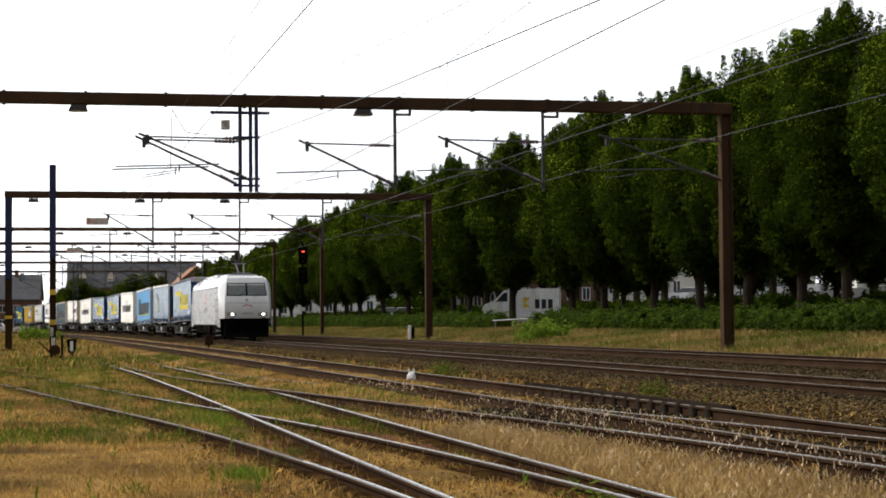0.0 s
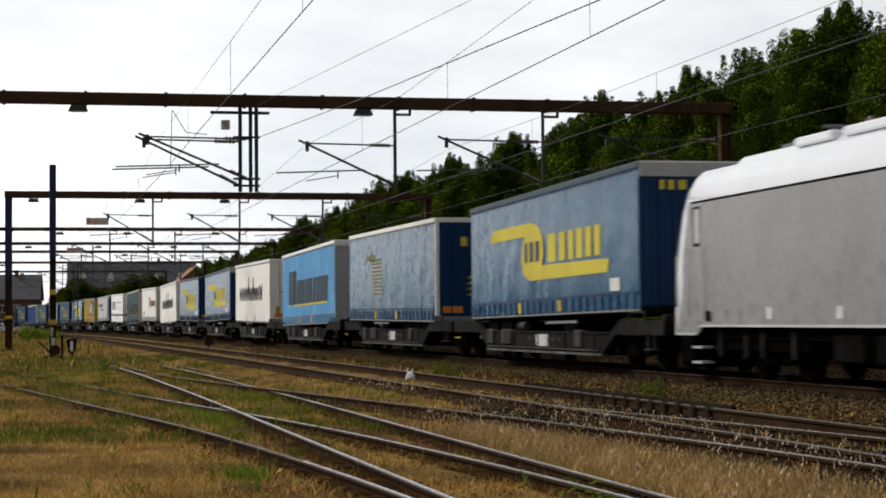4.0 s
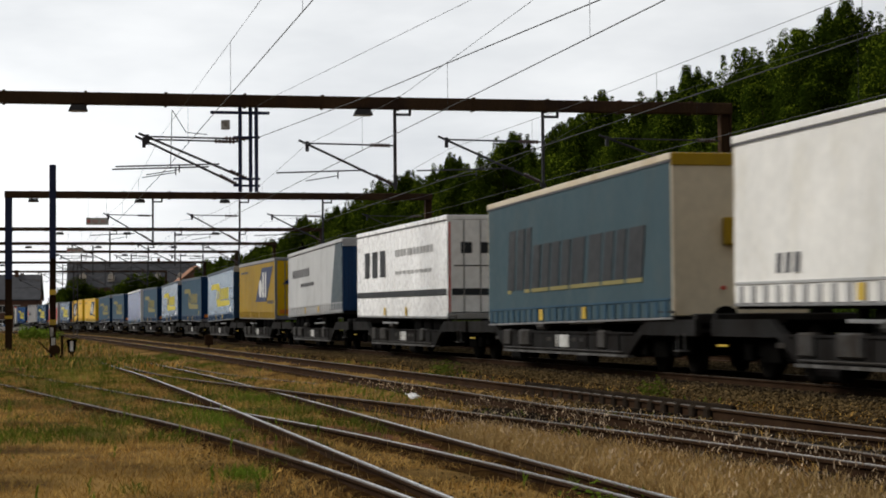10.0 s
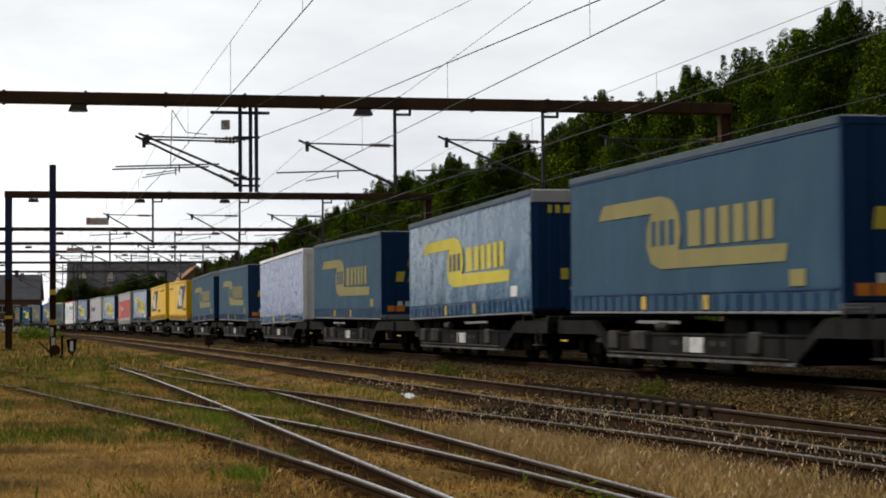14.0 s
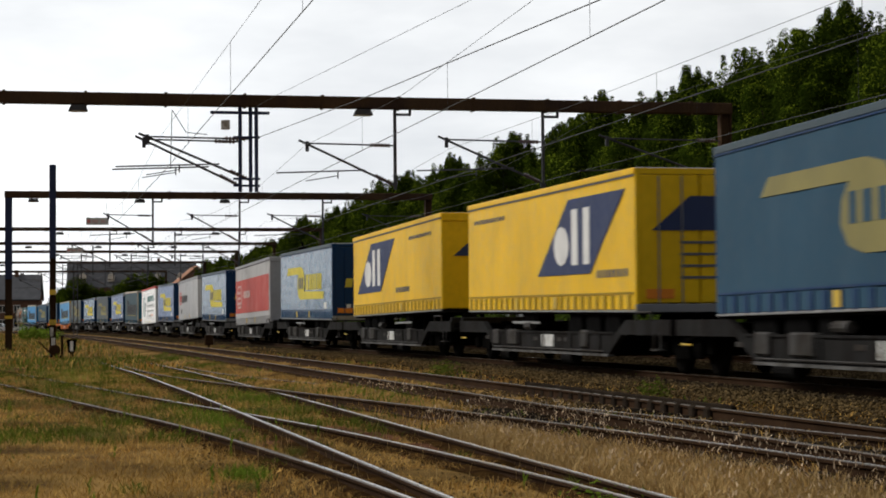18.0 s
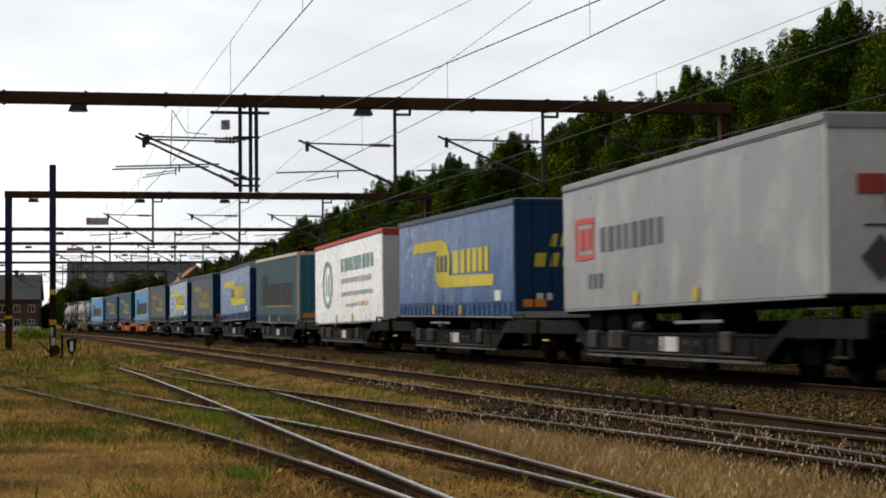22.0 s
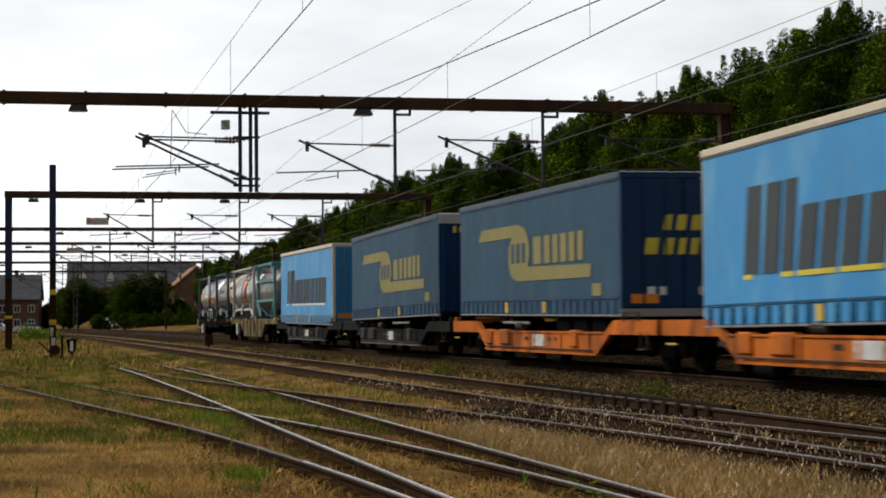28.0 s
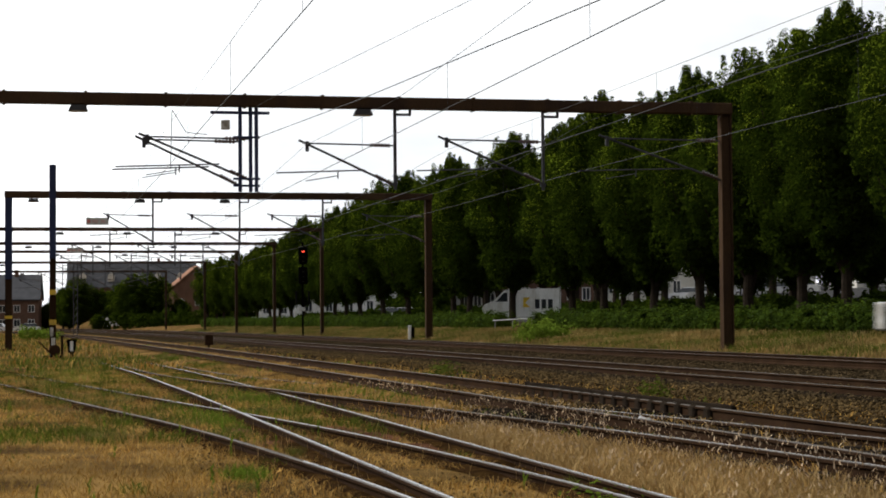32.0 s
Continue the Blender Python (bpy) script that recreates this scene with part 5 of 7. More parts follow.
house("brown brick house with white windows and a dark roof", facing(-79, 340, -0.4, 8), 15, 10, 5.6, 10.0, M["brick"], M["slate"], 2, 6, window=(1.15, 1.3))
far = house("long grey-roofed building with pale dormers behind the yard", facing(-84, 520, -0.4, 8), 34, 12, 11.0, 18.0, M["brick"], M["slate"], 3, 12)
for x in (-13, -5.5, 1, 7, 13):
    part("dormer", Mesh().prism([(x - 0.9, 12.6), (x + 0.9, 12.6), (x + 0.9, 14.2), (x, 15.2), (x - 0.9, 14.2)], "y", 0.7, 4.0), M["plaster"], far, "pale gabled dormer")
house("red-roofed house beside the railway", facing(-44, 345, -0.4, 14), 8.5, 9, 7.6, 11.4, M["brick"], M["tile"], 2, 3, "y")
house("grey roofed house at the edge of the yard", facing(-100, 420, -0.4, 0), 18, 10, 6.3, 11.0, M["brick"], M["slate"], 2, 5)
for q, s, wide, wall, roof, label in ((72, 214, 13, M["plaster"], M["slate"], "pale plastered house behind the parked cars"), (60, 214, 9, M["brick"], M["tile"], "brick house between pale houses"), (83, 206, 11, M["white"], M["slate"], "white house with tall windows on the street"), (94, 196, 10, M["plaster"], M["tile"], "cream house under the street trees"), (51, 222, 8, M["white"], M["slate"], "narrow white house on the street"), (44, 262, 14, M["white"], M["slate"], "white house beyond the far trees"), (40, 300, 14, M["white"], M["tile"], "low white house at the far end of the street")):
    house(label, stand(q, s, ground_z(q, s), 0 if s < 230 else -10), wide, 8, 5.6, 9, wall, roof, 2, 5, window=(1.0, 1.5))
for x, y, k in ((-45.5, 300, 0.88), (-49.5, 300, 0.76), (-41, 300, 0.52), (-47.5, 296, 0.82), (-57, 322, 0.7), (-61, 322, 0.86), (-64, 330, 0.6), (-36, 292, 0.38), (-33, 288, 0.6), (-29.5, 285, 0.7), (-52, 290, 0.3), (-42, 285, 0.25), (-68, 345, 0.75), (-72, 350, 0.5)):
    ob = copy_thing(kinds[i % 4], pose(x, y, -1.0, 0, 0, random.uniform(0, 360)) @ Matrix.Diagonal((k * 1.5, k * 1.5, k, 1)))
    ob.scale = (k * 1.5, k * 1.5, k)
    tagged(ob, "dark green broad tree at the end of the yard", "tree", "trees at the end of the yard")
    i += 1

w = thing("garden_wall", "low white wall at the end of the yard", "wall", m=facing(-53.5, 318, -0.4, 6))
part("wall_panel", Mesh().box(-3, 3, -0.15, 0.15, -0.3, 2.3, 0.02), M["white"], w)
part("coping", Mesh().box(-3.1, 3.1, -0.2, 0.2, 2.3, 2.42, 0.02), M["slate"], w)
car(facing(-68, 315, -0.4, 95), M["white"], "white parked car beside the brick house")
car(facing(-73.5, 316, -0.4, 85), M["silver"], "silver parked car beside the brick house")


def mast(m):
    t = thing("lattice_mast", "slim grey lattice mast in the yard", "mast", m=m)
    for x in (-0.16, 0.16):
        part("leg", Mesh().box(x - 0.035, x + 0.035, -0.05, 0.05, -0.3, 6.3), M["darksteel"], t)
    for k in range(12):
        part("rung", Mesh().tube((-0.16, 0, 0.2 + 0.5 * k), (0.16, 0, 0.7 + 0.5 * k), 0.02, n=5), M["darksteel"], t)
    part("foot", Mesh().box(-0.35, 0.35, -0.3, 0.3, -0.4, 0.25, 0.03), M["black"], t)
    return t


mast(facing(-28.6, 150, -0.38, 12))


# ---- the train ----
LEN, WIDE, FLOOR, TOP = 13.65, 1.275, 1.02, 3.89


def side_bar(g, y0, y1, z0, z1, slant=0.0, d=0.004):
    """A flat mark on the near side; y runs from the trailer's front (-) to its rear (+)."""
    x = -WIDE - 0.012
    return g.prism([(y0, z0), (y1, z0), (y1 - slant, z1), (y0 - slant, z1)], "x", x - d, x + 0.006)


def end_bar(g, x0, x1, z0, z1, slant=0.0, d=0.004):
    """A flat mark on the front end."""
    y = -LEN / 2 - 0.052
    return g.prism([(x0, z0), (x1, z0), (x1 + slant, z1), (x0 + slant, z1)], "y", y - d, y + 0.006)


def curtain(wave, FLOOR):
    """The near side: a sheet with slight vertical waves, closed to a slab."""
    g = Mesh()
    n = 56
    v = []
    for k in range(n + 1):
        y = -LEN / 2 + 0.06 + (LEN - 0.12) * k / n
        for z in (FLOOR + 0.0, FLOOR + 0.34, FLOOR + 1.2, FLOOR + 2.1, TOP - 0.1):
            w = wave * (0.35 * math.sin(k * 2.1) + math.sin(k * 0.83 + 1.7 * z)) * (0.3 if z in (FLOOR, TOP - 0.1) else 1)
            v.append((-WIDE + w, y, z))
    f = [(k * 5 + j, k * 5 + j + 1, (k + 1) * 5 + j + 1, (k + 1) * 5 + j) for k in range(n) for j in range(4)]
    g.add(v, f)
    g.box(-WIDE + 0.02, -WIDE + 0.05, -LEN / 2 + 0.06, LEN / 2 - 0.06, FLOOR, TOP - 0.1)
    return g


CURTAIN = {}
STRAP = Mesh().box(-WIDE - 0.024, -WIDE - 0.006, -0.085, 0.085, -0.02, 0.27, 0.006)
STRAPS = {}
WHEEL = Mesh().lathe([(0.0, -0.16), (0.3, -0.17), (0.5, -0.15), (0.52, -0.08), (0.52, 0.08), (0.5, 0.15), (0.3, 0.17), (0.0, 0.16)], "x", (0, 0, 0), 20).data("wheel", M["rubber"], True)


def letters(g, put, start, z0, z1, widths, gap, direction, slant=0.0, tall=()):
    """A row of plain letter-sized marks; tall names those that rise above the rest."""
    p = start
    for k, w in enumerate(widths):
        top = z1 + (z1 - z0) * 0.45 if k in tall else z1
        a, b = sorted((p, p + direction * w))
        put(g, a + 0.12 * w, b - 0.12 * w, z0, top, slant)
        p += direction * (w + gap)


def stroke(m, pts, w):
    """A pen stroke of width w through points (y, z) on the near side."""
    x = -WIDE - 0.012
    for (y0, z0), (y1, z1) in zip(pts, pts[1:]):
        k = 0.5 * w / max(1e-6, math.hypot(y1 - y0, z1 - z0))
        dy, dz = (z1 - z0) * k, -(y1 - y0) * k
        m.prism([(y0 - dy, z0 - dz), (y1 - dy, z1 - dz), (y1 + dy, z1 + dz), (y0 + dy, z0 + dz)], "x", x - 0.004, x + 0.006)


def trailer(label, body, end, rear="doors", roof=None, logo=None, straps=None, band=None, doors=None, FLOOR=1.12, group="semi-trailers on the train"):
    """A curtain-sided semi-trailer. Its visible end is the front one of the train: doors or a ribbed or plain headboard."""
    t = thing("semi_trailer", label, "trailer", group)
    if (body, FLOOR) not in CURTAIN:
        CURTAIN[body, FLOOR] = curtain(0.008, FLOOR).data("side_curtain", P[body], True)
    part("side_curtain", CURTAIN[body, FLOOR], None, t)
    far = part("far_curtain", Mesh().box(WIDE - 0.03, WIDE, -LEN / 2 + 0.06, LEN / 2 - 0.06, FLOOR, TOP - 0.1, 0.01), P[body], t)
    part("roof", Mesh().box(-WIDE + 0.01, WIDE - 0.01, -LEN / 2, LEN / 2, TOP - 0.09, TOP, 0.03), P["grey"], t)
    part("roof_rail", Mesh().box(-WIDE - 0.022, -WIDE + 0.008, -LEN / 2 - 0.02, LEN / 2, TOP - 0.13, TOP - 0.005, 0.01), roof or P["rail_dark"], t, "top rail along the roof edge")
    part("gutter", Mesh().box(-WIDE - 0.018, -WIDE + 0.004, -LEN / 2, LEN / 2, TOP - 0.165, TOP - 0.134), P["logo_g"] if roof else P["navy"], t)
    part("floor", Mesh().box(-WIDE + 0.06, WIDE - 0.06, -LEN / 2, LEN / 2, FLOOR - 0.1, FLOOR + 0.04), M["wagon"], t)
    part("rear_wall", Mesh().box(-WIDE, WIDE, LEN / 2 - 0.05, LEN / 2, FLOOR, TOP - 0.02, 0.015), end, t)
    y = -LEN / 2
    if rear == "doors":
        for x0, x1 in ((-WIDE + 0.1, -0.015), (0.015, WIDE - 0.1)):
            d = part("rear_door", Mesh().box(x0, x1, y - 0.045, y + 0.01, FLOOR + 0.12, TOP - 0.14, 0.012), doors or end, t)
            for x in (x0 + 0.35, x1 - 0.35):
                part("lock_bar", Mesh().tube((x, y - 0.07, FLOOR + 0.1), (x, y - 0.07, TOP - 0.16), 0.016, n=6), P["navy"] if end is P["navy"] else P["alu"], d)
        part("door_frame", Mesh().box(-WIDE, -WIDE + 0.1, y - 0.05, y + 0.05, FLOOR, TOP - 0.02).box(WIDE - 0.1, WIDE, y - 0.05, y + 0.05, FLOOR, TOP - 0.02).box(-WIDE + 0.1, WIDE - 0.1, y - 0.05, y + 0.05, TOP - 0.13, TOP - 0.02), end if roof is None else roof, t)
        part("bumper", Mesh().box(-WIDE, WIDE, y - 0.06, y + 0.06, FLOOR - 0.06, FLOOR + 0.1, 0.01), P["alu"], t)
        if end is not P["boxwhite"]:
            part("warning_plate", Mesh().box(-WIDE + 0.2, -WIDE + 0.75, y - 0.062, y - 0.05, FLOOR + 0.2, FLOOR + 0.38), P["logo_o"], t, "orange reflecting plate")
            part("warning_plate", Mesh().box(WIDE - 0.75, WIDE - 0.2, y - 0.062, y - 0.05, FLOOR + 0.2, FLOOR + 0.38), P["logo_o"], t, "orange reflecting plate")
        axles, kingpin = (-5.0, -3.7, -2.4), 5.0
    else:
        if rear == "ribbed":
            for k in range(9):
                x = -WIDE + 0.14 + k * (2 * WIDE - 0.28) / 8
                part("rib", Mesh().box(x - 0.06, x + 0.06, y - 0.05, y + 0.0, FLOOR + 0.05, TOP - 0.32, 0.02), end, t)
            part("headboard", Mesh().box(-WIDE, WIDE, y, y + 0.05, FLOOR, TOP - 0.02, 0.012), end, t)
            part("top_band", Mesh().box(-WIDE, WIDE, y - 0.05, y, TOP - 0.3, TOP - 0.02, 0.012), band or P["grey"], t)
        else:
            part("headboard", Mesh().box(-WIDE, WIDE, y - 0.03, y + 0.05, FLOOR, TOP - 0.02, 0.02), end, t)
            part("top_band", Mesh().box(-WIDE - 0.01, WIDE, y - 0.06, y - 0.03, TOP - 0.24, TOP - 0.01, 0.015), band or P["white"], t)
            part("air_cabinet", Mesh().box(-0.35, WIDE - 0.25, y - 0.2, y - 0.03, FLOOR + 1.25, FLOOR + 1.75, 0.03), band or P["alu"], t)
        for k in (-0.35, 0.1):
            part("air_coupling", Mesh().tube((k, y - 0.09, FLOOR + 0.5), (k, y - 0.02, FLOOR + 0.5), 0.04, n=8), P["logo_r"], t)
        axles, kingpin = (2.4, 3.7, 5.0), -5.0
    for a in axles:
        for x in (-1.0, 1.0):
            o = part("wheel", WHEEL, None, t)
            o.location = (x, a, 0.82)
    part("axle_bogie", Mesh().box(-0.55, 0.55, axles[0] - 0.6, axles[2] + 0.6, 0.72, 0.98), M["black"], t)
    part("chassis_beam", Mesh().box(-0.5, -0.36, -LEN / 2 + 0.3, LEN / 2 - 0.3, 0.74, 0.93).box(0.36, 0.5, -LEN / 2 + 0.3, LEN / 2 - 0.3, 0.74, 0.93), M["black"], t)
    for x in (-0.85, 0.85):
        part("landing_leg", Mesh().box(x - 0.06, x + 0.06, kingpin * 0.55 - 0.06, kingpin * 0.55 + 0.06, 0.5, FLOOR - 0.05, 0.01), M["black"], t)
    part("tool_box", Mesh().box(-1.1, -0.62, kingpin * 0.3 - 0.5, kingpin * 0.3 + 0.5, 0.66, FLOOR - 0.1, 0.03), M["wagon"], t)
    part("bottom_rail", Mesh().box(-WIDE - 0.016, -WIDE + 0.03, -LEN / 2 + 0.05, LEN / 2 - 0.05, FLOOR - 0.055, FLOOR - 0.012, 0.006), P["alu"], t, "scuffed aluminium edge below the curtain")
    a, b = sorted((kingpin * 0.5, kingpin * 0.02))
    part("side_guard", Mesh().box(-WIDE + 0.03, -WIDE + 0.06, a, b, 0.9, 0.955, 0.006), P["alu"], t, "pale side guard rail")
    for k in (a + 0.3, b - 0.3):
        part("guard_bracket", Mesh().box(-WIDE + 0.06, -WIDE + 0.1, k - 0.03, k + 0.03, 0.88, FLOOR - 0.05), M["black"], t)
    if straps:
        if straps not in STRAPS:
            STRAPS[straps] = STRAP.data("strap", P[straps])
        for k in range(26):
            o = part("strap", STRAPS[straps], None, t)
            o.location = (0, -LEN / 2 + 0.35 + k * (LEN - 0.7) / 25, FLOOR)
        part("curtain_hem", Mesh().box(-WIDE - 0.02, -WIDE - 0.004, -LEN / 2 + 0.1, LEN / 2 - 0.1, FLOOR + 0.29, FLOOR + 0.33), P[straps], t)
    for k in (-1.4, 1.9):
        part("lifting_mark", Mesh().box(-WIDE - 0.03, -WIDE - 0.024, k - 0.13, k + 0.13, FLOOR + 0.02, FLOOR + 0.26), M["yellow"], t, "yellow lifting mark")
    if logo:
        logo(t)
    return t


# Plain-shape prints. On the near side the rear (+y) is to the viewer's left.
def print_swoosh(yellow, dark):
    def draw(t):
        g = Pieces()
        g.prism([(4.75, 2.9), (4.4, 3.19), (0.9, 3.19), (0.3, 3.08), (-0.05, 2.82), (-0.15, 2.5), (0.0, 2.2), (-4.95, 2.15), (-4.85, 1.88), (1.0, 1.88), (1.5, 2.0), (1.75, 2.3), (1.7, 2.65), (1.45, 2.9)], "x", -WIDE - 0.016, -WIDE - 0.006)
        letters(g, side_bar, -0.4, 2.24, 2.85, [0.85, 0.62, 0.55, 0.58, 0.55, 0.55], 0.07, -1)
        part("emblem", g, P[yellow], t, "yellow swoosh and letter-sized blocks")
        g = Pieces()
        for y0, y1 in ((1.2, 1.45), (0.7, 1.0), (0.2, 0.5)):
            g.box(-WIDE - 0.022, -WIDE - 0.015, y0, y1, 2.3, 2.75)
        part("dark_mark", g, P[dark], t)
        if t["label"].find("doors") >= 0:
            g = Pieces()
            letters(g, end_bar, -0.45, 2.75, 3.05, [0.2, 0.24, 0.28], 0.06, 1, 0.05)
            letters(g, end_bar, -0.85, 2.28, 2.6, [0.34, 0.24, 0.18, 0.2, 0.2, 0.22], 0.06, 1, 0.05)
            part("door_mark", g, P["logo_y"], t, "yellow letter-sized blocks")
            g = Pieces()
            for k in (-0.75, -0.5, 0.3):
                end_bar(g, k, k + 0.16, 1.5, 1.66)
            part("small_sign", g, P["logo_w"], t)
        else:
            g = Pieces()
            letters(g, end_bar, -0.9, 3.35, 3.53, [0.12, 0.14, 0.2], 0.05, 1)
            letters(g, end_bar, 0.2, 3.35, 3.53, [0.12, 0.14, 0.2], 0.05, 1)
            end_bar(g, -0.6, -0.42, 1.85, 2.1)
            part("headboard_mark", g, P["logo_y"], t, "small yellow blocks")
        g = Pieces()
        side_bar(g, -5.6, -5.0, 1.5, 1.75)
        part("small_sign", g, P["logo_w"] if yellow == "logo_y" else P["logo_yf"], t)
    return draw


def print_bold(dark, yellow, doors=False):
    def draw(t):
        g, h = Pieces(), Pieces()
        p = 4.9
        for k, w in enumerate((1.4, 0.45, 1.4, 1.4, 2.1, 1.4, 0.95)):
            top = 3.1 if k < 2 else 2.68
            a, b = p - w, p
            for x0, x1 in ((0, 0.42), (0.56, 1)) if w > 1 else ((0, 1),):
                side_bar(g, a + w * x0, a + w * x1, 1.72, top, 0.22)
            if k == 0:
                side_bar(h, b - 0.35, b, 1.64, 1.72, 0, 0.004)
            else:
                side_bar(h, a, b, 1.64, 1.72, 0, 0.004)
            p = a - 0.16
        part("emblem", g, P[dark], t, "row of dark letter-sized blocks")
        part("emblem_edge", h, P[yellow], t, "yellow edges of the blocks")
        g = Pieces()
        letters(g, end_bar, -0.35, 2.55 if doors else 2.45, 2.72 if doors else 2.6, [0.2, 0.06, 0.18, 0.18, 0.26, 0.18], 0.04, 1, 0.05)
        part("end_mark", g, P["logo_k"], t)
    return draw


def print_script(dark):
    def draw(t):
        g = Pieces()
        p = 4.92
        for w, hgt, up in ((1.05, 0.62, 0), (1.05, 0.62, 0), (1.05, 0.62, 0), (0.75, 0.6, 1), (0.8, 0.55, 0), (0.75, 0.6, 1), (0.8, 0.6, 0), (0.85, 0.6, 0), (1.1, 0.7, 0)):
            m = g._one()
            stroke(m, [(p, 2.05 + hgt), (p - 0.25 * w, 2.05), (p - 0.5 * w, 2.0 + hgt + 0.55 * up), (p - 0.75 * w, 2.05), (p - w, 2.08 + hgt)], 0.13)
            p -= w + 0.12
        part("emblem", g, P[dark], t, "thin dark handwriting-like strokes")
        g = Pieces()
        letters(g, end_bar, -0.6, 2.85, 3.1, [0.28, 0.24, 0.24, 0.2], 0.06, 1)
        end_bar(g, -0.85, 0.9, 2.35, 2.38)
        part("end_mark", g, P["logo_b"], t)
        g = Pieces()
        end_bar(g, -1.0, -0.82, 1.3, 1.75)
        part("reflector", g, M["yellow"], t)
        end_bar(g := Pieces(), 0.8, 0.98, 1.3, 1.75)
        part("reflector", g, M["yellow"], t)
    return draw


def print_boxed(red, dark, y=0.0):
    def draw(t):
        g = Pieces()
        side_bar(g, y - 1.94, y - 0.6, 2.25, 2.36)
        side_bar(g, y - 1.94, y - 0.6, 2.98, 3.09)
        side_bar(g, y - 0.72, y - 0.6, 2.36, 2.98)
        side_bar(g, y - 1.94, y - 1.82, 2.36, 2.98)
        side_bar(g, y - 1.2, y - 0.88, 2.45, 2.88)
        side_bar(g, y - 1.68, y - 1.36, 2.45, 2.88)
        end_bar(g, -0.8, -0.25, 2.72, 3.0)
        part("emblem", g, P[red], t, "red boxed mark")
        g = Pieces()
        letters(g, side_bar, y - 2.3, 2.36, 2.84, [0.4] * 8, 0.1, -1)
        letters(g, end_bar, -0.1, 2.78, 2.94, [0.12] * 7, 0.04, 1)
        end_bar(g, -0.7, 0.9, 2.25, 2.28)
        part("emblem_text", g, P[dark], t, "dark letter-sized blocks")
        g = Pieces()
        for x in (-0.45, 0.75):
            g.prism([(x - 0.3, 1.8), (x, 1.45), (x + 0.3, 1.8), (x, 2.15)], "y", -LEN / 2 - 0.06, -LEN / 2 - 0.05)
        part("hazard_diamond", g, P["logo_g"], t, "grey diamond signs")
        g = Pieces()
        for k in range(3):
            side_bar(g, 4.1 + 0.35 * k, 4.3 + 0.35 * k, 1.65, 1.95, 0.05)
        part("small_mark", g, P["logo_g"], t)
    return draw


def print_frozen(t):
    g = Pieces()
    letters(g, side_bar, 5.45, 2.36, 3.19, [1.1, 1.1, 1.1], 0.22, -1)
    part("emblem", g, P["logo_k"], t, "black letter-sized blocks")
    g = Pieces()
    letters(g, side_bar, 0.33, 2.95, 3.15, [0.36] * 4 + [0.8] + [0.36] * 6, 0.1, -1)
    letters(g, side_bar, 0.33, 2.4, 2.5, [0.5] * 9, 0.1, -1)
    part("emblem_text", g, P["grey"], t)
    g = Pieces()
    side_bar(g, -LEN / 2 + 0.1, LEN / 2 - 0.1, 1.72, 1.9)
    end_bar(g, -WIDE + 0.12, WIDE - 0.12, 1.72, 1.9)
    letters(g, end_bar, -0.95, 2.85, 3.15, [0.4, 0.4, 0.4], 0.15, 1)
    end_bar(g, -1.1, -0.1, 2.5, 2.53)
    part("black_stripe", g, P["logo_k"], t)
    for x in (-WIDE + 0.03, -0.02, WIDE - 0.08):
        g = Pieces()
        end_bar(g, x, x + 0.05, 1.25, TOP - 0.2)
        part("door_seal", g, P["logo_r"], t, "dark red door edge")


def print_grey_dark(t):
    g = Mesh().prism([(-LEN / 2 + 0.08, 1.36), (-4.15, 1.36), (-5.36, TOP - 0.14), (-LEN / 2 + 0.08, TOP - 0.14)], "x", -WIDE - 0.018, -WIDE - 0.008)
    part("dark_panel", g, P["rail_dark"], t, "dark grey slanted panel of the curtain")
    g = Pieces()
    letters(g, side_bar, 5.5, 2.8, 3.12, [0.2, 0.35, 0.45, 0.45, 0.45, 0.45, 0.4, 0.4, 0.4], 0.12, -1, 0.06)
    letters(g, side_bar, 3.25, 2.4, 2.54, [0.22] * 12, 0.07, -1, 0.04)
    part("emblem_text", g, P["logo_g"], t)


def print_slant(shift):
    def draw(t):
        slant_marks(t, shift)
    return draw


def slant_marks(t, shift):
    x = -WIDE - 0.012
    part("dark_panel", Mesh().prism([(shift + 0.06, 1.95), (shift - 3.97, 1.95), (shift - 6.26, 3.52), (shift - 2.39, 3.52)], "x", x - 0.004, x + 0.006), P["logo_b"], t, "slanted dark blue panel")
    x -= 0.006
    g = Pieces()
    o = [(shift - 1.87 + 0.57 * math.cos(a * 0.5236), 2.56 + 0.42 * math.sin(a * 0.5236)) for a in range(12)]
    g.prism(o, "x", x - 0.006, x)
    for y0, y1, z0, z1 in ((-3.1, -2.65, 2.14, 3.3), (-3.95, -3.5, 2.14, 3.3)):
        g.box(x - 0.006, x, shift + y0, shift + y1, z0, z1)
    part("emblem", g, P["logo_w"], t, "white letter-sized blocks")
    g = Pieces()
    letters(g, side_bar, shift - 4.4 if shift < 1 else -0.5, 1.85, 2.0, [0.2] * 8, 0.06, -1)
    letters(g, side_bar, 6.1 if shift < 1 else -2.5, 3.35, 3.45, [0.2] * 12, 0.06, -1)
    part("small_text", g, P["logo_g"], t)
    g = Mesh().prism([(-0.95, 2.7), (1.1, 2.7), (1.1, 3.35), (-0.2, 3.35)], "y", -LEN / 2 - 0.06, -LEN / 2 - 0.05)
    part("door_panel", g, P["logo_b"], t)
    g = Pieces()
    for k in range(4):
        end_bar(g, -0.4, 0.5, 2.45 - 0.22 * k, 2.5 - 0.22 * k)
    part("door_text", g, P["logo_g"], t)


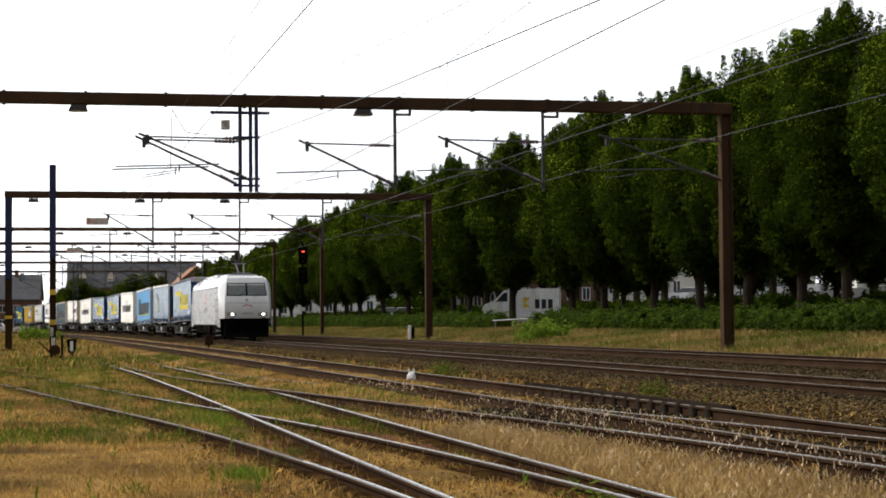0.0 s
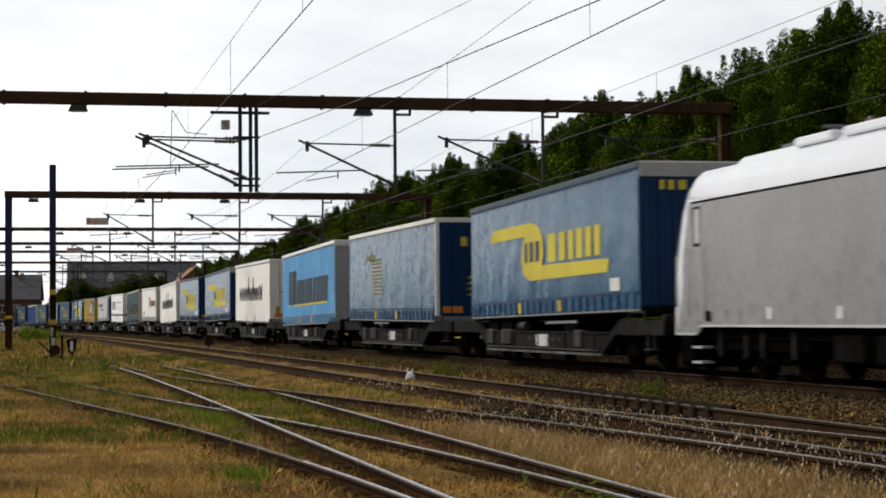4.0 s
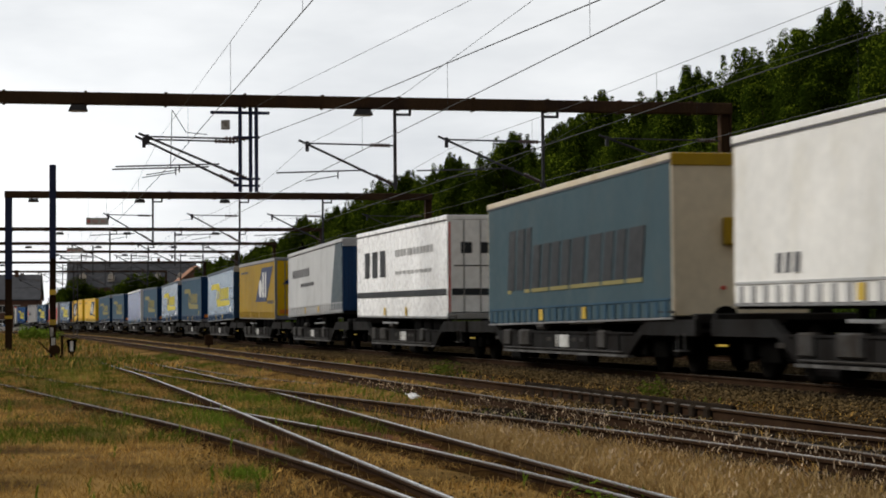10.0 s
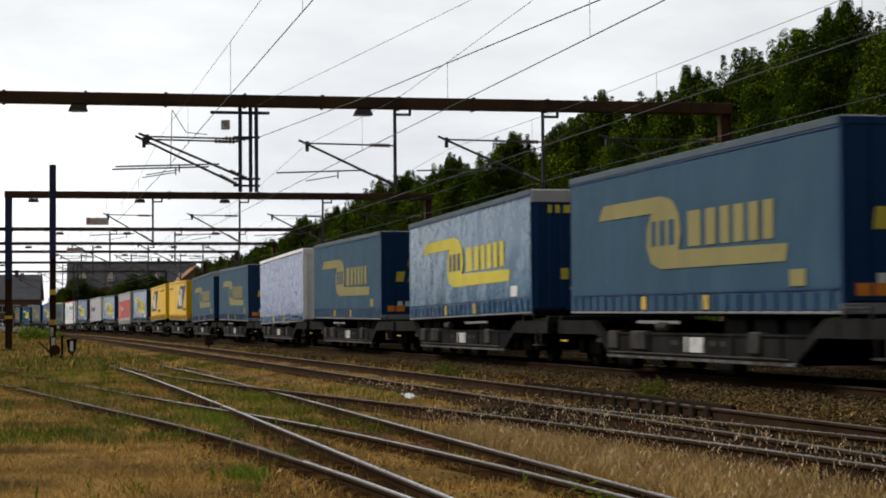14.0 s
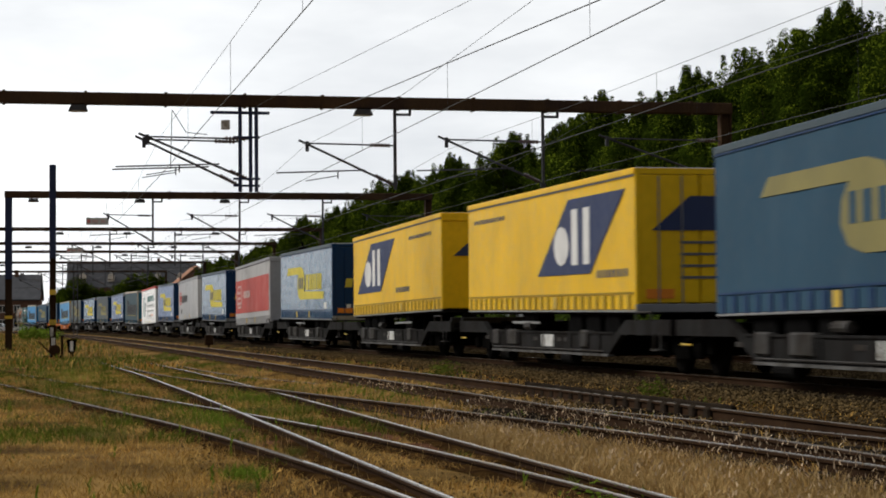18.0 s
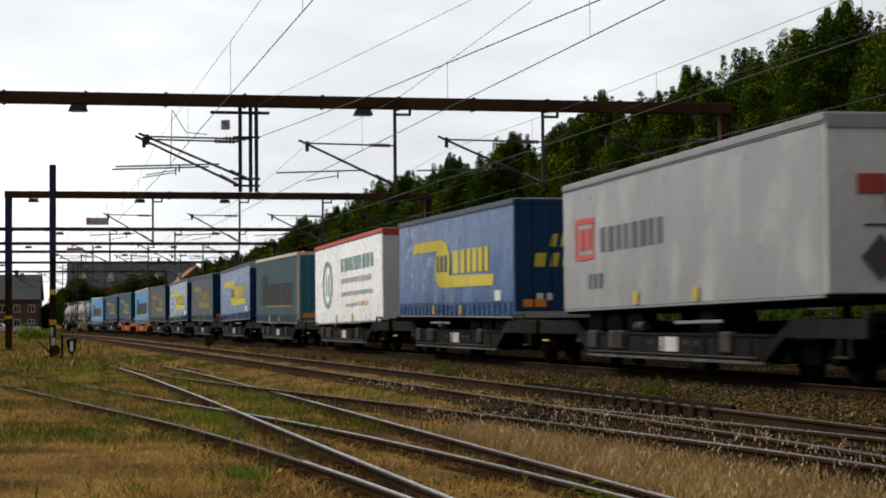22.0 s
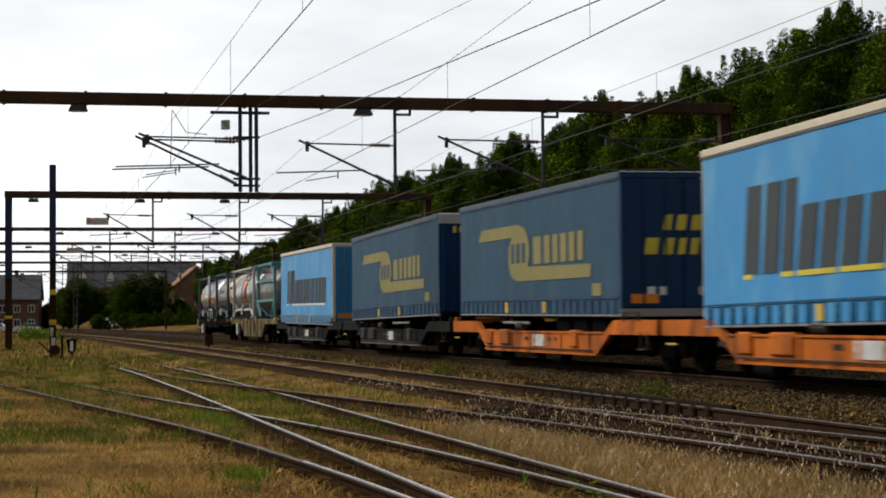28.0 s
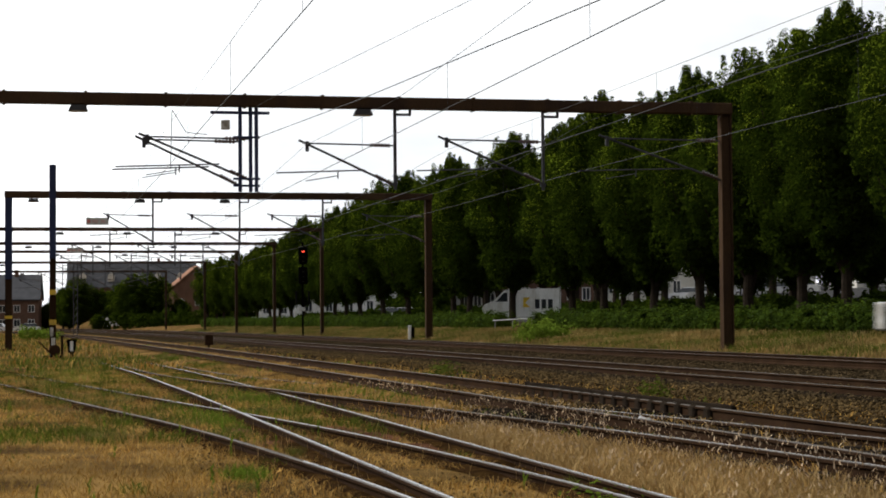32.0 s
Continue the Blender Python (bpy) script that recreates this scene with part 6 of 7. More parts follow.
def print_red(t):
    g = Pieces()
    side_bar(g, -LEN / 2 + 0.3, LEN / 2 - 0.1, 1.48, 3.14)
    part("red_panel", g, P["redpanel"], t, "broad faded red panel of the curtain")
    x = -WIDE - 0.022
    g = Pieces()
    o = [(5.0 + 1.25 * math.cos(a * 1.0472), 2.3 + 0.66 * math.sin(a * 1.0472)) for a in range(6)]
    for a in range(6):
        (y0, z0), (y1, z1) = o[a], o[(a + 1) % 6]
        g.prism([(y0, z0), (y1, z1), (5.0 + (y1 - 5.0) * 0.84, 2.3 + (z1 - 2.3) * 0.84), (5.0 + (y0 - 5.0) * 0.84, 2.3 + (z0 - 2.3) * 0.84)], "x", x - 0.006, x)
    for y, z, w, h in ((5.1, 2.52, 1.0, 0.12), (5.1, 2.24, 1.0, 0.12), (5.1, 1.98, 1.0, 0.12), (3.0, 2.38, 0.42, 0.34), (2.45, 2.38, 0.42, 0.34), (1.9, 2.38, 0.42, 0.34), (1.35, 2.38, 0.42, 0.34), (0.8, 2.38, 0.42, 0.34)):
        g.box(x - 0.006, x, y - w / 2, y + w / 2, z - h / 2, z + h / 2)
    part("emblem", g, P["pink"], t, "faded pale mark and letter-sized blocks")
    g = Pieces()
    end_bar(g, -0.3, 0.35, 2.95, 3.15)
    part("end_mark", g, P["logo_r"], t)


def print_columns(t):
    g = Pieces()
    side_bar(g, 2.6, 2.75, 3.1, 3.3)
    for k in range(10):
        z = 2.9 - 0.12 * k
        w = 1.9 - 0.05 * k
        side_bar(g, 0.9, 0.9 + w, z, z + 0.06)
    letters(g, side_bar, 3.6, 2.9, 3.1, [0.3, 0.3, 0.3, 0.3], 0.1, -1)
    part("emblem", g, P["logo_yf"], t, "rows of yellow print")
    g = Pieces()
    letters(g, end_bar, -0.6, 3.1, 3.35, [0.3, 0.2, 0.25, 0.3], 0.06, 1)
    letters(g, end_bar, -0.2, 2.5, 2.75, [0.3], 0.06, 1)
    for k in range(4):
        end_bar(g, -0.4, 0.2, 2.2 - 0.16 * k, 2.26 - 0.16 * k)
    part("end_mark", g, P["logo_y"], t)


def print_oval(t):
    g = Pieces()
    x = -WIDE - 0.02
    for a in range(16):
        c, d = math.cos(a * 0.3927), math.sin(a * 0.3927)
        e, f = math.cos((a + 1) * 0.3927), math.sin((a + 1) * 0.3927)
        g.prism([(3.85 + 1.08 * c, 2.37 + 0.88 * d), (3.85 + 1.08 * e, 2.37 + 0.88 * f), (3.85 + 0.85 * e, 2.37 + 0.7 * f), (3.85 + 0.85 * c, 2.37 + 0.7 * d)], "x", x - 0.004, x + 0.006)
    side_bar(g, 3.5, 3.65, 1.95, 2.75)
    side_bar(g, 4.05, 4.2, 1.95, 2.75)
    letters(g, side_bar, 1.0, 2.74, 3.2, [0.62, 0.7, 0.25, 0.62, 0.25, 0.5, 0.6, 0.6, 0.7, 0.6], 0.1, -1)
    part("emblem", g, P["logo_t"], t, "faded green oval and letter-sized blocks")
    g = Pieces()
    letters(g, side_bar, 0.95, 2.32, 2.5, [0.32] * 15, 0.08, -1)
    letters(g, side_bar, 0.85, 1.88, 2.02, [0.24] * 20, 0.06, -1)
    letters(g, side_bar, 0.0, 1.5, 1.6, [0.24] * 8, 0.05, -1)
    part("emblem_text", g, P["pale_print"], t)
    g = Pieces()
    letters(g, side_bar, -2.5, 1.5, 1.66, [0.25] * 4, 0.25, -1)
    part("small_mark", g, P["logo_o"], t)
    g = Mesh()
    y = -LEN / 2 - 0.1
    for k in range(9):
        g.tube((-0.5, y, 1.2 + 0.26 * k), (-0.05, y, 1.2 + 0.26 * k), 0.015, n=6)
    g.tube((-0.5, y, 1.1), (-0.5, y, 3.4), 0.02, n=6).tube((-0.05, y, 1.1), (-0.05, y, 3.4), 0.02, n=6)
    part("ladder", g, P["alu"], t)


KINDS = {
    # name: label, body, end, rear, roof, band, logo, straps, doors
    "blue_ribbed": ("blue curtain-sided trailer with yellow emblem and ribbed headboard", "deepblue", P["navy"], "ribbed", None, P["grey"], print_swoosh("logo_y", "logo_b"), "navy"),
    "blue_doors": ("blue curtain-sided trailer with yellow emblem and navy rear doors", "deepblue", P["navy"], "doors", None, None, print_swoosh("logo_y", "logo_b"), "navy"),
    "bright_doors": ("glossy bright blue trailer with yellow emblem and navy rear doors", "deepblue_bright", P["navy"], "doors", None, None, print_swoosh("logo_y", "logo_b"), "navy"),
    "bright_ribbed": ("bright blue trailer with yellow emblem and ribbed headboard", "deepblue_bright", P["navy"], "ribbed", None, P["grey"], print_swoosh("logo_y", "logo_b"), "navy"),
    "pale_ribbed": ("sun-bleached blue trailer with yellow emblem and ribbed headboard", "deepblue_light", P["navy"], "ribbed", None, P["grey"], print_swoosh("logo_y", "deepblue"), "navy"),
    "grey_doors": ("dirty grey-blue trailer with faded yellow emblem and navy rear doors", "deepblue_grey", P["navy"], "doors", None, None, print_swoosh("logo_yf", "deepblue_grey"), "navy"),
    "grey_ribbed": ("dirty grey-blue trailer with faded yellow emblem and ribbed headboard", "deepblue_grey", P["navy"], "ribbed", None, P["grey"], print_swoosh("logo_yf", "deepblue_grey"), "navy"),
    "ash_doors": ("dirty ash-grey trailer with very faded emblem and navy rear doors", "ash", P["navy"], "doors", None, None, print_swoosh("logo_yf", "ash"), "deepblue_grey"),
    "columns": ("dark blue trailer with rows of yellow print and navy doors", "deepblue", P["navy"], "doors", P["white"], None, print_columns, "navy"),
    "sky_front": ("sky blue trailer with bold dark lettering blocks and steel headboard", "skyblue", P["grey"], "plain", P["white"], P["white"], print_bold("logo_kf", "logo_y"), "deepblue"),
    "sky_yellow": ("sky blue trailer with dark lettering blocks and a yellow top band", "skyblue", P["creamy"], "plain", P["creamy"], P["sunyellow_bright"], print_bold("logo_kf", "logo_y"), "deepblue"),
    "sky_doors": ("sky blue trailer with bold dark lettering blocks and blue doors", "skyblue", P["skyblue_door"], "doors", P["creamy"], None, print_bold("logo_kf", "logo_w", True), "deepblue"),
    "teal_front": ("dirty teal trailer with dark lettering blocks and a yellow top band", "skyblue_grey", P["creamy"], "plain", P["creamy"], P["sunyellow"], print_bold("logo_k", "logo_yf"), "deepblue_grey"),
    "teal_doors": ("dirty grey-teal trailer with dark lettering blocks and teal doors", "skyblue_grey", P["teal"], "doors", P["creamy"], None, print_bold("logo_k", "logo_yf", True), "deepblue_grey"),
    "script_doors": ("white trailer with dark handwritten strokes and cream rear doors", "white", P["creamy"], "doors", P["white"], None, print_script("logo_k"), None, P["white"]),
    "script_ribbed": ("white trailer with dark handwritten strokes and ribbed white headboard", "white", P["white"], "ribbed", P["white"], P["white"], print_script("logo_k"), None),
    "boxed_doors": ("cream-white trailer with a red boxed mark and cream doors", "white", P["creamy"], "doors", P["white"], None, print_boxed("logo_r", "logo_g"), "grey"),
    "frozen": ("white refrigerated trailer with black blocks and black stripe", "boxwhite", P["boxwhite"], "doors", P["boxwhite"], None, print_frozen, None),
    "grey_dark": ("light grey trailer with a dark slanted panel and ribbed navy headboard", "pale_grey", P["navy"], "ribbed", P["pale_grey"], P["grey"], print_grey_dark, "grey"),
    "yellow_dull": ("dirty yellow trailer with a slanted dark panel and yellow doors", "sunyellow", P["sunyellow_bright"], "doors", P["alu"], None, print_slant(0.0), "sunyellow"),
    "yellow_doors": ("bright yellow trailer with a slanted dark panel and yellow doors", "sunyellow_bright", P["sunyellow_bright"], "doors", P["sunyellow_bright"], None, print_slant(0.0), "sunyellow"),
    "yellow_front": ("bright yellow trailer with a slanted dark panel and yellow headboard", "sunyellow_bright", P["sunyellow_bright"], "plain", P["sunyellow_bright"], P["sunyellow_bright"], print_slant(5.9), "sunyellow"),
    "royal": ("plain royal blue trailer with a white ribbed headboard", "royal", P["white"], "ribbed", P["white"], P["white"], None, "deepblue"),
    "red": ("grey trailer with a broad faded red panel and grey headboard", "grey", P["grey"], "plain", P["alu"], P["grey"], print_red, "silver"),
    "silver_front": ("silver-grey trailer with a red boxed mark and pale headboard", "silver", P["white"], "plain", P["alu"], P["grey"], print_boxed("logo_r", "logo_g", 6.5), None),
    "oval": ("glossy white box trailer with red top edge and green oval emblem", "boxwhite", P["white"], "plain", P["logo_r"], P["logo_r"], print_oval, None),
}
# underside of the body above the rails, where it is not the usual one
FLOORS = {"script_doors": 1.05, "script_ribbed": 1.05, "boxed_doors": 1.2, "teal_front": 0.98, "teal_doors": 1.0, "grey_dark": 1.3, "yellow_dull": 1.2, "yellow_doors": 1.22, "yellow_front": 1.26, "sky_front": 0.93, "sky_yellow": 0.95, "sky_doors": 0.95, "red": 0.95, "silver_front": 1.27, "oval": 0.98, "royal": 1.0, "columns": 1.05}
ORDER = "blue_ribbed columns sky_front script_doors blue_ribbed blue_doors script_ribbed boxed_doors teal_front frozen grey_dark yellow_dull pale_ribbed grey_doors blue_ribbed grey_doors royal grey_doors grey_ribbed yellow_doors yellow_front blue_doors red blue_doors silver_front bright_doors oval teal_doors bright_ribbed ash_doors pale_ribbed ash_doors sky_yellow grey_doors grey_ribbed sky_doors".split()
# where each trailer's middle rides, in metres behind the head of the plan at the start
MIDDLE = [105.05, 123.0, 139.75, 157.8, 174.2, 192.2, 208.6, 226.65, 243.3, 261.6, 278.1, 296.1, 312.5, 330.6, 347.4, 365.5, 382.0, 400.6, 417.3, 435.3, 452.1, 470.3, 487.6, 506.1, 522.7, 540.6, 556.8, 575.2, 591.4, 609.5, 626.4, 644.1, 660.2, 678.5, 694.7, 712.5]


def bogie(parent, y, mats):
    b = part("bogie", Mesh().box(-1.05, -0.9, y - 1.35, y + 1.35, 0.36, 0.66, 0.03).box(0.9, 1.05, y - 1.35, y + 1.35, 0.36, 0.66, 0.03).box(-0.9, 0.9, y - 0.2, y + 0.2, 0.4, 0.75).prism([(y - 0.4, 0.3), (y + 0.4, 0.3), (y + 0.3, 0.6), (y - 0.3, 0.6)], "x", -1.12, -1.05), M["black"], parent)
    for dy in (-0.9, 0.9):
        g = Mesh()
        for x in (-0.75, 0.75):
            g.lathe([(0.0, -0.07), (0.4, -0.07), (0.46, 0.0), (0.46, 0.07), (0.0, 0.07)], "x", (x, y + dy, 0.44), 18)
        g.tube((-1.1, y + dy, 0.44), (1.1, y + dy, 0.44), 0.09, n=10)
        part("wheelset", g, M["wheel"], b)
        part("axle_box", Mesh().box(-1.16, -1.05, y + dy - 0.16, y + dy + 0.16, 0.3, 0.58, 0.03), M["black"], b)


def pocket_wagon(label, mat):
    """A twin pocket wagon on three bogies: cranked side beams, pockets, plates, boxes and buffers."""
    w = thing("pocket_wagon", label, "wagon", "pocket wagons of the train")
    for sgn in (-1, 1):
        x0, x1 = sorted((sgn * 1.28, sgn * 1.16))
        for a, b in ((-17.0, -0.15), (0.15, 17.0)):
            o = [(a, 0.7), (a + 2.9, 0.7), (a + 3.7, 0.32), (b - 3.7, 0.32), (b - 2.9, 0.7), (b, 0.7), (b, 0.98), (b - 2.6, 0.98), (b - 3.2, 0.74), (a + 3.2, 0.74), (a + 2.6, 0.98), (a, 0.98)]
            part("side_beam", Mesh().prism(o, "x", x0, x1), mat, w)
            if sgn < 0:
                part("lower_flange", Mesh().box(-1.31, -1.14, a + 3.7, b - 3.7, 0.27, 0.32), M["edge"] if mat is M["beam"] else mat, w)
                part("upper_flange", Mesh().box(-1.31, -1.28, a + 3.3, b - 3.3, 0.71, 0.75), mat, w)
                y = (a + b) / 2
                part("data_plate", Mesh().box(-1.3, -1.285, y - 0.75, y + 0.2, 0.42, 0.68), M["plate"], w, "white data plate")
                for k, wd in ((-3.4, 0.5), (2.3, 0.9), (4.0, 0.6)):
                    part("equipment_box", Mesh().box(-1.34, -1.16, y + k, y + k + wd, 0.42, 0.78, 0.03), M["flange"] if mat is M["beam"] else mat, w)
                for k in range(5):
                    part("stiffener", Mesh().box(-1.31, -1.28, a + 4.2 + k * 2.1, a + 4.28 + k * 2.1, 0.32, 0.71), mat, w)
                part("brake_cylinder", Mesh().tube((-1.22, y + 1.2, 0.86), (-1.22, y + 1.75, 0.86), 0.09, n=10), M["flange"], w)
                part("brake_pipe", Mesh().tube((-1.33, a + 3.9, 0.37), (-1.33, b - 3.9, 0.37), 0.018, n=6), M["flange"], w)
                for k in (-2.2, 3.1):
                    part("air_reservoir", Mesh().tube((-1.2, y + k, 0.2), (-1.2, y + k + 0.8, 0.2), 0.13, n=12), M["wagon"], w)
                for k, wd in ((-1.3, 0.3), (-1.75, 0.2), (0.6, 0.35), (5.2, 0.3)):
                    part("lettering_bar", Mesh().box(-1.29, -1.282, y + k, y + k + wd, 0.54, 0.62), M["flange"], w)
                part("step", Mesh().box(-1.36, -1.2, a + 0.5, a + 0.9, 0.42, 0.45).box(-1.3, -1.27, a + 0.5, a + 0.53, 0.45, 0.75).box(-1.3, -1.27, a + 0.87, a + 0.9, 0.45, 0.75), M["flange"], w)
                part("shunter_handle", Mesh().tube((-1.32, b - 0.9, 0.55), (-1.32, b - 0.4, 0.55), 0.02, n=6), M["yellow"], w)
                part("hand_rail", Mesh().tube((-1.3, a + 1.0, 1.12), (-1.3, a + 1.9, 1.12), 0.02, n=6).tube((-1.3, a + 1.0, 0.95), (-1.3, a + 1.0, 1.12), 0.02, n=6).tube((-1.3, a + 1.9, 0.95), (-1.3, a + 1.9, 1.12), 0.02, n=6), M["flange"], w)
    for a, b in ((-17.0, -0.15), (0.15, 17.0)):
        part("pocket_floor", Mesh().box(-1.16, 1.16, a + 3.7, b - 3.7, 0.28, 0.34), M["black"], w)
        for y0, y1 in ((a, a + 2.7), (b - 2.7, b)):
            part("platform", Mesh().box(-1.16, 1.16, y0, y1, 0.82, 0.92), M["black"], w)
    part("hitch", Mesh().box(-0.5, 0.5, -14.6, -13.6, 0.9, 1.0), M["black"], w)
    for y in (-14.75, 0.0, 14.75):
        bogie(w, y, mat)
    for y, d in ((-17.0, -1), (17.0, 1)):
        for x in (-0.875, 0.875):
            part("buffer", Mesh().tube((x, y, 1.0), (x, y + d * 0.42, 1.0), 0.09, n=10).tube((x, y + d * 0.42, 1.0), (x, y + d * 0.47, 1.0), 0.21, n=14), M["black"], w)
        part("headstock", Mesh().box(-1.25, 1.25, min(y, y - d * 0.2), max(y, y - d * 0.2), 0.75, 1.08, 0.02), mat, w)
    return w


def loco():
    t = thing("locomotive", "silver-white electric locomotive with two lit headlamps and faded red emblem", "locomotive")
    W = 1.47
    zs = [1.2, 1.3, 1.75, 2.05, 2.4, 2.8, 3.16, 3.36, 3.48, 3.54]
    face_y = [9.1, 9.13, 9.13, 9.1, 8.98, 8.79, 8.6, 8.52, 8.42, 8.15]
    face_w = [1.22, 1.24, 1.24, 1.23, 1.2, 1.15, 1.1, 1.07, 1.02, 0.9]
    side_y = [8.2, 8.2, 8.2, 8.15, 8.05, 7.9, 7.75, 7.65, 7.6, 7.5]
    side_w = [W, W, W, W, W, W, W * 0.965, W * 0.9, W * 0.82, W * 0.65]
    cols = [-1, -0.75, -0.5, -0.25, 0, 0.25, 0.5, 0.75, 1]
    def face(x, z):
        w = np.interp(z, zs, face_w)
        return float(np.interp(z, zs, face_y)) + 0.05 * (1 - min(1, (x / w) ** 2))
    for sgn, nm in ((-1, "front_body"), (1, "rear_body")):
        v, f = [], []
        for z, fy, fw, sy, sw in zip(zs, face_y, face_w, side_y, side_w):
            corner = []
            for i in range(7):
                u = i / 6
                a, b, c = (1 - u) ** 2, 2 * u * (1 - u), u * u
                corner.append((a * sw + b * (sw - 0.07) + c * fw, a * sy + b * (sy * 0.4 + fy * 0.6) + c * fy))
            row = [(-sw, 0.0)] + [(-x, y) for x, y in corner[:-1]] + [(fw * k, face(fw * k, z)) for k in cols] + [(x, y) for x, y in corner[-2::-1]] + [(sw, 0.0)]
            v += [(x, sgn * y, z) for x, y in row]
        m, n = len(row), len(zs)
        f = [(k * m + j, k * m + j + 1, (k + 1) * m + j + 1, (k + 1) * m + j) for k in range(n - 1) for j in range(m - 1)]
        f += [tuple(range(m)), tuple((n - 1) * m + j for j in range(m))]
        o = part(nm, Mesh().add(v, f), M["silver"], t, smooth=True)
        o.data.set_sharp_from_angle(angle=radians(24))
    for x in (-W, W):
        a, b = sorted((x, x * 0.96))
        part("skirt", Mesh().prism([(-8.5, 0.72), (-7.55, 0.72), (-7.3, 0.86), (7.3, 0.86), (7.55, 0.72), (8.5, 0.72), (8.5, 1.2), (-8.5, 1.2)], "x", a, b), M["silver"], t)
        a, b = sorted((x * 1.002, x * 0.99))
        part("side_panel", Mesh().prism([(-8.45, 0.76), (-7.55, 0.76), (-7.3, 0.9), (7.3, 0.9), (7.55, 0.76), (8.45, 0.76), (8.2, 1.3), (8.12, 2.05), (7.85, 2.8), (7.8, 2.92), (-7.8, 2.92), (-7.85, 2.8), (-8.12, 2.05), (-8.2, 1.3)], "x", a, b), M["sidegrey"], t, "pale grey flat side panel")
        a, b = sorted((x * 1.004, x * 0.99))
        part("side_groove", Mesh().box(a, b, -7.7, 7.7, 2.93, 2.96), M["wagon"], t, "dark groove below the roof slope")
    part("roof", Mesh().prism([(-1.0, 3.48), (1.0, 3.48), (0.8, 3.66), (-0.8, 3.66)], "y", -6.9, 6.9), M["silver"], t)
    for y0, y1 in ((-2.2, -0.4), (0.2, 2.6), (3.0, 4.4)):
        part("roof_box", Mesh().box(-0.95, 0.8, y0, y1, 3.6, 3.74, 0.03), M["silver"], t)
    for y, d in ((-6.4, 1), (5.4, -1)):
        g = Mesh().tube((-0.5, y, 3.74), (0.5, y, 3.74), 0.05, n=8)
        up = 0.5 if y < 0 else 0.12
        reach = 0.9
        for x in (-0.14, 0.14):
            g.tube((x, y, 3.74), (x * 1.6, y + d * reach, 3.8 + up), 0.04, n=6)
        g.tube((-0.42, y + d * reach, 3.82 + up), (0.42, y + d * reach, 3.82 + up), 0.03, n=6)
        g.box(-0.7, 0.7, y - 0.1, y + d * 1.5 if d > 0 else y + 0.1, 3.66, 3.74) if d > 0 else g.box(-0.7, 0.7, y - 1.5, y + 0.1, 3.66, 3.74)
        part("pantograph", g, P["logo_g"], t, "grey steel current collector")
    part("roof_insulators", Mesh().lathe([(0.05, 0), (0.09, 0.05), (0.05, 0.1), (0.09, 0.15), (0.05, 0.22)], "z", (0.3, -3.2, 3.66), 10).lathe([(0.05, 0), (0.09, 0.05), (0.05, 0.1), (0.09, 0.15), (0.05, 0.22)], "z", (-0.3, 3.0, 3.72), 10), M["porcelain"], t)
    for sgn in (-1, 1):
        def panel(x0, x1, z0, z1, out, taper=0.0):
            v, f, nx, nz = [], [], 8, 4
            for back in (0, 1):
                for j in range(nz + 1):
                    z = z0 + (z1 - z0) * j / nz
                    k = 1 - taper * j / nz
                    for i in range(nx + 1):
                        x = (x0 + (x1 - x0) * i / nx) * k
                        v.append((x, sgn * (face(x, z) + (out if not back else -0.03)), z))
            w = nx + 1
            for b in (0, w * (nz + 1)):
                f += [(b + j * w + i, b + j * w + i + 1, b + (j + 1) * w + i + 1, b + (j + 1) * w + i) for j in range(nz) for i in range(nx)]
            e, b = [i for i in range(w)] + [j * w + nx for j in range(1, nz + 1)] + [nz * w + i for i in range(nx - 1, -1, -1)] + [j * w for j in range(nz - 1, 0, -1)], w * (nz + 1)
            f += [(e[i], e[(i + 1) % len(e)], e[(i + 1) % len(e)] + b, e[i] + b) for i in range(len(e))]
            return Mesh().add(v, f)
        screen = part("windscreen", panel(-1.12, 1.12, 2.44, 3.17, 0.008, 0.06), M["black"], t, "black rubber windscreen surround")
        for x0, x1 in ((-1.06, -0.05), (0.05, 1.06)):
            part("glass", panel(x0, x1, 2.49, 3.02, 0.014, 0.045), M["screen"], screen)
            part("sun_blind", panel(x0 * 0.955, x1 * 0.955, 3.02, 3.13, 0.013, 0.01), P["grey"], screen)
        for x in (-0.5, 0.4):
            part("wiper", Mesh().tube((x, sgn * (face(x, 2.36) + 0.03), 2.36), (x + 0.3, sgn * (face(x, 2.62) + 0.03), 2.62), 0.014, n=5), M["black"], screen)
        for x in (-0.86, 0.86):
            h = part("headlight", panel(x - 0.26, x + 0.26, 1.33, 1.53, 0.01), M["lens"], t, "rectangular headlight glass")
            part("bulb", panel(x - 0.04, x + 0.1, 1.385, 1.475, 0.02), M["lamp"] if sgn < 0 else M["plate"], h, "lit white headlamp" if sgn < 0 else "")
        part("top_headlight", Mesh().lathe([(0.0, -0.04), (0.085, -0.04), (0.075, 0.02), (0.0, 0.03)], "y", (0, sgn * (face(0, 2.22) + 0.0), 2.22), 20), M["plate"], t, "round top headlight")
        part("front_groove", panel(-1.2, 1.2, 2.035, 2.05, 0.006), P["logo_g"], t)
        g = Pieces()
        for i in range(6):
            a, b = 0.3 + i * 0.4, 0.62 + i * 0.4
            pts = [(0.3 * math.cos(k), 1.78 + 0.16 * math.sin(k), r) for k, r in ((a, 0), (b, 0))]
            x0, x1 = sorted((pts[0][0], pts[1][0]))
            z0 = min(pts[0][1], pts[1][1])
            q = panel(x0 - 0.02, x1 + 0.02, z0 - 0.01, z0 + 0.035, 0.008)
            g.add(q.v, q.f)
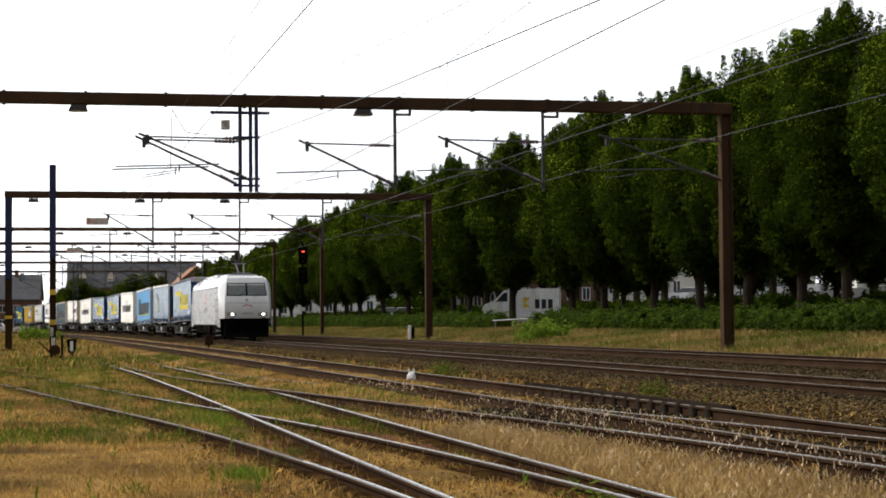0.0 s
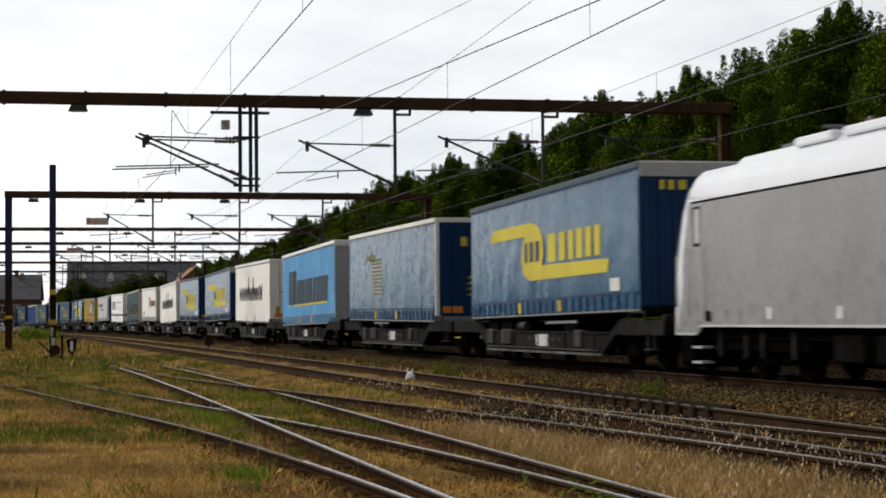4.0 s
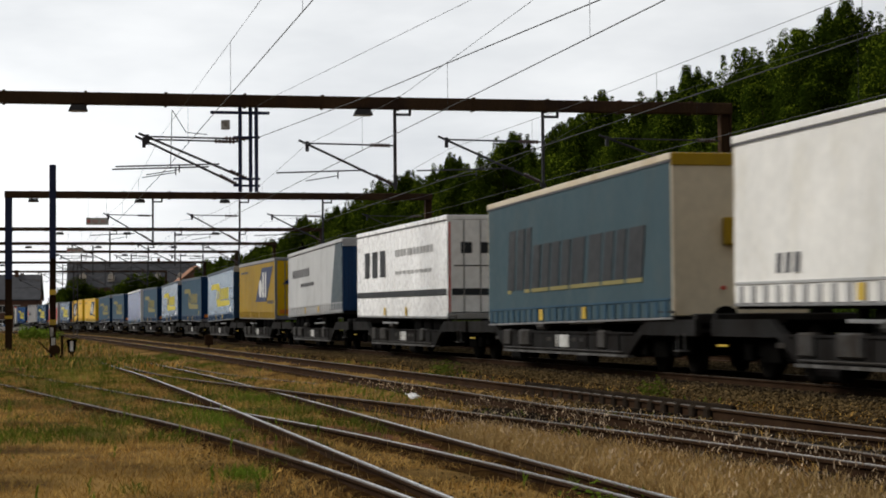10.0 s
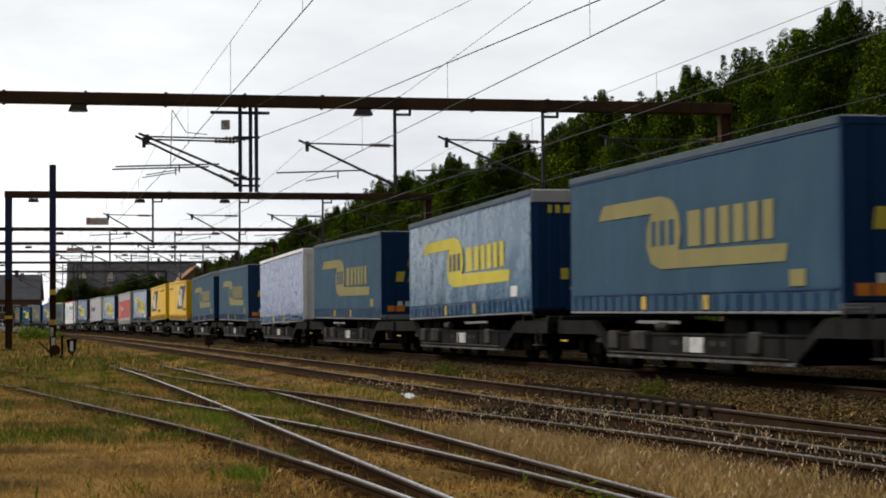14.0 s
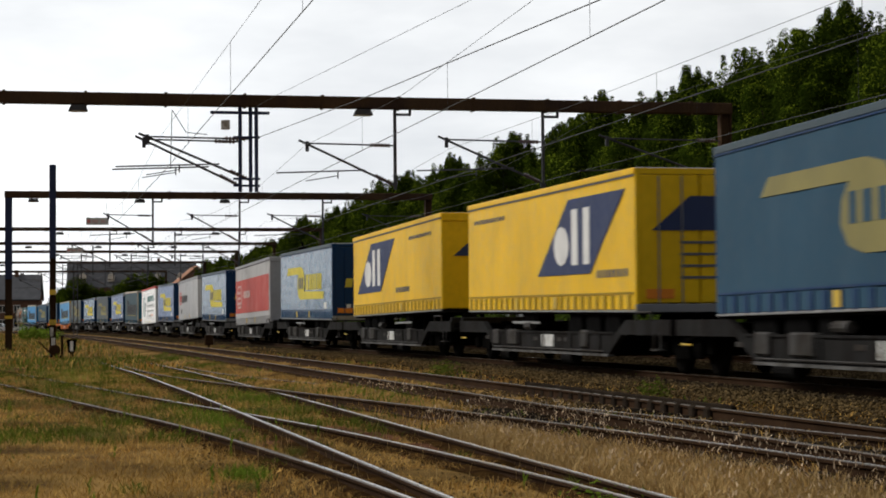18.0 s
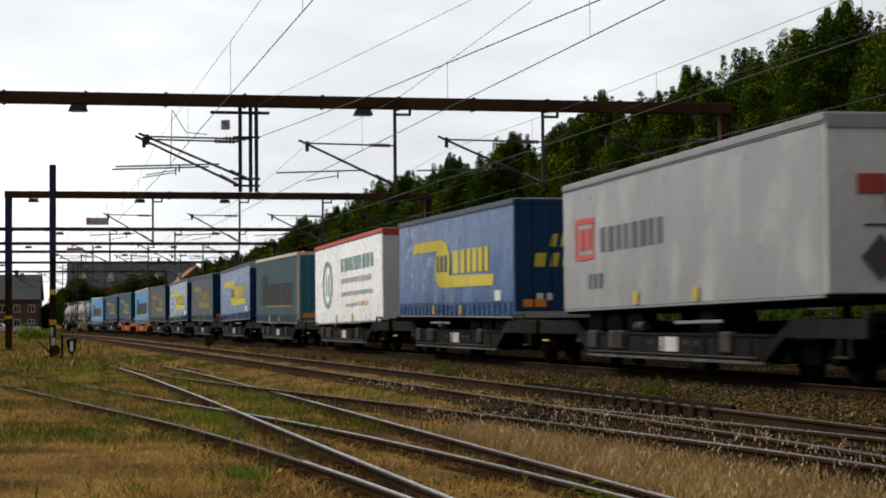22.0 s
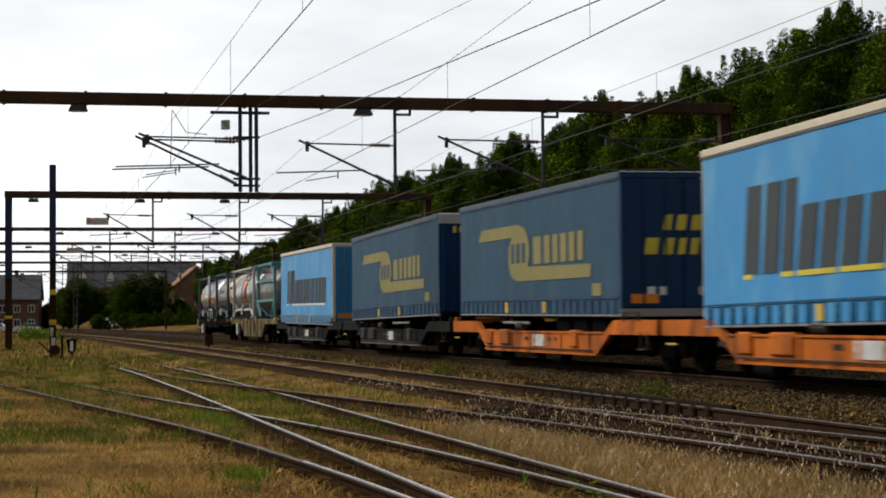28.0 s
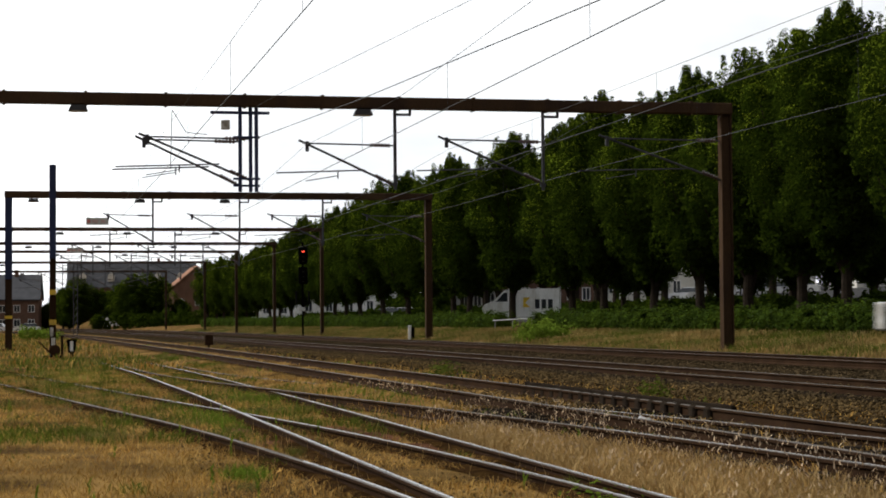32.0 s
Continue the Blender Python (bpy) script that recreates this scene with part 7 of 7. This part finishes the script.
        part("emblem", g, P["logo_r"], t, "red arc emblem")
        part("number_mark", panel(-0.3, 0.3, 1.42, 1.52, 0.008), P["grey"], t)
        part("front_apron", Mesh().box(-1.22, 1.22, min(sgn * 8.3, sgn * 9.0), max(sgn * 8.3, sgn * 9.0), 0.2, 1.2, 0.06), M["black"], t)
        for x in (-0.875, 0.875):
            part("buffer", Mesh().tube((x, sgn * 9.0, 1.0), (x, sgn * 9.42, 1.0), 0.1, n=12).tube((x, sgn * 9.42, 1.0), (x, sgn * 9.48, 1.0), 0.24, n=16), M["black"], t)
        part("coupling_hook", Mesh().tube((0, sgn * 9.0, 1.0), (0, sgn * 9.35, 0.9), 0.06, n=8), M["black"], t)
        part("plough", Mesh().prism([(-1.15, 0.15), (1.15, 0.15), (1.2, 0.42), (-1.2, 0.42)], "y", min(sgn * 8.8, sgn * 9.15), max(sgn * 8.8, sgn * 9.15)), M["wagon"], t)
        x = -W - 0.008
        y = sgn * 7.35
        d = part("cab_door", Mesh().box(x, x + 0.02, y - 0.34, y + 0.34, 0.9, 2.9, 0.006), M["sidegrey"], t)
        part("door_window", Mesh().box(x - 0.005, x, y - 0.16, y + 0.2, 2.2, 2.86, 0.002), M["black"], d)
        part("door_glass", Mesh().box(x - 0.009, x - 0.004, y - 0.12, y + 0.1, 2.25, 2.82), M["lens"], d)
        for k in (-0.42, 0.42):
            part("hand_rail", Mesh().tube((x - 0.05, y + k, 1.0), (x - 0.05, y + k, 2.2), 0.016, n=6), M["silver"], d)
        part("cab_step", Mesh().box(x - 0.02, x + 0.2, y - 0.22, y + 0.22, 0.5, 0.54).box(x - 0.02, x + 0.2, y - 0.22, y + 0.22, 0.25, 0.29), P["grey"], t)
        part("step_hole", Mesh().box(x - 0.004, x + 0.02, y + sgn * -0.5 - 0.12, y + sgn * -0.5 + 0.12, 0.95, 1.12), M["black"], t)
    x = -W - 0.006
    g = Pieces()
    for a, b in (((-0.15, 1.97), (-0.7, 2.64)), ((-0.62, 2.58), (-0.85, 2.64)), ((-0.7, 2.32), (-1.3, 2.38)), ((-1.25, 2.38), (-1.75, 2.05))):
        dy, dz = b[0] - a[0], b[1] - a[1]
        r = 0.07 / math.hypot(dy, dz)
        g.prism([(a[0] - dz * r, a[1] + dy * r), (a[0] + dz * r, a[1] - dy * r), (b[0] + dz * r, b[1] - dy * r), (b[0] - dz * r, b[1] + dy * r)], "x", x, x + 0.01)
    part("red_mark", g, P["faint_red"], t, "faded red emblem")
    g = Pieces()
    for y0, y1, z0, z1 in ((-1.9, -0.1, 1.88, 1.92), (-1.9, -0.1, 1.58, 1.62), (-1.9, -1.84, 1.62, 1.88), (-0.16, -0.1, 1.62, 1.88), (-1.7, -1.3, 1.68, 1.82), (-1.1, -0.35, 1.68, 1.82)):
        g.box(x, x + 0.01, y0, y1, z0, z1)
    part("boxed_mark", g, P["logo_g"], t, "grey outlined mark")
    for y in (4.2, 1.6, -2.6, -8.1):
        part("jack_point", Mesh().box(x, x + 0.02, y - 0.07, y + 0.07, 0.98, 1.16, 0.005), P["boxwhite"], t)
    for y in (5.4, 6.0):
        part("filler_cap", Mesh().box(x, x + 0.02, y - 0.06, y + 0.06, 1.02, 1.14), P["logo_g"], t)
    part("underframe", Mesh().box(-1.2, 1.2, -2.2, 2.2, 0.3, 0.8, 0.05).box(-1.3, 1.3, -7.8, 7.8, 0.66, 0.85), M["black"], t)
    for y in (-5.2, 5.2):
        bogie(t, y, None)
        part("bogie_frame", Mesh().box(-1.25, -1.1, y - 2.0, y + 2.0, 0.45, 0.7, 0.04), M["black"], t)
        for k in (-1.6, -0.35, 0.35, 1.5):
            part("damper", Mesh().tube((-1.3, y + k, 0.38), (-1.3, y + k, 0.8), 0.05, n=8), M["flange"], t)
    for y in (-1.4, 0.2, 1.6):
        part("battery_box", Mesh().box(-1.36, -1.18, y - 0.5, y + 0.5, 0.36, 0.76, 0.03), M["wagon"], t)
    return t


def tank(label, long, front, rear, steel, frame, mark=None, tall=2.55, r=1.12, cap=None, band=True, style="cross"):
    """A tank container: a barrel with domed ends from front to rear, in a frame of the given length about the middle."""
    t = thing("tank_container", label, "tank", "tank containers at the end of the train")
    z0 = 1.16
    zc = z0 + 0.2 + r
    prof = [(0.02, front)] + [(r * math.sin(a), front + 0.5 * (1 - math.cos(a))) for a in (0.3, 0.6, 0.9, 1.2, 1.57)]
    prof += [(r, front + (rear - front) * u) for u in (0.3, 0.5, 0.7)]
    prof += [(r * math.sin(a), rear - 0.5 * (1 - math.cos(a))) for a in (1.57, 1.2, 0.9, 0.6, 0.3)] + [(0.02, rear)]
    part("barrel", Mesh().lathe(prof, "y", (0, 0, zc), 32), steel, t, smooth=True)
    if cap:
        c0, c1 = cap
        part("painted_end", Mesh().lathe([(0.02, c1 + 0.02)] + [((r + 0.012) * math.sin(a), c1 + 0.012 - 0.5 * (1 - math.cos(a))) for a in (0.3, 0.6, 0.9, 1.2, 1.57)] + [(r + 0.012, c0)], "y", (0, 0, zc), 32), P["stained_cream"], t, "rust-stained cream painted barrel end", smooth=True)
        for y, z in ((c0 + 0.9, zc - 0.2), (c0 + 1.3, zc - 0.55), (c0 + 1.2, zc + 0.35)):
            part("fitting", Mesh().tube((-r * 0.85, y, z), (-r - 0.03, y, z), 0.06, n=10), M["black"], t)
    h = long / 2
    for y in (-h, h):
        e = part("end_frame", Mesh().box(-1.2, -1.08, y - 0.09, y + 0.09, z0, z0 + tall, 0.01).box(1.08, 1.2, y - 0.09, y + 0.09, z0, z0 + tall, 0.01).box(-1.08, 1.08, y - 0.08, y + 0.08, z0, z0 + 0.14).box(-1.08, 1.08, y - 0.08, y + 0.08, z0 + tall - 0.12, z0 + tall), frame, t)
        for x in (-1.2, 1.2):
            for z in (z0, z0 + tall - 0.12):
                part("corner_casting", Mesh().box(x - 0.03 * (x < 0) - 0.06, x + 0.03 * (x > 0) + 0.06, y - 0.1, y + 0.1, z, z + 0.12, 0.01), frame, e)
        for x, k in ((-1.08, 1), (1.08, -1)):
            part("end_brace", Mesh().tube((x, y, z0 + 0.75), (x + k * 0.7, y, z0 + 0.1), 0.05, n=6), frame, e)
    for x in (-1.15, 1.15):
        if style == "cross":
            part("side_rail", Mesh().box(x - 0.05, x + 0.05, -h + 0.09, h - 0.09, z0 + tall - 0.1, z0 + tall), frame, t)
            part("side_rail", Mesh().box(x - 0.05, x + 0.05, -h + 0.09, h - 0.09, z0 + tall * 0.66, z0 + tall * 0.66 + 0.12), frame, t)
            part("side_rail", Mesh().box(x - 0.05, x + 0.05, -h + 0.09, h - 0.09, z0 + tall * 0.3, z0 + tall * 0.3 + 0.12), frame, t)
            for k in (-1, 1):
                part("brace", Mesh().tube((x, k * (h - 0.1), z0 + tall * 0.32), (x, k * (h - 1.1), z0 + 0.1), 0.06, n=6), frame, t)
                part("brace", Mesh().tube((x, k * (h - 0.1), z0 + tall * 0.68), (x, k * (h - 1.0), z0 + tall - 0.1), 0.05, n=6), frame, t)
        else:
            part("side_rail", Mesh().box(x - 0.04, x + 0.04, -h + 0.09, h - 0.09, z0 + tall - 0.08, z0 + tall - 0.01), frame, t)
            part("saddle_beam", Mesh().tube((x, -h + 0.1, z0 + 0.1), (x, -h + 1.1, z0 + 0.45), 0.06, n=6).tube((x, -h + 1.1, z0 + 0.45), (x, h - 1.1, z0 + 0.45), 0.06, n=6).tube((x, h - 1.1, z0 + 0.45), (x, h - 0.1, z0 + 0.1), 0.06, n=6), frame, t)
            for y in (-h + 1.3, 0.0, h - 1.3):
                part("saddle", Mesh().box(x - 0.05, x + 0.05, y - 0.09, y + 0.09, z0 + 0.4, z0 + 0.75, 0.01), frame, t)
            part("document_box", Mesh().box(x - 0.1, x + 0.06, -0.35, 0.35, z0 + 0.2, z0 + 0.62, 0.02), P["alu"], t)
    walk_way = part("walkway", Mesh().box(-0.85, -0.35, -h + 0.2, h - 0.2, z0 + tall - 0.03, z0 + tall + 0.01), P["alu"], t)
    for k in range(int(long / 0.9)):
        part("walkway_strut", Mesh().tube((-1.12, -h + 0.5 + 0.9 * k, z0 + tall - 0.04), (-0.85, -h + 0.5 + 0.9 * k, z0 + tall - 0.02), 0.025, n=5), P["alu"], walk_way)
    if band:
        for u in (0.2, 0.5, 0.8):
            y = front + (rear - front) * u
            part("hoop", Mesh().lathe([(r - 0.01, y - 0.04), (r + 0.014, y - 0.04), (r + 0.014, y + 0.04), (r - 0.01, y + 0.04)], "y", (0, 0, zc), 32), steel, t, smooth=True)
    part("manhole", Mesh().lathe([(0.0, 0), (0.25, 0), (0.25, 0.12), (0.0, 0.12)], "z", (0, 0, zc + r - 0.02), 14), P["alu"], t)
    if mark:
        mark(t, zc, r)
    return t


def barrel_patch(g, y0, y1, a0, a1, zc, r, d=0.02):
    """A curved patch on the barrel's near side between two angles above the horizontal, in degrees."""
    n = 6
    v = []
    for k in range(n + 1):
        a = radians(a0 + (a1 - a0) * k / n)
        for y in (y0, y1):
            v.append((-(r + d) * math.cos(a), y, zc + (r + d) * math.sin(a)))
    return g.add(v, [(2 * k, 2 * k + 1, 2 * k + 3, 2 * k + 2) for k in range(n)])


def mark_orange(t, zc, r):
    part("black_field", barrel_patch(Mesh(), -0.95, 0.95, -22, 42, zc, r), P["logo_k"], t)
    g = Pieces()
    for y0, y1, a0, a1 in ((-0.85, 0.85, 37, 40), (-0.85, 0.85, -20, -17), (-0.85, -0.77, -17, 37), (-0.62, 0.62, 22, 32), (-0.46, 0.46, 10, 22), (-0.3, 0.3, -2, 10), (-0.14, 0.14, -12, -2)):
        barrel_patch(g, y0, y1, a0, a1, zc, r, 0.03)
    part("orange_mark", g, P["logo_o"], t, "orange emblem on black")


def mark_teal(t, zc, r):
    g = Pieces()
    for k in range(6):
        barrel_patch(g, -1.4 + 0.45 * k, -1.05 + 0.45 * k, 6, 16, zc, r)
    part("teal_mark", g, P["faint_teal"], t, "faded teal letter-sized blocks")


def mark_blue(t, zc, r):
    g = Pieces()
    for k in range(8):
        barrel_patch(g, -0.6 + 0.3 * k, -0.38 + 0.3 * k, 6, 16, zc, r)
    part("blue_mark", g, P["logo_b"], t, "dark blue letter-sized blocks")
    part("dark_belly", barrel_patch(Mesh(), -2.4, 2.4, -60, -14, zc, r, 0.012), P["tank_belly"], t, "darker lower half of the barrel")


def mark_yellow(t, zc, r):
    part("yellow_label", barrel_patch(Mesh(), 0.6, 1.7, -4, 22, zc, r), M["yellow"], t)
    part("label_text", barrel_patch(Mesh(), 0.75, 1.55, 2, 14, zc, r, 0.028), P["logo_o"], t)
    part("orange_plate", barrel_patch(Mesh(), -5.0, -3.9, -20, -6, zc, r), P["logo_o"], t, "orange plate")
    ladder = part("ladder", Mesh().tube((-1.22, -3.9, 2.4), (-1.22, -3.9, 3.75), 0.03, n=6).tube((-1.22, -3.35, 2.4), (-1.22, -3.35, 3.75), 0.03, n=6), M["white"], t, "white steel ladder")
    for k in range(5):
        part("rung", Mesh().tube((-1.22, -3.9, 2.5 + 0.28 * k), (-1.22, -3.35, 2.5 + 0.28 * k), 0.02, n=6), M["white"], ladder)
    part("red_plate", Mesh().box(-1.26, -1.23, -3.85, -3.4, 2.36, 2.6), P["logo_r"], ladder)
    part("steps", Pieces().tube((-1.2, -5.3, 1.75), (-1.2, -3.2, 1.75), 0.03, n=6).tube((-1.2, -5.3, 1.2), (-1.2, -5.3, 1.75), 0.03, n=6).tube((-1.2, -4.2, 1.2), (-1.2, -4.2, 1.75), 0.03, n=6), M["white"], t, "white guard rail")


def flat_wagon(label, mat, half, belly):
    w = thing("container_wagon", label, "wagon", "container wagons of the train")
    for x0, x1 in ((-1.2, -1.05), (1.05, 1.2)):
        o = [(-half, 0.9), (-half + 4.6, 0.9), (-half + 5.9, belly), (half - 5.9, belly), (half - 4.6, 0.9), (half, 0.9), (half, 1.14), (-half, 1.14)]
        part("side_beam", Mesh().prism(o, "x", x0, x1), mat, w)
    for k in range(6):
        part("stiffener", Mesh().box(-1.24, -1.2, -3.6 + 1.4 * k, -3.5 + 1.4 * k, belly + 0.05, 1.1), mat, w)
    part("deck", Mesh().box(-1.05, 1.05, -half, half, 1.0, 1.08), M["black"], w)
    for y in (-half + 2.0, half - 2.0):
        bogie(w, y, mat)
    for k in (-half + 0.6, -2.0, 2.0, half - 0.6):
        part("container_pin", Mesh().box(-1.3, -1.2, k - 0.12, k + 0.12, 1.05, 1.18, 0.01), M["yellow"], w)
    for y, d in ((-half, -1), (half, 1)):
        part("headstock", Mesh().box(-1.2, 1.2, min(y, y + d * 0.15), max(y, y + d * 0.15), 0.8, 1.15, 0.02), mat, w)
        for x in (-0.875, 0.875):
            part("buffer", Mesh().tube((x, y + d * 0.15, 1.0), (x, y + d * 0.5, 1.0), 0.09, n=10).tube((x, y + d * 0.5, 1.0), (x, y + d * 0.56, 1.0), 0.21, n=14), M["black"], w)
    part("brake_lever_box", Mesh().box(-1.26, -1.1, half - 3.4, half - 2.9, 0.35, 0.9, 0.02), M["plate"], w)
    return w


RIDERS = []
made = {}
for k, (name, u) in enumerate(zip(ORDER, MIDDLE)):
    if name not in made:
        label, body, end, rear, roof, band, logo, straps = KINDS[name][:8]
        made[name] = trailer(label, body, end, rear, roof, logo, straps, band, KINDS[name][8] if len(KINDS[name]) > 8 else None, FLOORS.get(name, 1.14))
        ob = made[name]
    else:
        ob = copy_thing(made[name], Matrix())
    RIDERS.append((ob, u, -0.5 if k % 2 == 0 else 0.35, 0.0))
first = pocket_wagon("dark grey twin pocket wagon carrying two trailers", M["beam"])
for k in range(18):
    u = (MIDDLE[2 * k] + MIDDLE[2 * k + 1]) / 2
    if k == 16:
        ob = pocket_wagon("orange twin pocket wagon carrying two trailers", M["orange"])
    else:
        ob = first if k == 0 else copy_thing(first, Matrix())
    RIDERS.append((ob, u, 0.0, 0.0))
RIDERS.append((loco(), 87.2, 0.0, 0.0))
RIDERS.append((tank("steel tank container in a teal frame", 6.0, -2.9, 2.9, P["tank_dark"], P["tealframe"], mark_teal), 725.4, 0, 0))
RIDERS.append((tank("shiny tank container with cream end and orange emblem", 8.6, -4.4, 7.1, P["tank"], P["boxgrey"], mark_orange, cap=(4.6, 7.1), style="saddle"), 734.45, 0, 0))
RIDERS.append((tank("sooty grey tank container with dark blue marks", 6.0, -2.9, 2.95, P["tank_dark"], P["rail_dark"], mark_blue, style="saddle"), 744.75, 0, 0))
RIDERS.append((tank("bright tank container with ladder and yellow label", 6.1, -7.0, 2.9, P["tank"], P["rail_dark"], mark_yellow, style="saddle"), 755.05, 0, 0))
RIDERS.append((flat_wagon("rust-stained cream container wagon with a deep belly", M["cream"], 9.4, 0.3), 730.3, 0, 0))
last = flat_wagon("dirty container wagon with yellow pins at the train's end", M["wagon"], 9.0, 0.7)
part("end_plate", Mesh().box(-1.22, -0.82, 9.15, 9.42, 0.82, 1.2, 0.02), M["plate"], last, "pale end plate")
part("tail_signal", Mesh().box(-1.1, -0.9, 8.9, 9.0, 1.42, 1.8, 0.01), M["plate"], last, "pale tail signal")
part("tail_post", Mesh().tube((-1.0, 8.95, 1.1), (-1.0, 8.95, 1.45), 0.025, n=6), M["black"], last)
RIDERS.append((last, 749.5, 0, 0))


# ---- the blowing bag ----
def bag():
    """A crumpled sheet of thin plastic with two handle loops, blown about by the passing train."""
    t = thing("plastic_bag", "crumpled white plastic bag blown across the yard rails", "bag")
    n = 9
    pick = np.random.RandomState(21)
    v, f = [], []
    for side in (0, 1):
        for j in range(n):
            for i in range(n):
                a, b = i / (n - 1) * 2 - 1, j / (n - 1) * 2 - 1
                pinch = 1 - 0.35 * abs(a) * (b > 0)
                z = 0.04 * math.cos(a * 1.4) * math.cos(b * 1.4) * (1 if side else -0.7) + pick.uniform(-0.016, 0.016)
                v.append((0.085 * a * pinch + pick.uniform(-0.012, 0.012), 0.08 * b + pick.uniform(-0.012, 0.012), z))
    for s0 in (0, n * n):
        f += [(s0 + j * n + i, s0 + j * n + i + 1, s0 + (j + 1) * n + i + 1, s0 + (j + 1) * n + i) for j in range(n - 1) for i in range(n - 1)]
    rim = [i for i in range(n)] + [j * n + n - 1 for j in range(1, n)] + [(n - 1) * n + i for i in range(n - 2, -1, -1)] + [j * n for j in range(n - 2, 0, -1)]
    f += [(rim[k], rim[(k + 1) % len(rim)], rim[(k + 1) % len(rim)] + n * n, rim[k] + n * n) for k in range(len(rim))]
    part("film", Mesh().add(v, f), P["boxwhite"], t)
    for x in (-0.045, 0.045):
        g = Mesh()
        last = (x - 0.02, 0.085, 0.0)
        for k in range(1, 6):
            p = (x - 0.02 + 0.008 * k, 0.085 + 0.05 * math.sin(k * 0.628), 0.012 * math.sin(k * 1.3))
            g.tube(last, p, 0.006, n=5)
            last = p
        part("handle", g, P["boxwhite"], t)
    return t


WIND = bag()


def gone(t):
    """How far the train has come after t seconds."""
    return 22.959 * t + 0.5 * 0.0552 * t * t


def motions():
    for ob, u, tilt, drop_z in RIDERS:
        rows = []
        for t in range(33):
            x, y, h = on_line(u - gone(t))
            rows.append((t, pose(x, y, drop_z, 0, 0, math.degrees(h)) @ pose(0, 0, 0, tilt, 0, 0)))
        walk(ob, rows)
    walk(WIND, [(t, pose(x, y, z, rx, 0, rz)) for t, x, y, z, rx, rz in (
        (0, -0.63, 37.3, -0.06, 70, 0), (3.2, -0.63, 37.3, -0.06, 70, 0), (4.6, -0.68, 37.5, -0.06, 60, 20), (5.5, -0.75, 38.0, -0.06, 40, 30),
        (5.8, -1.11, 37.6, -0.03, 80, 60), (6.0, -1.3, 37.0, 0.06, 130, 80), (6.2, -1.28, 36.0, 0.43, 190, 100), (6.4, -1.09, 35.0, 0.69, 250, 120),
        (6.6, -0.83, 34.3, 0.78, 310, 140), (6.8, -0.39, 33.5, 0.71, 370, 160), (6.9, -0.15, 33.0, 0.62, 420, 170), (7.1, 0.01, 32.3, 0.46, 480, 200),
        (7.3, -0.04, 31.6, 0.38, 520, 250), (7.5, -0.07, 31.0, 0.28, 560, 300), (7.6, -0.1, 30.5, 0.18, 600, 330), (7.7, -0.16, 30.0, 0.06, 640, 350),
        (7.8, -0.24, 29.4, -0.05, 680, 370), (8.0, -0.36, 28.6, -0.1, 710, 380), (9.0, -0.38, 28.2, -0.11, 720, 385), (10.0, -0.45, 28.2, -0.1, 735, 400),
        (12.0, -0.5, 28.2, -0.11, 725, 405), (14.3, -0.5, 28.2, -0.1, 735, 410), (16.0, 0.46, 26.7, -0.115, 720, 440), (28.4, 0.46, 26.7, -0.115, 720, 440),
        (29.0, 0.73, 24.9, -0.09, 760, 460), (29.2, 0.82, 24.8, -0.07, 790, 480), (29.5, 1.07, 24.4, -0.07, 820, 500), (29.7, 1.2, 24.1, -0.07, 860, 520),
        (30.0, 1.4, 24.1, -0.06, 890, 540), (30.5, 1.59, 23.2, -0.06, 940, 570), (30.7, 1.65, 23.2, -0.05, 980, 590), (31.0, 1.79, 22.4, -0.07, 1020, 620),
        (31.4, 2.02, 22.0, -0.06, 1060, 650), (31.7, 2.07, 21.1, -0.08, 1080, 670), (32, 2.11, 20.8, -0.09, 1085, 680))])


motions()
